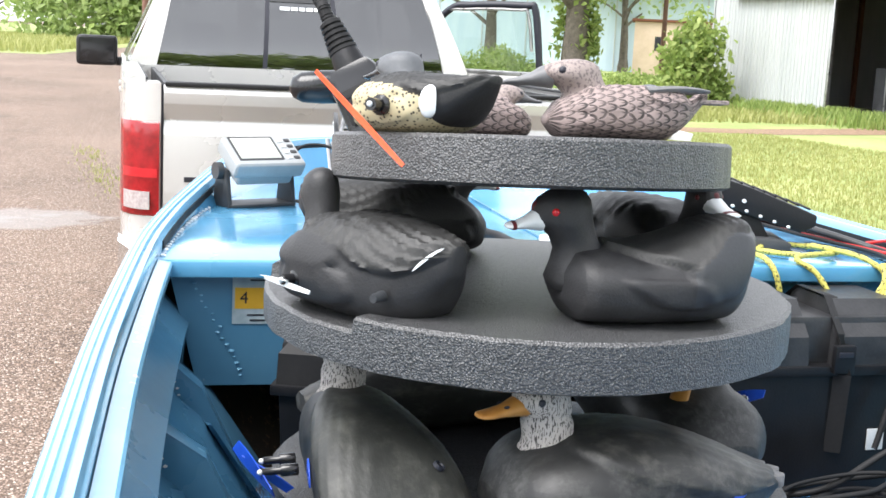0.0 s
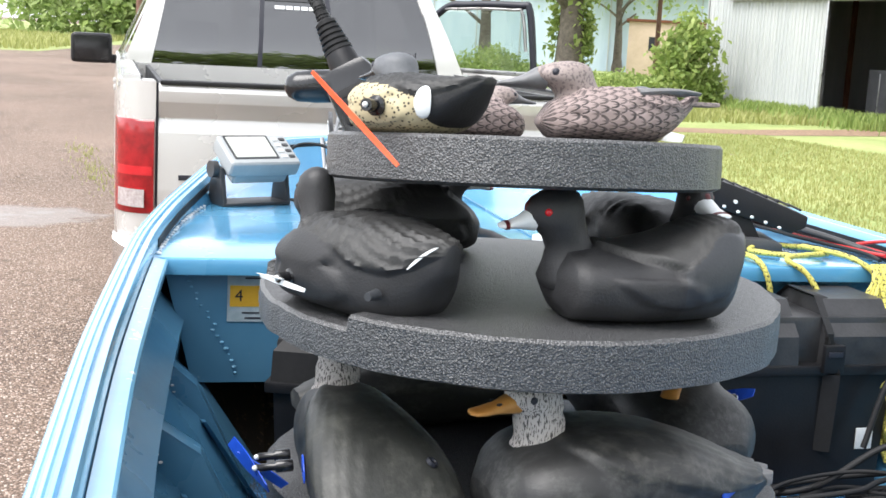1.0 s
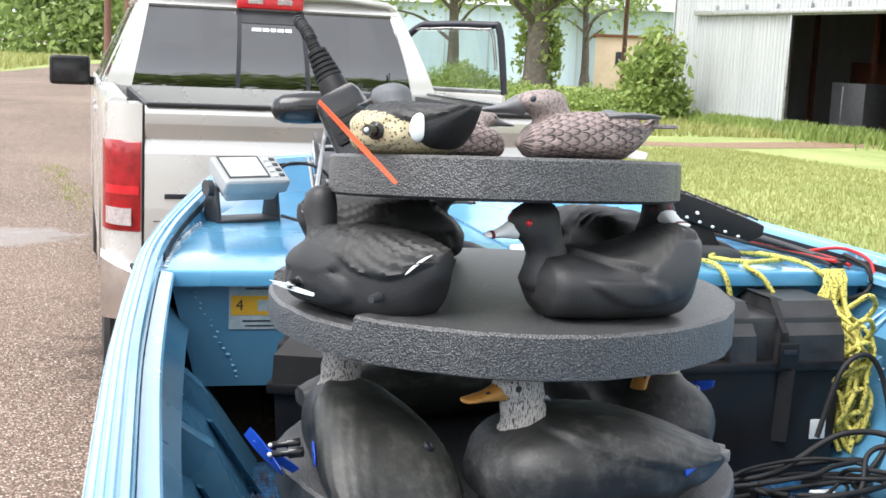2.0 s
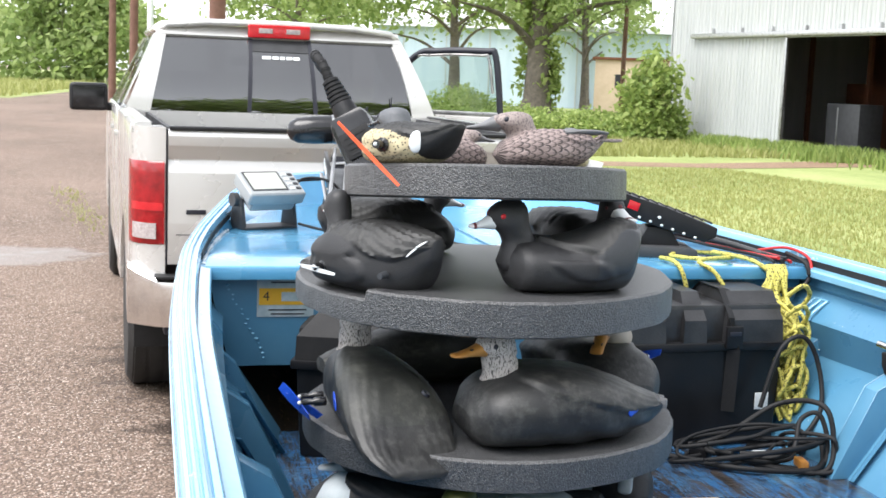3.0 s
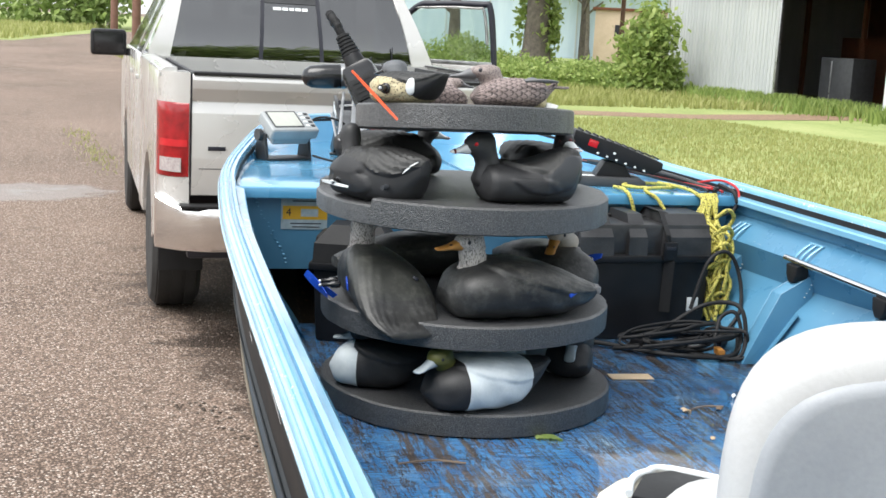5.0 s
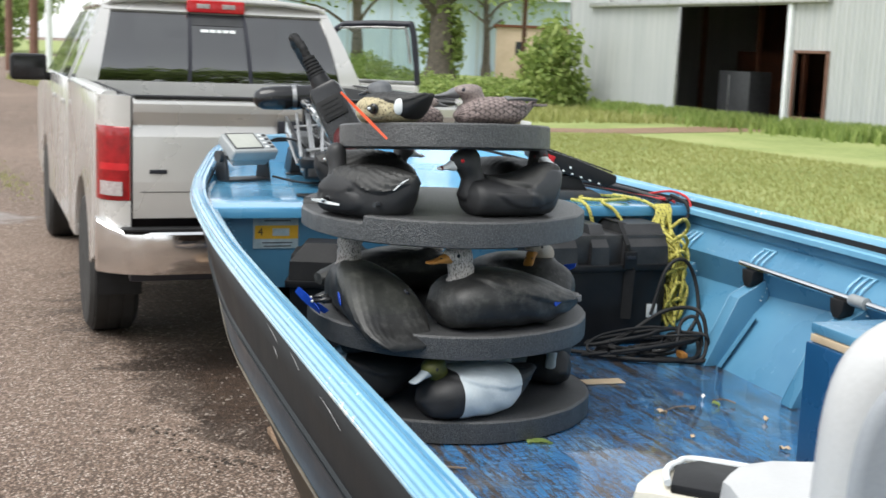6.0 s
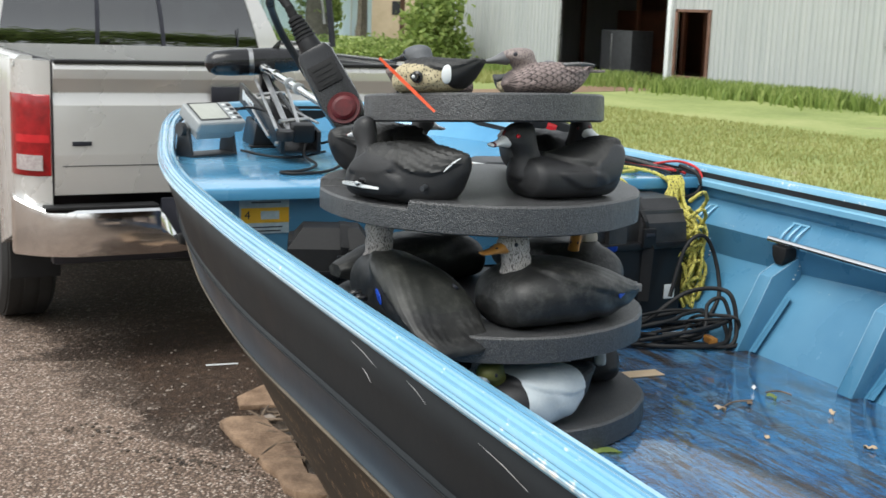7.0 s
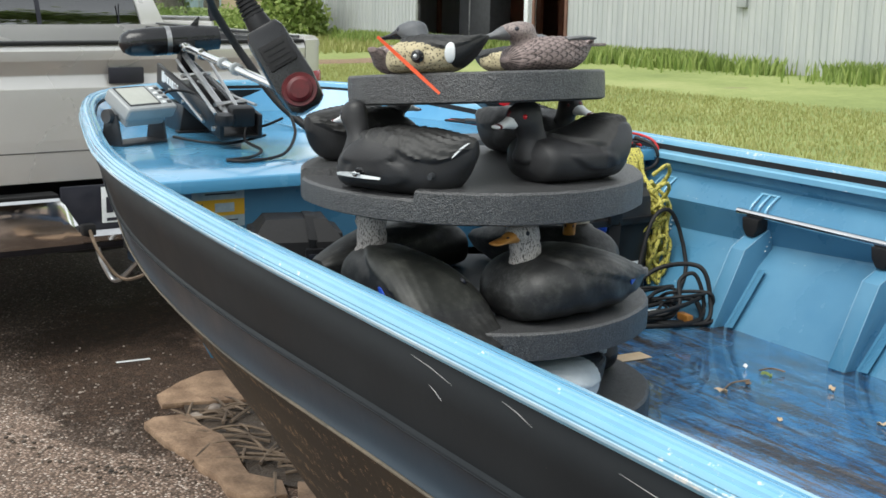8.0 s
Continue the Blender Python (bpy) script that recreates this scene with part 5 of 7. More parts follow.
part("plate_recess", box((0.74, 0.02, 0.2), (0, -0.055, 0.68), 0.01), "ink", truck, "dark plate recess")
part("hitch", box((0.07, 0.34, 0.07), (0, -0.16, 0.47), 0.006), "ink", truck)
part("hitch_ball", ellipsoid((0, -0.28, 0.545), (0.03, 0.03, 0.035)), "chrome", truck)
part("wiring_plug", box((0.06, 0.05, 0.05), (-0.28, -0.14, 0.60), 0.01), "rubber", truck)
part("trailer_wire", sweep(spline([(-0.28, -0.16, 0.6), (-0.26, -0.24, 0.5), (-0.18, -0.3, 0.40), (-0.05, -0.42, 0.47)], 20), 0.008, 6), "stick", truck, "pale trailer wiring")
part("door_handle", box((0.02, 0.12, 0.03), (-0.985, 2.5, 1.24), 0.006), "silver", truck)
part("door_handle", box((0.02, 0.12, 0.03), (-0.985, 3.4, 1.24), 0.006), "silver", truck)


# cab rear wall, raked, with its three-part window
def back(x, t):
    return (x, 2.06 + 0.22 * t - 0.22 * t * (1 - t), 1.345 + 0.53 * t)


def curved(f0, f1, t0, t1, thick, n=9):
    """A panel of the raked rear wall between two edges given as functions of t."""
    ts = [t0 + (t1 - t0) * i / (n - 1) for i in range(n)]
    bm = loft([[back(f0(t), t), back((f0(t) + f1(t)) / 2, t), back(f1(t), t)] for t in ts], closed=False, caps=False)
    bmesh.ops.solidify(bm, geom=bm.faces[:], thickness=thick)
    bmesh.ops.recalc_face_normals(bm, faces=bm.faces)
    return smooth(bm, 30)


def edge(t, a, b):
    return a + (b - a) * t


T0, T1 = 0.06, 0.945
for s in (-1, 1):
    part("rear_pillar", curved(lambda t: s * (0.967 - 0.218 * t), lambda t: s * edge((t - T0) / (T1 - T0), 0.805, 0.70), -0.04, 1.04, 0.02), "silver", truck)
    part("side_pillar", plate([(s * 0.972, 2.08, 1.39), (s * 0.97, 2.34, 1.39), (s * 0.76, 2.52, 1.86), (s * 0.745, 2.29, 1.86)], 0.03), "silver", truck)
    part("mid_pillar", plate([(s * 0.968, 3.0, 1.39), (s * 0.968, 3.12, 1.39), (s * 0.765, 3.12, 1.86), (s * 0.765, 3.0, 1.86)], 0.03), "silver", truck)
    part("windscreen_pillar", plate([(s * 0.96, 4.5, 1.39), (s * 0.96, 4.62, 1.36), (s * 0.74, 3.82, 1.86), (s * 0.76, 3.72, 1.86)], 0.03), "silver", truck)
    part("side_glass", plate([(s * 0.962, 2.34, 1.39), (s * 0.962, 3.0, 1.39), (s * 0.76, 3.0, 1.85), (s * 0.757, 2.52, 1.85)], 0.004), "glass", truck)
part("front_side_glass", plate([(-0.962, 3.12, 1.39), (-0.962, 4.5, 1.39), (-0.755, 3.74, 1.85), (-0.76, 3.12, 1.85)], 0.004), "clear", truck)
part("windscreen", plate([(-0.94, 4.58, 1.37), (0.94, 4.58, 1.37), (0.73, 3.80, 1.86), (-0.73, 3.80, 1.86)], 0.005), "clear", truck)
part("rear_header", curved(lambda t: -0.745, lambda t: 0.745, 0.935, 1.05, 0.022, 3), "silver", truck)
part("rear_sill", curved(lambda t: -0.93, lambda t: 0.93, -0.08, 0.065, 0.022, 3), "silver", truck)
bm = loft([[(x * k, y, z) for x, y, z in ((-0.76, 2.26, 1.845), (-0.70, 2.24, 1.895), (-0.45, 2.23, 1.918), (0, 2.23, 1.926), (0.45, 2.23, 1.918), (0.70, 2.24, 1.895), (0.76, 2.26, 1.845))] for k in (1,)] + [[(x, 2.4, z) for x, z in ((-0.77, 1.86), (-0.72, 1.91), (-0.45, 1.935), (0, 1.943), (0.45, 1.935), (0.72, 1.91), (0.77, 1.86))]] + [[(x, 3.5, z) for x, z in ((-0.77, 1.86), (-0.72, 1.91), (-0.45, 1.935), (0, 1.945), (0.45, 1.935), (0.72, 1.91), (0.77, 1.86))]] + [[(x, 3.82, z) for x, z in ((-0.74, 1.85), (-0.70, 1.875), (-0.45, 1.89), (0, 1.90), (0.45, 1.89), (0.70, 1.875), (0.74, 1.85))]], closed=False, caps=False)
bmesh.ops.solidify(bm, geom=bm.faces[:], thickness=0.03)
bmesh.ops.translate(bm, vec=(0, 0, 0.026), verts=bm.verts)
part("roof", bm, "silver", truck)
brake = part("high_brake_lamp", box((0.385, 0.03, 0.082), (-0.02, 2.228, 1.893), 0.014, 3), "brightred", truck, "red high-level brake lamp")
for x in (-0.105, 0.065):
    part("cargo_lens", box((0.085, 0.006, 0.030), (x, 2.2125, 1.896), 0.002), "whitelens", brake)
for a, b in ((-1.0, -0.285), (-0.265, 0.225), (0.245, 1.0)):
    def wx(k, t):
        return k * edge((t - T0) / (T1 - T0), 0.805, 0.70)
    part("rear_pane", curved(lambda t: wx(a, t), lambda t: wx(b, t), T0, T1, 0.004, 15), "glass", truck, "dark tinted rear pane")
for k in (-0.275, 0.235):
    part("pane_divider", curved(lambda t: k * (0.805 - 0.105 * t) - 0.012, lambda t: k * (0.805 - 0.105 * t) + 0.012, T0, T1, 0.012), "ink", truck)
part("window_band", moved(curved(lambda t: -0.20, lambda t: 0.165, 0.80, 0.935, 0.002, 3), pose(0, -0.007, 0)), "darkgrey", truck, "grey frosted band above the sliding pane")
for i, (a, b) in enumerate(((-0.13, -0.075), (-0.068, -0.03), (-0.022, 0.01), (0.018, 0.055), (0.062, 0.10))):
    part("window_decal", moved(curved(lambda t: a, lambda t: b, 0.715, 0.752, 0.001, 3), pose(0, -0.008, 0)), "white", truck, "small white decal bar on the glass")
part("interior_floor", box((1.8, 2.5, 0.1), (0, 3.3, 0.7)), "interior", truck)
part("dashboard", box((1.8, 0.5, 0.5), (0, 4.25, 1.12), 0.06), "interior", truck)
for x in (-0.48, 0.48):
    part("front_seat", box((0.5, 0.16, 0.7), (x, 3.2, 1.1), 0.06, 3), "interior", truck)
    part("headrest", box((0.26, 0.10, 0.17), (x, 3.2, 1.55), 0.04, 3), "interior", truck)
part("rear_bench", box((1.5, 0.16, 0.62), (0, 2.35, 1.04), 0.06, 3), "interior", truck)
part("cabin_mirror", box((0.24, 0.03, 0.07), (0.0, 3.85, 1.72), 0.015), "ink", truck)
part("aerial", sweep([(0.66, 2.05, 1.4), (0.66, 2.05, 1.52)], 0.004, 6), "ink", truck)


def door_mirror(s, parent, at):
    mir = part("door_mirror", box((0.27, 0.12, 0.20), at, 0.035, 3), "plastic", parent, "black door mirror")
    part("mirror_arm", box((0.14, 0.06, 0.06), (at[0] - s * 0.19, at[1] + 0.01, at[2] - 0.07), 0.015), "plastic", mir)
    part("mirror_glass", box((0.22, 0.004, 0.155), (at[0], at[1] - 0.0625, at[2]), 0.001), "gloss_black", mir)
    return mir


door_mirror(-1, truck, (-1.135, 3.95, 1.425))
# open front passenger door, hinged at its leading edge
DOOR = pose(0.96, 4.02, 0, 0, 0, 0) @ Matrix.Rotation(radians(50), 4, "Z")
door = part("open_door", prism([(-1.10, 0.5), (-1.12, 1.38), (0.0, 1.38), (0.02, 0.55)], -0.05, 0.03, 0.02, plane="yz"), "silver", truck, "open passenger door with a black-framed window", DOOR)
fr = spline([(-1.11, 1.38, 0), (-1.09, 1.60, 0), (-1.05, 1.84, 0), (-0.98, 1.862, 0), (-0.6, 1.855, 0), (-0.38, 1.80, 0), (-0.02, 1.40, 0)], 40)
part("window_frame", sweep([(0, p.x, p.y) for p in fr], 0.026, 8), "ink", door, "black window frame")
part("frame_trim", sweep([(-0.012, p.x + 0.045, p.y - 0.03) for p in fr[6:36]], 0.012, 6), "steel", door)
part("door_glass", prism([(-1.08, 1.38), (-1.05, 1.82), (-0.98, 1.845), (-0.6, 1.84), (-0.38, 1.785), (-0.04, 1.40)], -0.003, 0.003, 0, plane="yz"), "clear", door)
part("door_sill_trim", box((0.05, 1.08, 0.035), (-0.01, -0.56, 1.395), 0.008), "steel", door)
door_mirror(1, door, (0.17, -0.12, 1.5))

# ---- decoy stack: four foam discs ----
rng = np.random.default_rng(8)


def foam_disc(name, x, y, z0, z1, r, label, notch=None, bite=0.0, seed=1, tip=None):
    """A hand-cut foam round; notch: (from, to) degrees where the top is cut away, to a depth."""
    rng = np.random.default_rng(seed)
    ph = rng.uniform(0, 6.28, 4)
    n = 120
    ring = []
    angles = [math.tau * i / n for i in range(n)]
    if notch:
        angles = sorted(angles + [radians(q + e) for q in notch for e in (-0.2, 0.2)])
    for a in angles:
        ring.append((a, r * (1 + 0.006 * math.sin(3 * a + ph[0]) + 0.004 * math.sin(7 * a + ph[1]) + 0.002 * math.sin(17 * a + ph[2])) + rng.normal(0, 0.0006)))
    rows = []
    for k, z in ((0.0, z0), (0.97, z0), (1.0, z0 + 0.004), (1.002, (z0 + z1) / 2), (1.0, z1 - 0.004), (0.985, z1), (0.52, z1), (0.51, z1 + 0.0002), (0.0, z1)):
        row = []
        for a, q in ring:
            zz = z
            deg = math.degrees(a)
            if notch and notch[0] <= deg <= notch[1] and k > 0.515 and z > z0 + 0.035:
                zz = z - bite
            kk = max(k, 0.002)
            row.append((kk * q * math.cos(a), kk * q * math.sin(a), zz))
        rows.append(row)
    bm = loft(rows, True, True, angle=35)
    ob = part(name, bm, "foam")
    ob.matrix_basis = (tip or Matrix()) @ Matrix.Translation((x, y, 0))
    return tagged(ob, label, "foam disc", "foam discs of the stack")


foam_disc("foam_disc", 0.735, 2.015, 0.7855, 0.840, 0.352, "dark grey foam disc lying on the boat floor", seed=1)
foam_disc("foam_disc", 0.723, 2.012, 0.983, 1.039, 0.346, "dark grey foam disc resting on decoy heads", seed=2)
foam_disc("foam_disc", 0.721, 2.046, 1.232, 1.294, 0.350, "dark grey foam disc with a notch cut in its rim", (152, 211), 0.016, 3)
# the top disc leans: its edge towards the stern sits higher
TIP = Matrix.Translation((0.703, 2.019, 1.487)) @ Matrix.Rotation(radians(5.2), 4, Vector((-0.98, 0.2, 0))) @ Matrix.Translation((-0.703, -2.019, -1.503))
foam_disc("foam_disc", 0.703, 2.019, 1.445, 1.503, 0.257, "small dark grey foam disc topping the stack, slightly tilted", seed=4, tip=TIP)


# ---- decoys ----
def forms(width, top, bottom):
    """Half-width, top line and bottom line from breast to tail, each as places and shares."""
    return tuple(tuple(zip(*line)) for line in (width, top, bottom))


DUCK = forms(((0, 0.20), (0.05, 0.52), (0.18, 0.9), (0.42, 1.0), (0.66, 0.88), (0.82, 0.60), (0.92, 0.36), (1.0, 0.16)),
             ((0, 0.40), (0.06, 0.66), (0.22, 0.90), (0.45, 1.0), (0.70, 0.93), (0.86, 0.86), (1.0, 0.84)),
             ((0, 0.30), (0.05, 0.08), (0.16, 0.0), (0.62, 0.0), (0.80, 0.22), (1.0, 0.74)))
HEN_FORM = forms(((0, 0.30), (0.05, 0.60), (0.16, 0.92), (0.38, 1.0), (0.62, 0.92), (0.80, 0.72), (0.90, 0.40), (1.0, 0.20)),
                 ((0, 0.42), (0.05, 0.66), (0.20, 0.90), (0.40, 1.0), (0.62, 1.0), (0.80, 0.92), (0.88, 0.70), (1.0, 0.86)),
                 ((0, 0.26), (0.05, 0.06), (0.14, 0.0), (0.70, 0.0), (0.84, 0.20), (1.0, 0.70)))
COOT_ARCHED = forms(((0, 0.36), (0.05, 0.68), (0.16, 0.94), (0.40, 1.0), (0.64, 0.90), (0.80, 0.68), (0.92, 0.42), (1.0, 0.16)),
                    ((0, 0.46), (0.06, 0.62), (0.16, 0.80), (0.30, 0.96), (0.46, 1.0), (0.66, 1.0), (0.84, 0.95), (1.0, 0.88)),
                    ((0, 0.22), (0.05, 0.05), (0.12, 0.0), (0.78, 0.0), (0.90, 0.20), (1.0, 0.60))) + (1.25,)
COOT_DISHED = forms(((0, 0.38), (0.03, 0.70), (0.13, 0.95), (0.40, 1.0), (0.70, 0.94), (0.86, 0.80), (0.95, 0.64), (1.0, 0.44)),
                    ((0, 0.50), (0.05, 0.68), (0.20, 0.72), (0.40, 0.70), (0.56, 0.79), (0.74, 0.91), (0.90, 0.99), (1.0, 1.0)),
                    ((0, 0.20), (0.05, 0.04), (0.12, 0.0), (0.84, 0.0), (0.94, 0.10), (1.0, 0.42)))
MALL_FORM = forms(((0, 0.40), (0.04, 0.68), (0.14, 0.93), (0.34, 1.0), (0.60, 0.90), (0.80, 0.66), (0.92, 0.46), (1.0, 0.30)),
                  ((0, 0.48), (0.05, 0.74), (0.16, 0.92), (0.36, 1.0), (0.58, 0.95), (0.78, 0.76), (0.92, 0.56), (1.0, 0.46)),
                  ((0, 0.20), (0.04, 0.05), (0.12, 0.0), (0.74, 0.0), (0.88, 0.08), (1.0, 0.22)))
MALL_BACK = forms(((0, 0.30), (0.05, 0.48), (0.16, 0.64), (0.38, 0.82), (0.58, 0.96), (0.74, 1.0), (0.86, 0.90), (0.95, 0.76), (1.0, 0.54)),
                  ((0, 0.50), (0.06, 0.82), (0.18, 1.0), (0.40, 1.0), (0.62, 0.84), (0.78, 0.64), (0.86, 0.46), (1.0, 0.40)),
                  ((0, 0.20), (0.05, 0.05), (0.14, 0.0), (0.66, 0.0), (0.84, 0.10), (1.0, 0.26)))


def step01(x, a, b):
    t = max(0.0, min(1.0, (x - a) / (b - a)))
    return t * t * (3 - 2 * t)


def skin(L, W, H, tail, s, a, grow=0.0, form=DUCK):
    """A place on the body: s from breast to tail, a round it in degrees, grow metres outwards."""
    w, zt, zb = curve(*form[0], s) * W / 2, curve(*form[1], s) * H, curve(*form[2], s) * H
    up = tail * H * max(0, (s - 0.55) / 0.45) ** 1.6
    zt, zb = zt + up, zb + up * 0.95
    c, q = math.cos(radians(a)), math.sin(radians(a))
    half = max((zt - zb) / 2, 0.002)
    x = w * math.copysign(abs(c) ** 0.78, c)
    peak = 0.92 + ((form[3] if len(form) > 3 else 0.92) - 0.92) * step01(s, 0.25, 0.6)
    z = (zt + zb) / 2 + half * math.copysign(abs(q) ** (0.70 if q < 0 else peak), q)
    out = Vector((c * half, 0, q * w))
    out = out.normalized() * grow if out.length > 1e-6 else Vector()
    y = L * (0.46 - s)
    return Vector((x + out.x, y, z + out.z if s > 0.8 or tail < -0.3 else max(z + out.z, 0.0)))


def feather_rows(s, k, coverts=12.0, cols=6.0, long_from=0.56):
    """Height of moulded feathers: scalloped coverts in front, long quills behind. k runs from the wing's edge to the ridge."""
    u = s * coverts
    v = k * cols + 0.5 * (math.floor(u) % 2)
    fv = v - math.floor(v) - 0.5
    f = u + 4.4 * fv * fv
    f -= math.floor(f)
    small = f**1.6
    q = k * cols * 0.9 + (s - long_from) * 5.5
    quill = (q - math.floor(q)) ** 1.4
    m = step01(s, long_from, long_from + 0.14)
    return small * (1 - m) + quill * m


def wing_edge(s, kind):
    """Elevation in degrees of the folded wing's lower edge along the body."""
    if kind == "dished":
        return curve((0.2, 0.34, 0.48, 0.60, 0.70, 0.82, 0.97), (84, 66, 44, 26, 34, 52, 50), s)
    if kind == "smooth":
        return curve((0.2, 0.34, 0.5, 0.7, 0.84, 0.97), (70, 34, 18, 8, 6, 10), s)
    return curve((0.16, 0.26, 0.38, 0.52, 0.66, 0.82, 0.97), (74, 46, 38, 30, 16, 12, 20), s)


def body_relief(s, a, kind, H):
    """Outward relief of the moulded body: wing panels, flank lobes and feather edges."""
    e = 90 - abs((a % 360) - 90) if a % 360 <= 270 else (a % 360) - 360
    if e < -75:
        return 0.0
    k = H / 0.11 * (1.0 if kind == "smooth" else 1.7)
    edge = wing_edge(s, kind)
    on = step01(s, 0.17, 0.24) * step01(e, edge - 1.8, edge + 1.8) * (1 - step01(s, 0.95, 1.0))
    r = 0.0045 * k * on * (1 - 0.75 * step01(e, edge + 8, 88))
    if kind == "dished":
        r += on * step01(s, 0.66, 0.76) * 0.0016 * (math.sin(s * 190 + e * 0.31) * math.sin(e * 0.43 + s * 60) + 0.4)
        lobe = step01(1.25 - math.hypot((s - 0.80) / 0.20, (e - 22) / 34), 0, 0.5) * (1 - on)
        r += 0.006 * k * lobe
        r += 0.004 * k * step01(1.2 - math.hypot((s - 0.50) / 0.24, (e - 2 + 60 * (s - 0.5)) / 15), 0, 0.45)
        return r
    if on > 0.02:
        share = max(0.0, min(1.0, (e - edge) / (88 - edge)))
        r += (0.0024 if kind != "smooth" else 0.0013) * k * on * (feather_rows(s, share, 12.0 if kind != "smooth" else 6.0, 6.0, 0.56 if kind != "smooth" else 0.28) - 0.3) * (1 - step01(e, 80, 89))
    if kind != "smooth":
        one = step01(1.2 - math.hypot((s - 0.34) / 0.20, (e - 22) / 22), 0, 0.30)
        two = step01(1.2 - math.hypot((s - 0.40) / 0.22, (e + 12) / 20), 0, 0.30)
        r += 0.0042 * k * max(one, 0.8 * two) * (1 - on)
    else:
        r += 0.0012 * k * math.sin(s * 26 + e * 0.10) * step01(s, 0.2, 0.34) * (1 - on)
    return r


def patch(t, dims, s, sr, a, ar, material, label, grow=0.004, tilt=0.0, form=DUCK, name="painted_patch"):
    """A painted, slightly raised patch laid on the body's skin."""
    rings = []
    for i in range(11):
        k = -0.99 + 1.98 * i / 10
        half = ar * math.sqrt(1 - k * k)
        rings.append([skin(*dims, s + sr * k, a + tilt * k + half * j / 4, grow, form) for j in range(-4, 5)])
    bm = loft(rings, closed=False, caps=False)
    bmesh.ops.solidify(bm, geom=bm.faces[:], thickness=0.0015)
    return part(name, bm, material, t, label)


def duck_body(L, W, H, tail, form, kind, rows=84, cols=92):
    rings = []
    for i in range(rows):
        s = i / (rows - 1)
        s = 0.5 - 0.5 * math.cos(math.pi * s) if s < 0.06 else s
        rings.append([skin(L, W, H, tail, s, 360 * j / cols, body_relief(s, 360 * j / cols, kind, H), form) for j in range(cols)])
    return loft(rings, True, True, uv=True, angle=60)


def decoy(m, L, W, H, tail, hz, hr, mats, label, group, y0=0.27, bl=1.7, neck=1.0, eye="ink", turn=0.0, shield=None, name="duck_decoy", bill_tip=None, z0=0.45, form=DUCK, bw=1.0, kind="folded", fine=True, droop=0.0):
    """A moulded plastic duck: body with folded wings, head, bill and eyes."""
    t = thing(name, m, label, "duck decoy", group)
    bm = duck_body(L, W, H, tail, form, kind) if fine else duck_body(L, W, H, tail, form, kind, 44, 40)
    wing_mat = mats.get("wing", mats["body"])
    for f in bm.faces:
        c = f.calc_center_median()
        s = 0.46 - c.y / L
        w, zt, zb = curve(*form[0], s) * W / 2, curve(*form[1], s) * H, curve(*form[2], s) * H
        e = math.degrees(math.atan2((c.z - (zt + zb) / 2) / max(zt - zb, 0.004) * 2, abs(c.x) / max(w, 0.002)))
        if mats.get("wing_from", 0.2) < s < mats.get("wing_to", 2.0) and e > wing_edge(s, kind) * 0.9 + 1:
            f.material_index = 3
        else:
            f.material_index = 1 if s < mats.get("breast_to", 0.0) else (2 if s > mats.get("rump_from", 2.0) else 0)
    part("body", bm, [mats["body"], mats.get("breast", mats["body"]), mats.get("rump", mats["body"]), wing_mat], t)
    yb, zb = y0 * L, z0 * H
    d = hz - zb
    if neck == 1.0:
        rows = ((0.0, -0.75, 1.55, 1.5), (0.10, -0.75, 1.70, 1.55), (0.26, -0.50, 1.24, 1.14), (0.38, -0.34, 1.0, 0.92), (0.49, -0.12, 0.96, 0.88))
    else:
        rows = ((0.0, 0.0, 1.10 * neck, 1.06 * neck), (0.05, 0.0, 1.10 * neck, 1.06 * neck), (0.09, 0.0, 1.0 * neck, 0.96 * neck), (0.2, 0.0, 0.94 * neck, 0.90 * neck), (0.40, 0.06, 0.98 * neck, 0.92 * neck), (0.52, 0.14, 1.0, 0.9))
    rows += ((0.60, 0.16, 1.10, 0.94), (0.68, 0.34, 1.20, 0.98), (0.78, 0.40, 1.20, 0.98), (0.87, 0.34, 1.06, 0.88), (0.94, 0.24, 0.78, 0.66), (0.985, 0.18, 0.42, 0.36), (1.0, 0.16, 0.12, 0.1))
    head = loft([[(hr * rx * math.cos(a), yb + hr * (oy + ry * math.sin(a)), zb + d * f) for a in (j * math.tau / 24 for j in range(24))] for f, oy, ry, rx in rows], True, True, uv=True, angle=80)
    for v in head.verts:
        cheek = math.exp(-(((v.co.y - yb - hr * 0.75) / (hr * 0.55)) ** 2 + ((v.co.z - zb - d * 0.68) / (hr * 0.5)) ** 2))
        brow = math.exp(-(((v.co.y - yb - hr * 0.9) / (hr * 0.8)) ** 2 + ((v.co.z - zb - d * 0.79) / (hr * 0.16)) ** 2))
        v.co.x *= 1 + 0.12 * cheek - 0.10 * brow
    H_ = part("head", head, mats["head"], t)
    fy, fz = yb + hr * 1.45, zb + d * 0.66
    bl = bl * hr
    bill = loft([[(hr * bw * w * math.cos(a), fy + bl * k, fz + dz * hr * (1 + (bw - 1) * 2.5) + hr * h * bw * math.sin(a)) for a in (j * math.tau / 12 for j in range(12))] for k, w, h, dz in ((-0.25, 0.56, 0.5, 0.06), (0.05, 0.50, 0.40, 0.0), (0.35, 0.46, 0.24, -0.12), (0.7, 0.50, 0.15, -0.22), (0.92, 0.44, 0.11, -0.24), (1.0, 0.22, 0.06, -0.25))], True, True, angle=70)
    B_ = part("bill", bill, mats["bill"], H_)
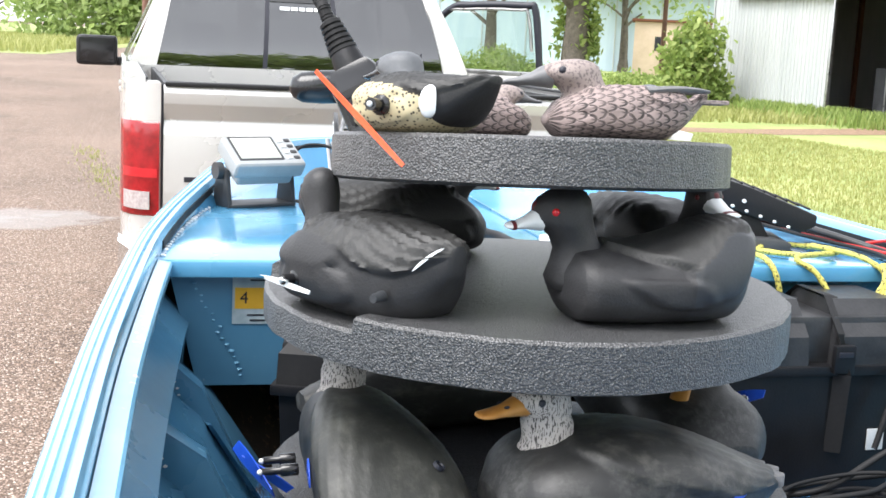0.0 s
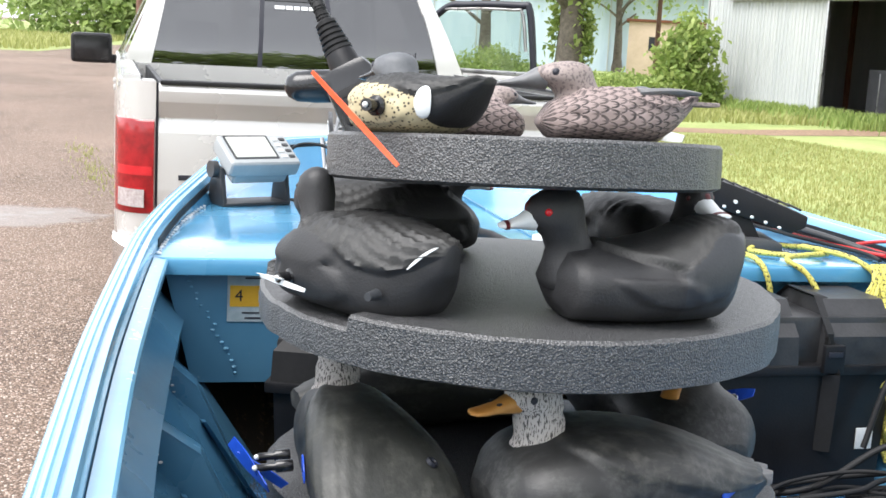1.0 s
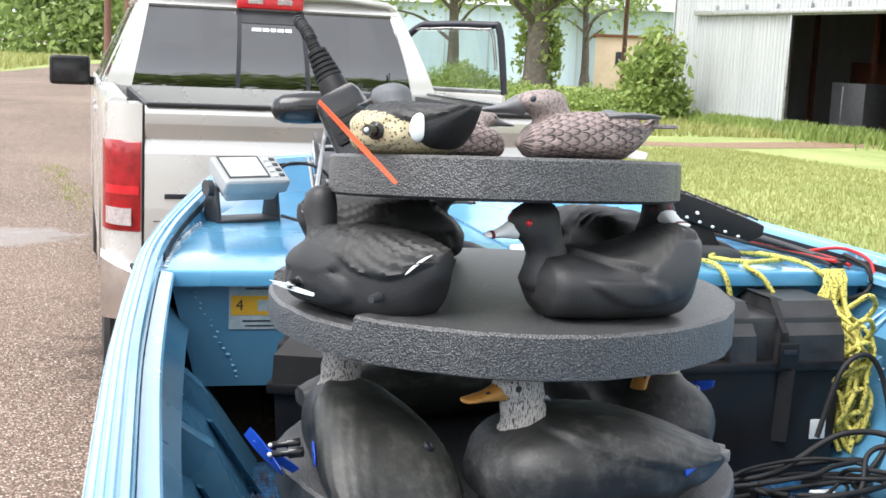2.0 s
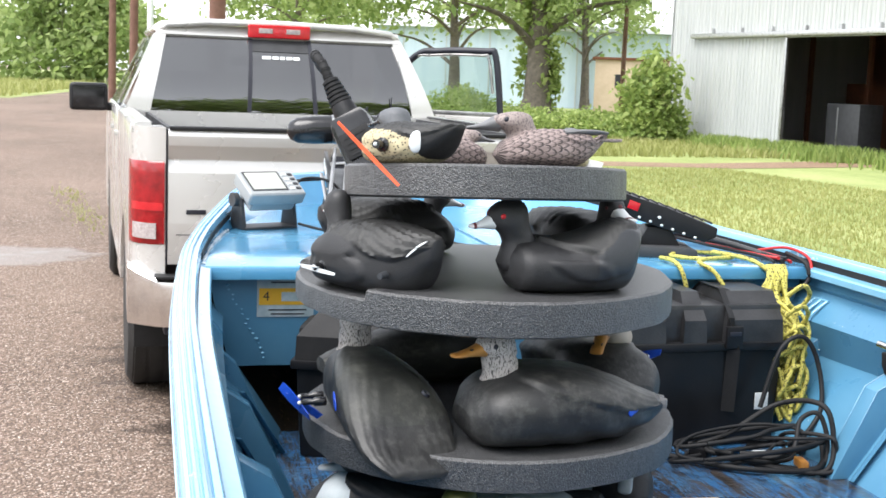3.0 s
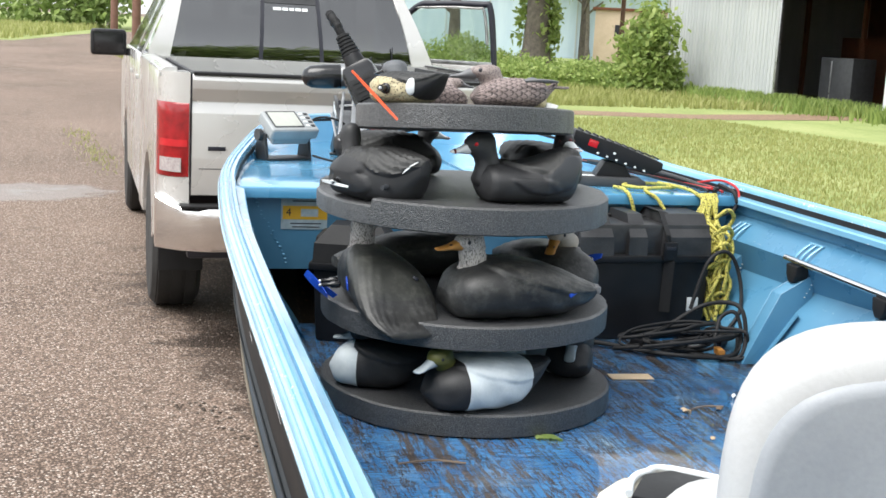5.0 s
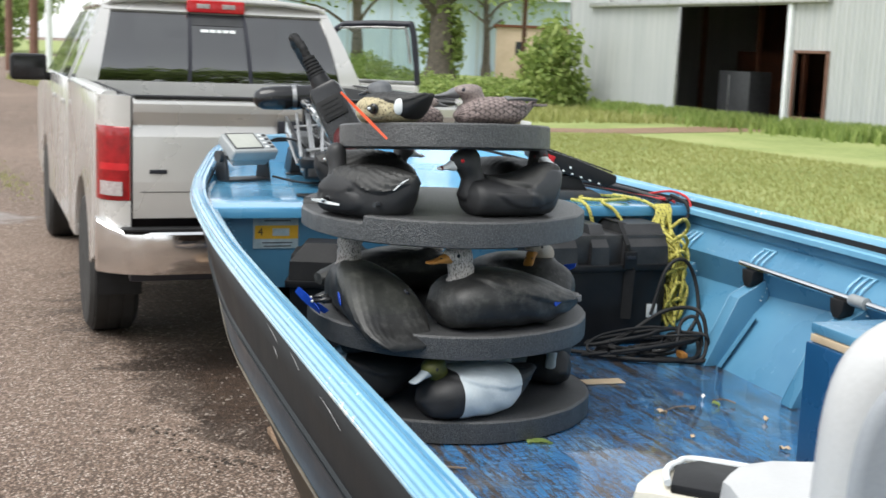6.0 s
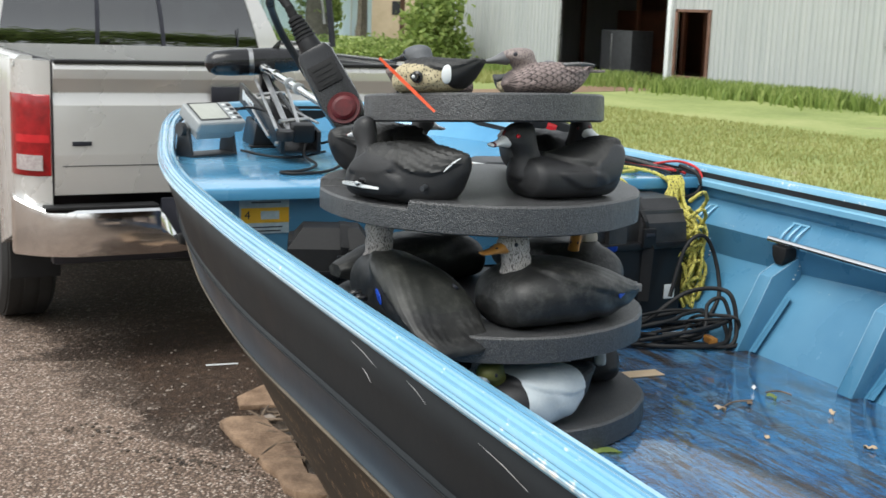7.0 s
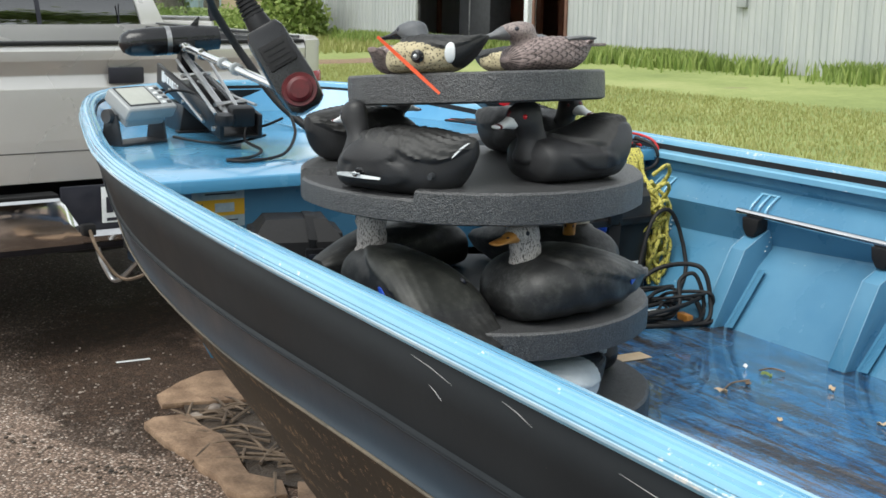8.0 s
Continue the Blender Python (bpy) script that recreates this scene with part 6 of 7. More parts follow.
    for side in (-1, 1):
        part("eye", ellipsoid((side * hr * 0.86, yb + hr * 0.85, zb + d * 0.76), (hr * 0.13, hr * 0.16, hr * 0.16), None, 10, 8), eye, H_)
        if bill_tip == "nostril":
            part("nostril", ellipsoid((side * hr * 0.3, fy + bl * 0.35, fz + hr * 0.08), (hr * 0.07, hr * 0.14, hr * 0.06), None, 8, 6), "ink", B_)
    if shield:
        part("forehead_shield", ellipsoid((0, fy - 0.10 * hr, fz + hr * 0.46), (hr * 0.30, hr * 0.26, hr * 0.32)), shield, H_)
        part("bill_band", loft([[(hr * bw * w * math.cos(a), fy + bl * k, fz + dz * hr * (1 + (bw - 1) * 2.5) + hr * h * bw * math.sin(a)) for a in (j * math.tau / 12 for j in range(12))] for k, w, h, dz in ((0.70, 0.53, 0.18, -0.22), (0.82, 0.51, 0.15, -0.23))], True, True), shield, B_)
    if turn or droop:
        mid = Vector((0, yb, zb + d * 0.62))
        H_.matrix_basis = Matrix.Translation(mid) @ Matrix.Rotation(radians(turn), 4, "Z") @ Matrix.Rotation(radians(-droop), 4, "X") @ Matrix.Translation(-mid)
    return t


def spinner(t, at, out, blade, material, label, hub=0.012, twist=20):
    """A wing-spinner: hub on the flank and a bent blade across it. blade: end, end."""
    at, out = Vector(at), Vector(out)
    h = part("spinner_hub", sweep([at, at + out * 0.45, at + out * 0.5, at + out], lambda k: hub * (1.3 if k < 0.4 else 0.8), 12), "gloss_black", t, "black spinner hub")
    a, b = Vector(blade[0]), Vector(blade[1])
    mid = (a + b) / 2
    d = (b - a).normalized()
    s = d.cross(out.normalized()).normalized()
    rings_ = []
    for i in range(9):
        k = i / 8
        c = a + (b - a) * k
        tw = radians(twist * (k - 0.5) * 2)
        w = (s * math.cos(tw) + out.normalized() * math.sin(tw)) * blade[2] * (0.75 + 0.35 * math.sin(k * math.pi))
        n = w.cross(d).normalized() * 0.0008
        rings_.append([c - w - n, c + w - n, c + w + n, c - w + n])
    part("blade", loft(rings_, True, True, angle=30), material, h, label)
    part("hub_nut", ellipsoid(at + out * 1.05, (0.0035, 0.0035, 0.0035), None, 10, 8), "white", h)
    return h


COOT = dict(body="cootsmooth", wing="cootwing", head="cootsmooth", bill="white", rump="cootsmooth", rump_from=0.80)
G2 = "coot decoys round the middle disc"
C1 = (0.285, 0.155, 0.118, 0.0)
c1 = decoy(pose(0.474, 1.962, 1.278, 0, 0, 21), *C1, 0.164, 0.0245, COOT, "matt black coot decoy with white wing bar and side spinner", G2, 0.37, 1.6, shield="maroon", eye="ink", turn=-24, form=COOT_ARCHED, bw=1.2)
patch(c1, C1, 0.945, 0.043, 152, 4.2, "white", "white painted wing bar", 0.0095, -15, COOT_ARCHED, "wing_bar")
spinner(c1, (-0.070, 0.045, 0.040), (-0.03, 0.0, 0), ((-0.098, -0.008, 0.034), (-0.098, 0.085, 0.036), 0.003), "white", "white spinner blade", 0.008)
part("second_blade", sweep([(-0.10, 0.035, 0.040), (-0.108, 0.055, 0.042), (-0.112, 0.072, 0.042)], lambda k: 0.004 * (1.1 - 0.7 * k), 6, None, True, 0.3), "white", c1, "white spinner blade")
part("drain_plug", sweep([(-0.060, -0.095, 0.042), (-0.078, -0.10, 0.042)], lambda k: 0.007 - 0.002 * k, 10), "cootgrey", c1)
c2 = decoy(pose(0.764, 1.820, 1.294, 0, 0, 82), 0.232, 0.165, 0.118, 0.0, 0.155, 0.0300, dict(COOT, rump="cootgrey", rump_from=0.60), "smooth matt black coot decoy with red eyes and white bill", G2, 0.395, 1.15, shield="maroon", eye="redband", turn=-3, form=COOT_DISHED, bw=1.05, z0=0.30, kind="dished")
decoy(pose(0.62, 2.285, 1.294, 0, 0, -84), 0.29, 0.155, 0.108, 0.0, 0.128, 0.024, COOT, "matt black coot decoy facing the bow deck", G2, 0.33, 1.5, shield="maroon", eye="maroon", form=COOT_ARCHED, bw=1.2)
decoy(pose(0.955, 2.115, 1.294, 0, 0, 186), 0.29, 0.15, 0.10, 0.0, 0.142, 0.024, COOT, "matt black coot decoy with maroon and white bill", G2, 0.34, 1.8, shield="maroon", eye="maroon", form=COOT_ARCHED, bw=1.2, fine=False)

MALL = dict(body="mall", wing="mallwing", head="neck", bill="bill", rump="mall", rump_from=0.62)
G3 = "mallard decoys round the lower disc"
M1 = (0.365, 0.215, 0.128, 0.06)
M2 = (0.40, 0.175, 0.118, -0.55)
m1 = decoy(pose(0.745, 1.796, 1.039, 0, 0, 87), *M1, 0.189, 0.030, MALL, "dark mallard decoy with speckled neck and blue wing patch", G3, 0.275, 1.7, bill_tip="nostril", z0=0.80, turn=8, neck=1.08, form=MALL_FORM, kind="smooth")
m2 = decoy(pose(0.474, 1.942, 1.039, 0, 0, 1), *M2, 0.189, 0.030, dict(MALL, wing="mallrump"), "dark mallard decoy with grey rump drooping over the disc edge", G3, 0.29, 1.7, bill_tip="nostril", z0=0.88, turn=-30, neck=1.08, form=MALL_BACK, kind="smooth")
m3 = decoy(pose(0.955, 2.06, 1.039, 0, 0, 183), 0.40, 0.18, 0.118, 0.05, 0.189, 0.028, dict(MALL, head="palehead"), "dark mallard decoy with orange bill", G3, 0.20, 1.9, bill_tip="nostril", z0=0.88, turn=-58, neck=1.08, droop=42, form=MALL_FORM, kind="smooth", fine=False)
decoy(pose(0.68, 2.245, 1.039, 0, 0, -88), 0.40, 0.17, 0.112, 0.02, 0.189, 0.026, MALL, "dark mallard decoy on the bow side of the disc", G3, 0.29, 1.7, bill_tip="nostril", z0=0.88, neck=1.08, form=MALL_FORM, kind="smooth", fine=False)
patch(m1, M1, 0.79, 0.045, 168, 9, "bluevinyl", "bright blue wing patch", 0.0045, -9, MALL_FORM, name="wing_patch")
patch(m2, M2, 0.52, 0.04, 178, 6, "bluevinyl", "bright blue wing patch", 0.0045, 6, MALL_BACK, name="wing_patch")
part("plug_hole", lathe([(0.002, 0.004), (0.004, 0.003), (0.005, 0.005), (0.0075, 0.005), (0.008, 0.0)], 16), "ink", m2, "round drain hole", Matrix.Translation(skin(*M2, 0.70, 60, 0.0025, MALL_BACK)) @ Matrix.Rotation(radians(32), 4, "Y") @ Matrix.Rotation(radians(18), 4, "X"))
for v, w, l in ((0.0, 0.014, 0.044), (0.022, 0.012, 0.038), (-0.022, 0.012, 0.038)):
    part("tail_feather", prism([(v - w, -0.175), (v + w, -0.175), (v + w * 0.9, -0.175 - l * 0.8), (v, -0.175 - l), (v - w * 0.9, -0.175 - l * 0.8)], 0.046, 0.062, 0.003), "hengrey", m1)
spinner(m2, (-0.080, 0.055, 0.045), (-0.04, 0.0, 0.0), ((-0.142, 0.065, 0.048), (-0.090, 0.034, 0.012), 0.010), "bluevinyl", "bent blue spinner blade", 0.006, 25)
spinner(m2, (-0.084, 0.025, 0.042), (-0.045, 0.0, 0.0), ((-0.150, 0.075, 0.062), (-0.118, 0.010, 0.020), 0.011), "bluevinyl", "bent blue spinner blade", 0.006, -20)
spinner(m3, (-0.078, 0.05, 0.075), (-0.035, 0.0, 0.0), ((-0.11, 0.015, 0.065), (-0.135, 0.065, 0.085), 0.008), "bluevinyl", "blue spinner blade", 0.007, 30)

DIVE = dict(body="feather_white", breast="cootsmooth", breast_to=0.30, rump="cootsmooth", rump_from=0.74, wing="feather_white", head="cootsmooth", bill="billgrey")
G4 = "diver decoys round the bottom disc"
d_front = decoy(pose(0.665, 1.762, 0.840, 0, 0, 92), 0.31, 0.165, 0.115, 0.02, 0.144, 0.027, dict(DIVE, head="olive", bill="billpale", breast_to=0.25, rump_from=0.78, wing_from=0.25, wing_to=0.78), "black and white diver duck decoy with an olive head", G4, 0.31, 1.7, kind="smooth", turn=18, droop=10)
part("flank_flake", prism([(-0.11, 0.05), (-0.06, 0.062), (0.0, 0.058), (0.04, 0.066), (0.052, 0.088), (0.02, 0.098), (-0.05, 0.100), (-0.10, 0.084)], 0.062, 0.066, 0.0015, plane="yz"), "feather_white", d_front, "torn white flake of foil", pose(0.016, -0.03, 0.006, 0, -24, 0))
d_side = decoy(pose(0.492, 1.962, 0.840, 0, 0, 60), 0.25, 0.150, 0.115, 0.02, 0.144, 0.030, dict(DIVE, breast="feather_white", bill="billpale", rump_from=0.25, wing="cootsmooth", wing_from=0.25), "diver duck decoy with a pale blue-white breast and black rump", G4, 0.10, 1.4, kind="smooth")
decoy(pose(0.975, 2.005, 0.840, 0, 0, 184), 0.30, 0.135, 0.105, 0.02, 0.144, 0.028, dict(DIVE, bill="billpale", breast_to=0.24, wing_from=0.24), "black and white diver duck decoy facing the stern", G4, 0.30, 1.5, kind="smooth", turn=-42, droop=40)
decoy(pose(0.70, 2.28, 0.840, 0, 0, -90), 0.31, 0.155, 0.10, 0.02, 0.144, 0.028, DIVE, "black and white diver duck decoy on the bow side", G4, 0.26, 1.4, kind="smooth", fine=False)

HEN = dict(body="hen", wing="hen", head="henhead", bill="billgrey", rump="henhead", rump_from=0.86)
DRAKE = dict(body="spots", breast="spots", wing="cootwing", head="tealgrey", bill="gloss_black", rump="cootsmooth", rump_from=0.72)
G1 = "teal decoys on the top disc"
D1 = (0.200, 0.138, 0.070, 0.10)
d1 = decoy(TIP @ pose(0.524, 1.937, 1.503, 0, 0, 28), *D1, 0.098, 0.027, DRAKE, "teal drake decoy with spotted flank and orange spinner blade", G1, 0.17, 1.7, turn=-16)
patch(d1, D1, 0.74, 0.042, 182, 26, "white", "white flank patch", 0.0060, 0, name="white_flank_patch")
spinner(d1, (-0.060, 0.004, 0.030), (-0.036, -0.008, 0.0), ((-0.125, 0.056, 0.066), (-0.081, -0.043, -0.038), 0.0032), "orange", "bent bright orange spinner blade", 0.0095, 12)
d2 = decoy(TIP @ pose(0.745, 1.866, 1.503, 0, 0, 76), 0.196, 0.118, 0.063, 0.10, 0.094, 0.0310, HEN, "hen teal decoy with scalloped brown feathers", G1, 0.25, 1.5, form=HEN_FORM)
for v in (-0.009, 0.0, 0.009):
    part("tail_feather", prism([(v - 0.007, -0.132), (v + 0.007, -0.132), (v + 0.010, -0.09), (v - 0.010, -0.09)], 0.046, 0.051, 0.0015), "henhead", d2)
for side in (-1, 1):
    part("wing_tip", sweep(spline([(side * 0.040, -0.02, 0.056), (side * 0.034, -0.055, 0.060), (side * 0.024, -0.085, 0.061), (side * 0.016, -0.105, 0.060)], 9), lambda k: 0.011 * (1.1 - 0.7 * k), 10, None, True, 0.5), "hengrey", d2, "grey folded wing tip")
decoy(TIP @ pose(0.668, 2.175, 1.503, 0, 0, -80), 0.235, 0.115, 0.060, 0.10, 0.078, 0.0200, HEN, "hen teal decoy with scalloped brown feathers at the back", G1, 0.30, 1.8, form=HEN_FORM)
d4 = decoy(TIP @ pose(0.868, 2.085, 1.503, 0, 0, 182), 0.22, 0.11, 0.055, 0.10, 0.078, 0.0205, DRAKE, "teal drake decoy with a white ring behind the cheek", G1, 0.32, 1.6)
part("cheek_ring", ellipsoid((0.0105, 0.0725, 0.056), (0.009, 0.011, 0.0125)), "white", d4, "white cheek crescent")
spinner(d4, (-0.048, 0.0, 0.024), (-0.03, 0, 0), ((-0.085, -0.055, 0.020), (-0.085, 0.055, 0.010), 0.007), "white", "white spinner blade", 0.008)

# ---- gear on the foredeck ----

def boat_thing(name, u, v, z, turn, label, category, group=""):
    return thing(name, BOAT @ pose(u, v, z, 0, 0, turn), label, category, group)


# fish finder on its bracket
fish = boat_thing("fish_finder", -0.563, 1.18, DECK, 25, "pale grey fish finder on a black bracket on the deck", "fish finder")
head = part("display_case", box((0.20, 0.046, 0.118), (0, 0, 0), 0.012, 3), "greyplastic", fish, "", pose(0, -0.03, 0.118, -57, 0, 0) @ Matrix.Diagonal((0.92, 0.92, 0.92, 1)))
part("screen", box((0.115, 0.004, 0.082), (-0.022, -0.0236, 0.006), 0.002), "screen", head, "grey screen")
part("screen_bezel", box((0.127, 0.003, 0.094), (-0.022, -0.0226, 0.006), 0.003), "darkgrey", head, "dark screen surround")
for i in range(4):
    for j in range(2):
        part("key", box((0.016, 0.004, 0.011), (0.058 + 0.022 * j, -0.0242, 0.036 - 0.023 * i), 0.003), "darkgrey" if j else "white", head)
part("display_back", box((0.16, 0.04, 0.09), (0, 0.035, -0.005), 0.014, 3), "greyplastic", head)
bm = prism([(-0.085, 0.0), (0.085, 0.0), (0.085, 0.008), (-0.085, 0.008)], -0.045, 0.045, 0.003, plane="xz")
for s in (-1, 1):
    prism([(-0.04, 0.0), (0.04, 0.0), (0.022, 0.095), (-0.022, 0.088)], s * 0.085 - 0.006, s * 0.085 + 0.006, 0.003, bm, "yz")
part("bracket", bm, "darkgrey", fish, "dark plastic bracket")
for s in (-1, 1):
    part("bracket_knob", lathe([(0.005, -0.008), (0.02, -0.008), (0.02, 0.008), (0.005, 0.008)], 14, axis="x"), "darkgrey", fish, "", pose(s * 0.098, 0, 0.085))

# bow-mount trolling motor, stowed
motor = thing("trolling_motor", pose(0, 0, 0), "black bow-mount trolling motor stowed on the foredeck", "trolling motor")
A, B = Vector((0.862, 3.955, 1.455)), Vector((1.18, 3.87, 1.475))
ax = (B - A).normalized()
bm = sweep([A, A + ax * 0.01, A + ax * 0.035, A + ax * 0.09, A + ax * 0.25, A + ax * 0.31, B], lambda k: 0.047 * (0.2 if k < 0.05 else 0.62 if k < 0.2 else 0.9 if k < 0.4 else 1.0 if k < 0.8 else 0.85), 20)
part("motor_pod", bm, "gloss_black", motor, "black torpedo-shaped motor pod")
part("pod_band", sweep([A + ax * 0.150, A + ax * 0.158, A + ax * 0.166], 0.0485, 20), "steel", motor, "silver band")
part("fin", prism([(0, 0), (0.04, 0.0), (0.05, 0.045), (0.044, 0.046)], -0.003, 0.003, 0.001, plane="xz"), "gloss_black", motor, "", Matrix.Translation(A + ax * 0.22 + Vector((0, 0, 0.03))) @ Matrix.Rotation(radians(-15), 4, "Z"))
S0, S1 = A + ax * 0.19 + Vector((0.0, 0, -0.01)), Vector((0.735, 2.80, 1.40))
part("shaft", sweep([S0, S1], 0.0125, 12), "chrome", motor, "bright metal shaft")
for k in (0.12, 0.3, 0.52, 0.64):
    p = S0 + (S1 - S0) * k
    part("shaft_collar", sweep([p, p + (S1 - S0).normalized() * 0.02], 0.018, 12), "chrome" if k < 0.5 else "greyplastic", motor)
hz_ = Vector((-0.06, 0.074, 0.150)).normalized()
hx_ = Vector((0.86, -0.45, 0.3)).cross(hz_).cross(hz_).normalized() * -1
hy_ = hz_.cross(hx_)
HB = Matrix.Translation((0.728, 2.778, 1.468)) @ Matrix((hx_, hy_, hz_)).transposed().to_4x4() @ Matrix.Diagonal((1.08, 0.92, 1.02, 1))
hd = part("head_case", prism([(-0.044, -0.125), (-0.024, -0.14), (0.024, -0.14), (0.044, -0.125), (0.050, -0.06), (0.046, 0.07), (0.038, 0.095), (-0.038, 0.095), (-0.046, 0.07), (-0.050, -0.06)], -0.036, 0.036, 0.014, plane="xz"), "gloss_black", motor, "scuffed black control head", HB)
part("red_cap", lathe([(0.002, -0.062), (0.022, -0.062), (0.03, -0.056), (0.034, -0.04), (0.034, -0.03)], 28, axis="y"), "maroon", hd, "dark red round cap", pose(0.0, 0.006, -0.085))
part("cap_ring", lathe([(0.03, -0.044), (0.040, -0.046), (0.042, -0.035), (0.03, -0.035)], 28, axis="y"), "maroon", hd, "", pose(0.0, 0.0, -0.085))
part("head_label", box((0.07, 0.003, 0.065), (0.0, -0.0435, 0.015), 0.002), "rubber", hd, "worn grey label with plain bars")
for i in range(4):
    part("label_bar", box((0.052 - 0.008 * (i % 2), 0.002, 0.006), (0.0, -0.0455, 0.035 - 0.014 * i), 0), "rubber", hd)
part("cord_boot", sweep([(0, 0.0, 0.09), (0.0, 0.0, 0.115), (0, 0.0, 0.13)], lambda k: 0.030 - 0.006 * k, 14), "plastic", hd)
prof = [(0.02, 0)]
for i in range(6):
    r_ = 0.0265 - 0.0014 * i
    prof += [(r_, 0.011 * i + 0.001), (r_, 0.011 * i + 0.007), (r_ - 0.005, 0.011 * i + 0.008), (r_ - 0.005, 0.011 * i + 0.010)]
bm = lathe(prof + [(0.012, 0.068)], 18)
part("cord_relief", bm, "rubber", hd, "ribbed rubber strain relief", pose(0, 0, 0.125))
top = HB @ Vector((0, 0, 0.175))
cable = spline([top, top + hz_ * 0.03, (0.652, 2.88, 1.665), (0.648, 2.94, 1.692), (0.72, 3.13, 1.67), (0.825, 3.28, 1.59), (0.889, 3.30, 1.511), (0.936, 3.29, 1.44), (1.0, 3.2, 1.31), (1.04, 3.0, 1.215), (1.04, 2.86, 1.212), (1.03, 2.74, 1.212)], 64)
part("cord", sweep(cable, 0.0115, 10), "rubber", motor, "thick black taped cord")
bm = None
for i in range(0, 24, 1):
    p, q = cable[i], cable[i + 1]
    bm = sweep([p, p + (q - p) * 0.6], 0.0128 + 0.001 * math.sin(i * 1.7), 8, bm)
part("tape_wrap", bm, "rubber", motor)
MB = Matrix.Translation((0.945, 3.545, 1.308)) @ Matrix.Rotation(radians(-15), 4, "Z") @ Matrix.Rotation(radians(7), 4, "X") @ Matrix.Diagonal((1, 1, 0.8, 1))
bm = box((0.11, 0.80, 0.012), (0, 0, -0.035), 0.003)
box((0.012, 0.80, 0.085), (-0.055, 0, 0.0), 0.003, 2, bm)
box((0.012, 0.80, 0.085), (0.055, 0, 0.0), 0.003, 2, bm)
mount = part("mount_channel", bm, "plastic", motor, "black mounting channel with white lettering bars", MB)
part("mount_base", prism([(-0.10, 0.0), (0.10, 0.0), (0.085, 0.085), (-0.085, 0.085)], -0.11, 0.11, 0.006, plane="xz"), "plastic", motor, "black plastic mount base", Matrix.Translation((1.01, 3.685, DECK)) @ Matrix.Rotation(radians(-15), 4, "Z"))
part("mount_flange", box((0.24, 0.05, 0.006), (0, 0, 0.003), 0.002), "plastic", motor, "", Matrix.Translation((0.99, 3.575, DECK)) @ Matrix.Rotation(radians(-15), 4, "Z"))
for k, (x0, x1, z0_, z1_) in enumerate(((-0.075, -0.03, 0.05, 0.09), (0.0, 0.06, 0.06, 0.10), (0.07, 0.01, 0.05, 0.03), (-0.07, -0.08, -0.02, 0.03))):
    part("linkage", sweep([(x0, -0.40 + 0.05 * k, z0_), (x1, 0.25 - 0.06 * k, z1_)], 0.0055, 8), "steel", mount, "thin metal link rod")
for i, w in enumerate((0.03, 0.018, 0.022, 0.016, 0.022, 0.018, 0.014)):
    part("lettering_bar", box((0.002, w * 1.1, 0.028 if i else 0.042), (-0.0625, 0.30 - 0.033 * i, 0.010), 0), "white", mount)
for y in (-0.34, -0.18, 0.02, 0.2):
    part("mount_bolt", lathe([(0.002, 0), (0.008, 0), (0.008, 0.008), (0.002, 0.010)], 10, axis="x"), "steel", mount, "", pose(-0.069, y, -0.02))
for k, (a, b, r) in enumerate((((-0.03, -0.38, 0.03), (0.02, 0.36, 0.09), 0.010), ((0.035, -0.36, 0.02), (0.03, 0.3, 0.07), 0.009), ((-0.05, -0.3, 0.055), (0.05, -0.26, 0.055), 0.008), ((-0.05, 0.1, 0.06), (0.05, 0.14, 0.06), 0.008))):
    part("linkage", sweep([a, b], r, 8), "steel" if k != 1 else "gloss_black", mount)
part("mount_block", box((0.07, 0.06, 0.07), (0.01, -0.36, 0.03), 0.012), "plastic", mount)
part("clamp_knob", lathe([(0.004, -0.02), (0.026, -0.018), (0.03, 0), (0.026, 0.018), (0.004, 0.02)], 14), "plastic", mount, "", pose(-0.05, -0.40, 0.03))
part("motor_rest", box((0.05, 0.06, 0.14), (0.03, 0.37, 0.08), 0.01), "plastic", mount)


def wire(name, pts, r, material, label, group="wires on the deck", n=40, place=BOAT):
    ob = part(name, sweep(spline(pts, n), r, 7), material)
    ob.matrix_basis = place
    return tagged(ob, label, "cable", group)


Z = DECK
wire("cable", [(-0.30, 0.95, Z + 0.10), (-0.33, 0.92, Z + 0.03), (-0.33, 0.80, Z + 0.012), (-0.40, 0.72, Z + 0.006), (-0.47, 0.70, Z + 0.006), (-0.42, 0.66, Z + 0.006), (-0.30, 0.72, Z + 0.01), (-0.22, 0.82, Z + 0.05), (-0.2, 0.9, Z + 0.10)], 0.0045, "rubber", "thin black cable looped on the wet deck")
wire("cable", [(-0.50, 1.18, Z + 0.10), (-0.44, 1.24, Z + 0.14), (-0.36, 1.22, Z + 0.13), (-0.30, 1.14, Z + 0.06), (-0.25, 1.02, Z + 0.05), (-0.2, 0.95, Z + 0.08)], 0.004, "rubber", "thin black cable from the fish finder")
wire("cable", [(-0.47, 1.12, Z + 0.02), (-0.40, 1.06, Z + 0.008), (-0.33, 1.0, Z + 0.01), (-0.24, 0.98, Z + 0.03)], 0.004, "rubber", "thin black cable on the deck")
wire("cable", [(0.05, 0.52, Z + 0.02), (0.0, 0.53, Z + 0.018), (-0.06, 0.52, Z + 0.02), (-0.12, 0.5, Z + 0.02)], 0.013, "rubber", "thick black motor lead on the deck")
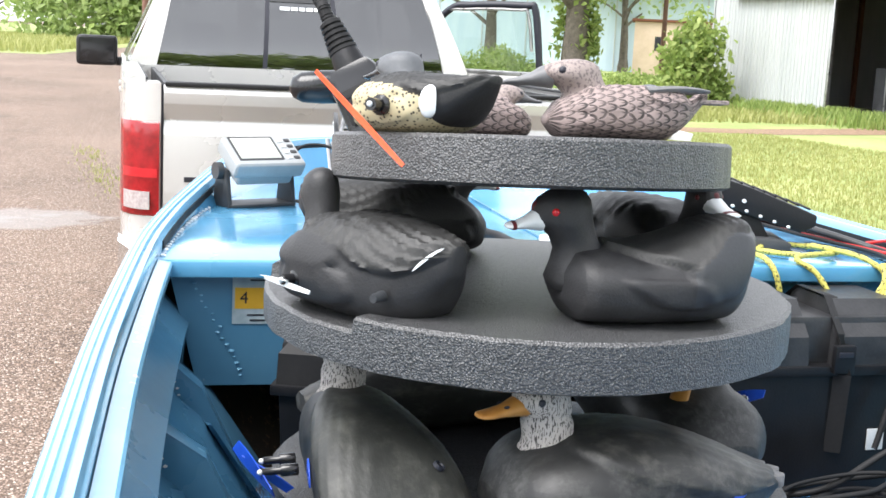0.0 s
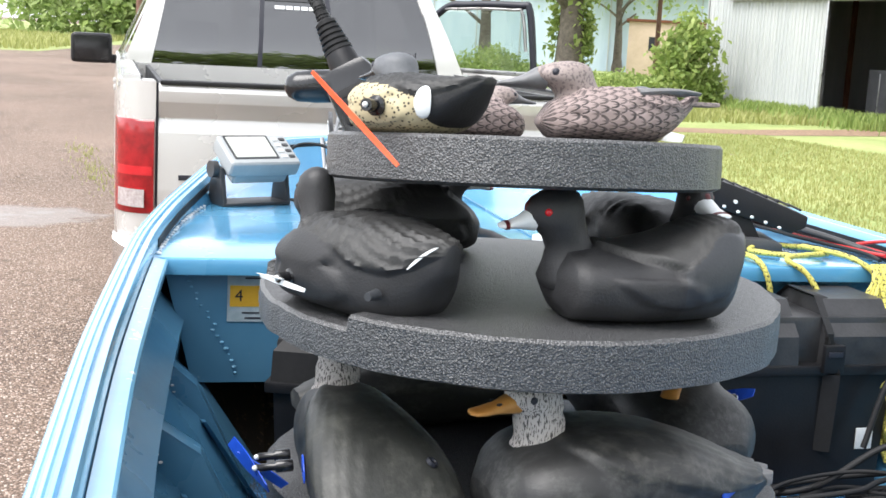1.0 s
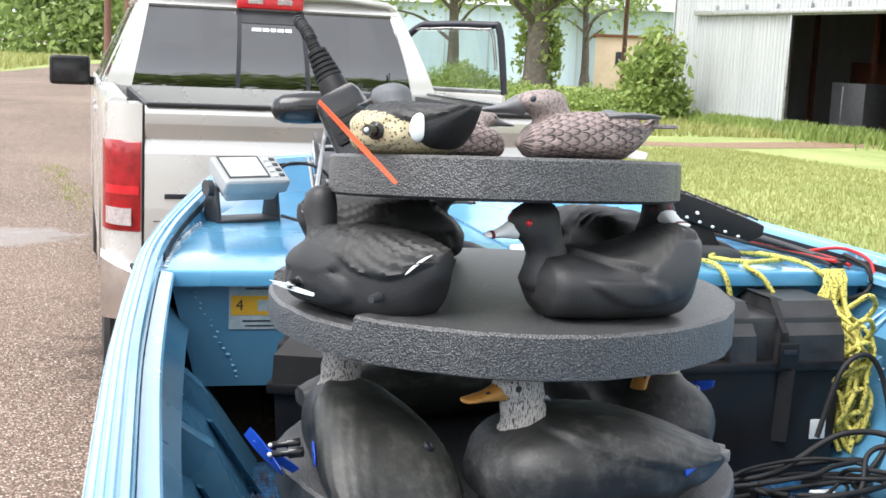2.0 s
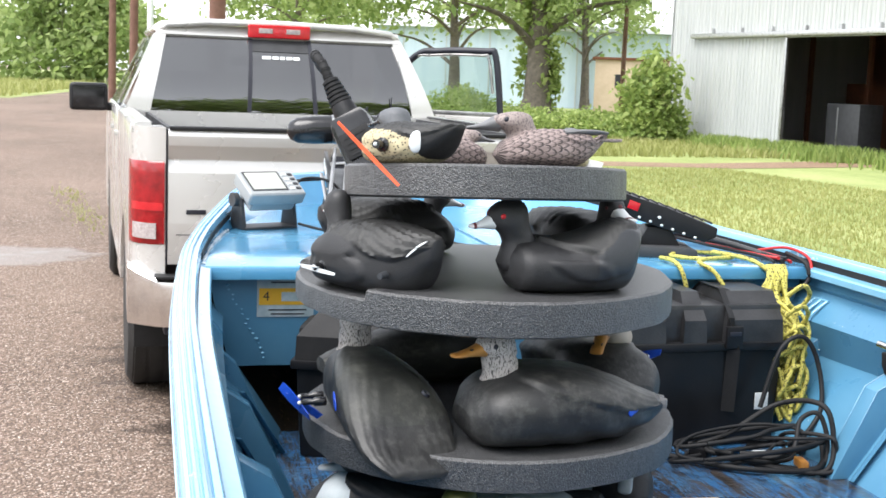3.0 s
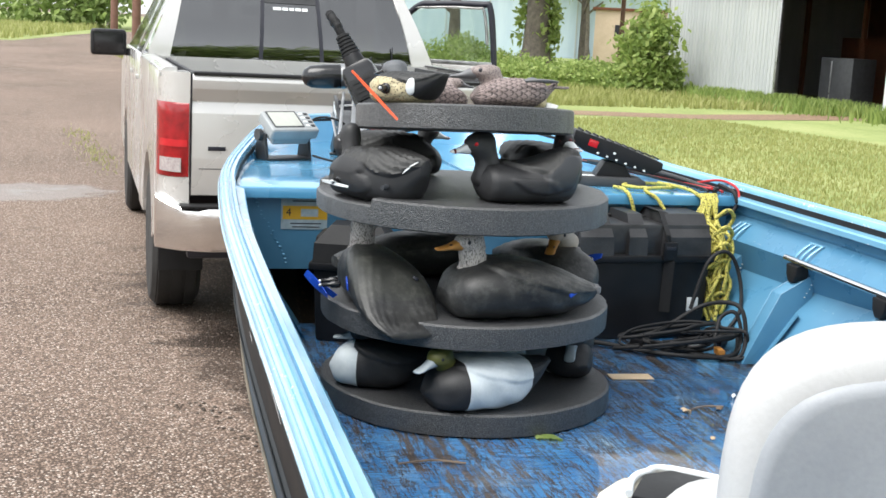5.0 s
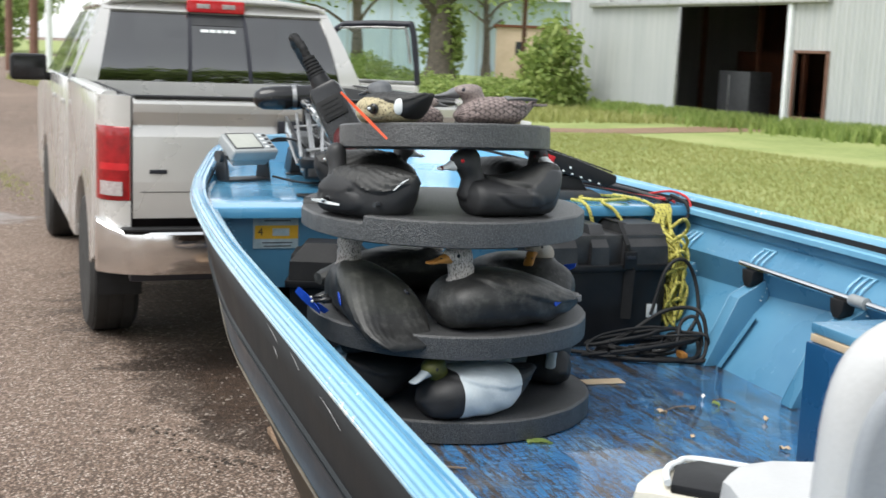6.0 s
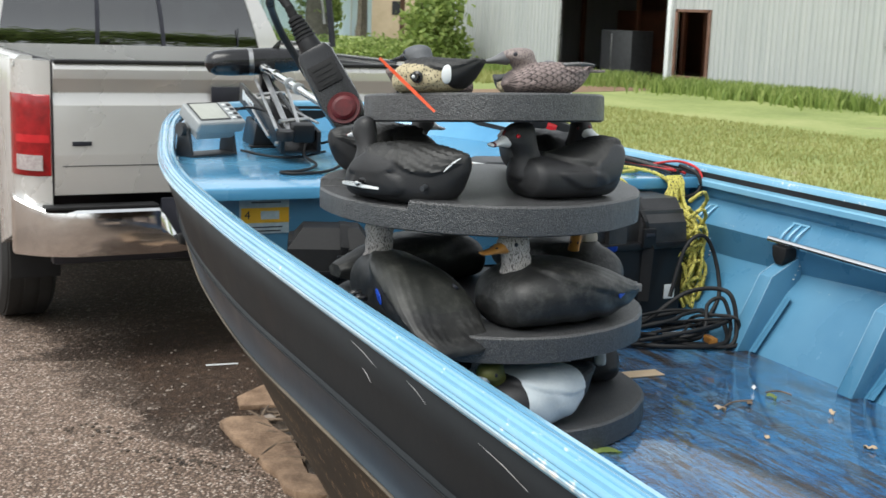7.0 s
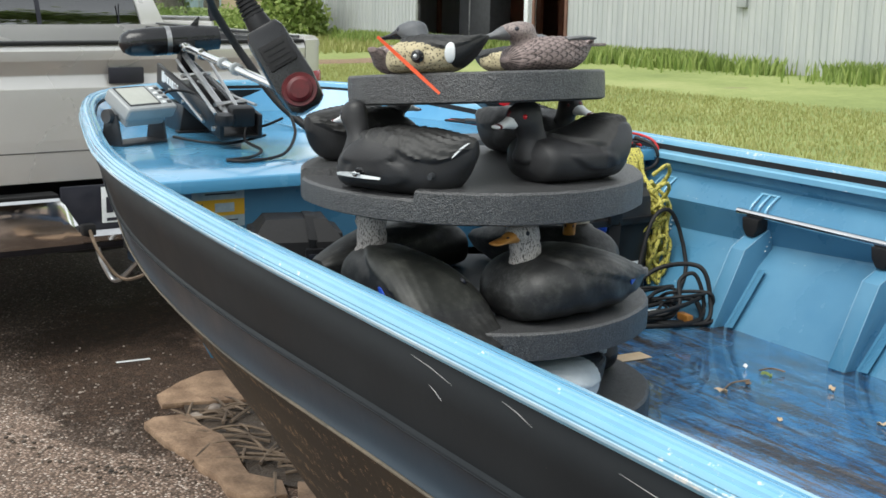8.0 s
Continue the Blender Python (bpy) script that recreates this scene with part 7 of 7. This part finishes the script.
for i in range(5):
    o = 0.012 * i
    wire("cable", [(0.58 - o, 1.25, Z + 0.015), (0.635 - o, 1.0, Z + 0.012 + 0.006 * (i % 3)), (0.70 - o * 1.3, 0.72, Z + 0.016), (0.735 - o, 0.55, Z + 0.014), (0.735 - o, 0.47, Z + 0.01 + 0.01 * (i % 2))], 0.0045 + 0.003 * (i == 2), "redwire" if i in (0, 3) else "rubber", "red and black wires along the side of the deck", "side wires")
wire("cable", [(0.735, 0.50, Z + 0.03), (0.765, 0.44, Z + 0.005), (0.74, 0.425, Z - 0.05), (0.55, 0.43, Z - 0.066), (0.25, 0.432, Z - 0.06), (-0.05, 0.43, Z - 0.062)], 0.006, "rubber", "black cable slung below the deck edge")
wire("cable", [(0.72, 0.62, Z + 0.02), (0.77, 0.56, Z + 0.035), (0.79, 0.48, Z + 0.02), (0.775, 0.43, Z - 0.02)], 0.004, "redwire", "red wire loop at the deck corner")
wire("bungee_strap", [(0.52, 1.1, Z + 0.03), (0.62, 0.85, Z + 0.035), (0.66, 0.68, Z + 0.03), (0.72, 0.55, Z + 0.012)], 0.008, "darkgrey", "dark grey corrugated hose on the deck")

# foot pedal
pedal = boat_thing("foot_pedal", 0.345, 0.70, DECK, -12, "black trolling motor foot pedal on the deck", "foot pedal")
part("pedal_base", prism([(-0.20, 0.0), (0.20, 0.0), (0.20, 0.022), (0.17, 0.030), (-0.17, 0.030), (-0.20, 0.022)], -0.08, 0.08, 0.005, plane="xz"), "darkgrey", pedal)
TREAD = pose(0.105, 0.0, 0.105, 0, 18, 0)
plate_ = part("pedal_plate", prism([(-0.155, 0.026), (-0.15, -0.016), (-0.10, -0.030), (0.13, -0.024), (0.155, 0.0), (0.15, 0.024), (0.0, 0.030)], -0.06, 0.06, 0.006, plane="xz"), "plastic", pedal, "ribbed black tread plate", TREAD)
for i in range(11):
    part("tread_rib", box((0.006, 0.10, 0.005), (-0.13 + 0.026 * i, 0, 0.0305), 0.001, 1), "rubber", plate_)
for i in range(6):
    part("rivet", ellipsoid((-0.06 + 0.032 * i, -0.0608, -0.020), (0.0045, 0.002, 0.0035), None, 8, 6), "white", plate_)
part("red_switch", box((0.030, 0.003, 0.022), (-0.085, -0.0612, 0.004), 0.001), "redband", plate_, "small red switch")
part("side_button", lathe([(0.002, -0.004), (0.004, -0.004), (0.004, 0.004), (0.002, 0.004)], 12, axis="y"), "white", plate_, "", pose(-0.01, -0.062, -0.002))
part("pivot", prism([(-0.06, 0), (0.06, 0), (0.03, 0.05), (-0.03, 0.05)], -0.045, 0.045, 0.004, plane="xz"), "plastic", pedal, "", pose(0.10, 0.0, 0.028))
part("pedal_tag", box((0.07, 0.03, 0.002), (0, 0, 0), 0), "white", pedal, "white paper tag", pose(0.0, -0.05, 0.032, 0, 0, 8))

# papers, can and bottle-like clutter on the deck
tub = boat_thing("white_box", 0.02, 0.50, DECK, 20, "small white plastic box with a brass eyelet", "box")
part("body", box((0.12, 0.09, 0.045), (0, 0, 0.0225), 0.006), "white", tub)
part("eyelet", lathe([(0.006, 0), (0.013, 0), (0.013, 0.003), (0.006, 0.003)], 14), "bill", tub, "", pose(0, 0, 0.0455))

# ---- yellow rope ----
def rope_run(pts, n=60, r=0.0058, group="yellow rope"):
    return sweep(spline(pts, n), lambda k: r * (1 + 0.10 * math.sin(k * n * 1.9)), 7)


rope = boat_thing("rope", 0, 0, 0, 0, "yellow and black braided rope hanging over the deck edge", "rope")
part("strand", rope_run([(0.40, 0.54, Z + 0.01), (0.405, 0.47, Z + 0.012), (0.415, 0.437, Z - 0.01), (0.43, 0.432, Z - 0.06)], 24), "rope", rope)
part("strand", rope_run([(0.50, 0.50, Z + 0.012), (0.44, 0.56, Z + 0.012), (0.50, 0.62, Z + 0.014), (0.58, 0.60, Z + 0.014), (0.60, 0.53, Z + 0.014), (0.53, 0.49, Z + 0.016), (0.47, 0.46, Z + 0.013), (0.50, 0.43, Z - 0.01), (0.535, 0.41, Z - 0.06), (0.58, 0.40, Z - 0.085), (0.64, 0.40, Z - 0.075)]), "rope", rope)
part("strand", rope_run([(0.55, 0.55, Z + 0.025), (0.62, 0.47, Z + 0.015), (0.66, 0.42, Z - 0.02), (0.70, 0.40, Z - 0.09), (0.725, 0.38, Z - 0.2), (0.722, 0.37, 0.84), (0.70, 0.36, 0.80)]), "rope", rope)
rr = random.Random(9)
for i in range(18):
    u0, v0 = 0.625 + 0.062 * rr.random(), 0.27 + 0.08 * rr.random()
    pts = [(u0 + 0.02, 0.435, Z + 0.006), (u0 + 0.015, 0.41, Z - 0.02)]
    for k in range(9):
        f = k / 8
        pts.append((u0 + 0.018 * math.sin(f * 9 + i * 2.1) + rr.gauss(0, 0.005), v0 + (0.40 - v0) * max(0, 1 - f * 5) + 0.018 * math.cos(f * 7 + i), Z - 0.07 - (0.26 + 0.05 * rr.random()) * f))
    part("strand", rope_run(pts, 50), "rope", rope)
for i in range(6):
    z = 0.90 + 0.05 * i
    part("rope_loop", rope_run([(0.63, 0.29, z), (0.655, 0.262, z + 0.03), (0.69, 0.29, z), (0.675, 0.32, z - 0.04), (0.635, 0.30, z - 0.02)], 24), "rope", rope)

# ---- black cases ----
def battery_case(u, v, turn, w, d, h, label, lid="lidgrey"):
    c = boat_thing("plastic_case", u, v, FLOOR + 0.0005, turn, label, "case", "black plastic cases")
    hb = h * 0.64
    part("case_body", prism([(-w / 2 + 0.012, 0), (w / 2 - 0.012, 0), (w / 2, hb), (-w / 2, hb)], -d / 2, d / 2, 0.008, plane="xz"), "plastic", c)
    part("case_rim", box((w + 0.024, d + 0.024, 0.02), (0, 0, hb + 0.006), 0.005), "plastic", c)
    zt, ins = h, 0.012 if w > 0.3 else 0.045
    def lump(x0, x1, k=1.0):
        return loft([[(x0 + 0.004, -d / 2 - 0.006, hb + 0.016), (x1 - 0.004, -d / 2 - 0.006, hb + 0.016), (x1 - 0.004, d / 2 + 0.006, hb + 0.016), (x0 + 0.004, d / 2 + 0.006, hb + 0.016)],
                     [(x0 + 0.006, -d / 2 - 0.002, hb + 0.07), (x1 - 0.006, -d / 2 - 0.002, hb + 0.07), (x1 - 0.006, d / 2, hb + 0.07), (x0 + 0.006, d / 2, hb + 0.07)],
                     [(x0 + ins, -d / 2 + 0.045, zt * k), (x1 - ins, -d / 2 + 0.045, zt * k), (x1 - ins, d / 2 - 0.03, zt * k), (x0 + ins, d / 2 - 0.03, zt * k)]], True, True, angle=20)
    part("lid", box((w, d - 0.02, h - hb - 0.035), (0, 0.005, hb + (h - hb) / 2 - 0.01), 0.012), lid, c, "damp black moulded lid")
    spans = ((-w / 2, -w / 2 + w * 0.27), (-w / 2 + w * 0.36, -w / 2 + w * 0.52), (w / 2 - w * 0.38, w / 2)) if w > 0.3 else ((-w / 2 - 0.006, w / 2 + 0.006),)
    for x0, x1 in spans:
        part("lid_rib", lump(x0, x1), lid, c)
    x = 0.07 * w / 0.42
    bm = sweep([(x, d / 2 + 0.02, hb), (x, d / 2, zt - 0.03), (x, d / 2 - 0.05, zt + 0.004), (x, -d / 2 + 0.05, zt + 0.004), (x, -d / 2 - 0.002, hb + 0.075), (x, -d / 2 - 0.016, hb), (x, -d / 2 - 0.006, hb * 0.35)], 0.016, 4, None, True, 0.12)
    part("strap", bm, "rubber", c, "black webbing strap")
    bk = part("buckle", box((0.044, 0.014, 0.055), (x, -d / 2 - 0.015, hb + 0.03), 0.004), "plastic", c, "black side-release buckle")
    part("buckle_slot", box((0.03, 0.004, 0.01), (x, -d / 2 - 0.0225, hb + 0.04), 0.001), "ink", bk)
    return c


case = battery_case(0.405, 0.375, 2, 0.43, 0.20, 0.372, "black plastic battery case with a strapped lid on the boat floor")
part("white_tag", box((0.036, 0.003, 0.042), (0.165, -0.102, 0.105), 0.001), "white", case, "small white tag")
battery_case(-0.44, 0.345, -18, 0.22, 0.17, 0.325, "damp black plastic case standing below the foredeck", "rubber")

# cable pile on the floor
rr = random.Random(21)
for i in range(7):
    cu, cv = 0.42 + 0.16 * rr.random(), 0.08 + 0.09 * rr.random()
    ra, rb = 0.07 + 0.10 * rr.random(), 0.04 + 0.05 * rr.random()
    tilt, ph = 0.01 + 0.05 * rr.random(), 6.28 * rr.random()
    pts = [(cu + ra * math.cos(ph + a) * (1 + rr.gauss(0, 0.12)), cv + rb * math.sin(ph + a), FLOOR + 0.010 + 0.005 * i + tilt * (1 + math.sin(a)) * 0.5) for a in (k * 0.7 for k in range(10))]
    wire("cable", pts, 0.0055 if i % 3 else 0.0040, "rubber", "black cable coiled in a heap on the boat floor", "coiled cables", 60)
for u0, v0, peak, drop, r in ((0.36, 0.22, 0.150, 0.03, 0.0064), (0.44, 0.10, 0.125, 0.055, 0.0058), (0.50, 0.20, 0.085, 0.02, 0.0050)):
    g = [rr.gauss(0, 0.02) for _ in range(8)]
    wire("cable", [(u0, v0, FLOOR + 0.02), (u0 + 0.07 + g[0], v0 - 0.02 + g[1], FLOOR + 0.35 * peak), (0.56 + g[2], 0.12 + g[3], FLOOR + 0.85 * peak), (0.622 + g[4] * 0.3, 0.07 + g[5], FLOOR + peak), (0.626, drop, FLOOR + 0.5 * peak), (0.59 + g[6] * 0.5, drop - 0.02, FLOOR + 0.012), (0.50 + g[7], 0.02 + drop, FLOOR + 0.011), (0.43 + g[1], 0.13, FLOOR + 0.014)], r, "rubber", "black cable arching up from the heap", "coiled cables", 60)
wire("cable", [(0.55, 0.24, FLOOR + 0.10), (0.60, 0.25, FLOOR + 0.24), (0.66, 0.25, FLOOR + 0.27), (0.70, 0.24, FLOOR + 0.20), (0.69, 0.2, FLOOR + 0.10), (0.62, 0.17, FLOOR + 0.03)], 0.006, "rubber", "black cable looped beside the rope", "coiled cables", 50)
wire("cable", [(0.20, 0.24, FLOOR + 0.012), (0.30, 0.15, FLOOR + 0.012), (0.42, 0.05, FLOOR + 0.012), (0.58, 0.02, FLOOR + 0.015), (0.64, 0.10, FLOOR + 0.05)], 0.007, "rubber", "black cable trailing over the floor", "coiled cables", 40)
for i, (u, v) in enumerate(((0.50, 0.12), (0.62, 0.16), (0.56, 0.05), (0.36, 0.16))):
    plug = boat_thing("plug", u, v, FLOOR + 0.012, 40 * i, "small plug at the end of a cable", "plug", "plugs")
    part("body", box((0.05, 0.02, 0.02), (0, 0, 0.008), 0.004), ("white", "plastic", "bill", "plastic")[i], plug)
    part("prong", box((0.018, 0.008, 0.006), (0.033, 0, 0.008), 0.001), "steel", plug)

# bulkhead label
lab = boat_thing("warning_label", -0.575, BULK - 0.0085, 1.118, 0, "worn capacity label with a yellow band on the bulkhead", "label")
part("backing", box((0.135, 0.0015, 0.098), (0, 0, 0), 0), "clearlabel", lab)
yb = part("yellow_band", box((0.13, 0.001, 0.040), (0.002, -0.0016, 0.0), 0), "yellow", lab)
part("text_bar", box((0.05, 0.001, 0.022), (0.015, -0.0026, 0.0), 0), "clearlabel", yb)
for i in range(4):
    part("text_bar", box((0.09 - 0.01 * (i % 2), 0.001, 0.003), (0.005, -0.0016, (0.044, 0.034, -0.032, -0.042)[i]), 0), "ink", lab)


def text(body, size, m, material, parent):
    cu = bpy.data.curves.new("text", "FONT")
    cu.body, cu.size, cu.extrude, cu.align_x, cu.align_y = body, size, 0.0004, "CENTER", "CENTER"
    tmp = bpy.data.objects.new("tmp", cu)
    me = bpy.data.meshes.new_from_object(tmp)
    bpy.data.objects.remove(tmp)
    me.materials.clear()
    me.materials.append(M[material])
    ob = new("numeral", me)
    ob.parent = parent
    ob.matrix_basis = m
    return ob


text("4", 0.032, pose(-0.046, -0.0026, 0.0, 90), "ink", yb)

# bits on the floor
scrap = thing("paper_scrap", pose(1.232, 2.043, FLOOR + 0.001, 0, 0, -12), "buff scrap of card lying on the wet floor", "paper")
part("card", box((0.115, 0.05, 0.0015), (0, 0, 0.001), 0), "paper", scrap)
scrap = thing("paper_scrap", pose(1.09, 2.31, FLOOR + 0.001, 0, 0, 20), "crumpled white and red packet on the floor", "packet")
part("packet", box((0.10, 0.05, 0.012), (0, 0, 0.007), 0.004), "white", scrap)
part("red_mark", box((0.03, 0.03, 0.001), (0.02, 0, 0.0138), 0), "redband", scrap)
rr = random.Random(3)


def leaf_mesh(l, w):
    bm = bmesh.new()
    n = 7
    mid = [bm.verts.new((0, l * (i / (n - 1) - 0.5), 0.004 + 0.006 * math.sin(i * 0.9))) for i in range(n)]
    for s in (-1, 1):
        sd = [bm.verts.new((s * w * math.sin(math.pi * (i + 0.3) / (n - 0.4)) * (1.15 if i % 2 else 0.8), l * (i / (n - 1) - 0.5), 0.001 + 0.006 * rr.random())) for i in range(n)]
        for i in range(n - 1):
            bm.faces.new((mid[i], mid[i + 1], sd[i + 1], sd[i]))
    bmesh.ops.recalc_face_normals(bm, faces=bm.faces)
    return smooth(bm, 80)


for x, y, l, mt, lb in ((0.79, 1.645, 0.05, "weeds", "small fresh green leaf on the floor by the disc"), (0.765, 1.655, 0.035, "weeds", "small fresh green leaf on the floor by the disc"), (1.387, 1.752, 0.03, "weeds", "yellow-green leaf on the wet floor"), (1.206, 1.744, 0.03, "paper", "dry tan leaf on the wet floor"), (1.30, 1.74, 0.03, "stick", "dry brown leaf on the wet floor"), (1.42, 1.60, 0.025, "paper", "dry tan leaf on the wet floor"), (1.15, 1.55, 0.02, "paper", "dry tan leaf on the wet floor"), (1.30, 1.40, 0.03, "paper", "dry tan leaf on the wet floor"), (1.40, 1.82, 0.02, "white", "tiny pale leaf scrap on the floor"), (0.30, 2.1, 0.06, "weeds", "green leaf cluster by the boat side"), (0.33, 2.15, 0.05, "weeds", "green leaf cluster by the boat side")):
    ob = part("leaf", leaf_mesh(l, l * 0.3), mt)
    ob.matrix_basis = pose(x, y, FLOOR + 0.001, 0, 0, rr.uniform(0, 360))
    tagged(ob, lb, "leaf", "leaves on the floor")
for x, y, a, l in ((1.42, 1.76, 40, 0.06), (1.26, 1.745, 95, 0.12), (0.47, 1.56, 75, 0.14)):
    ob = part("twig", sweep(spline([(0, -l / 2, 0.004), (0.01, 0, 0.007), (-0.004, l / 2, 0.004)], 8), 0.0022, 5), "stick")
    ob.matrix_basis = pose(x, y, FLOOR, 0, 0, a)
    tagged(ob, "thin dry twig on the boat floor", "twig", "twigs in the boat")
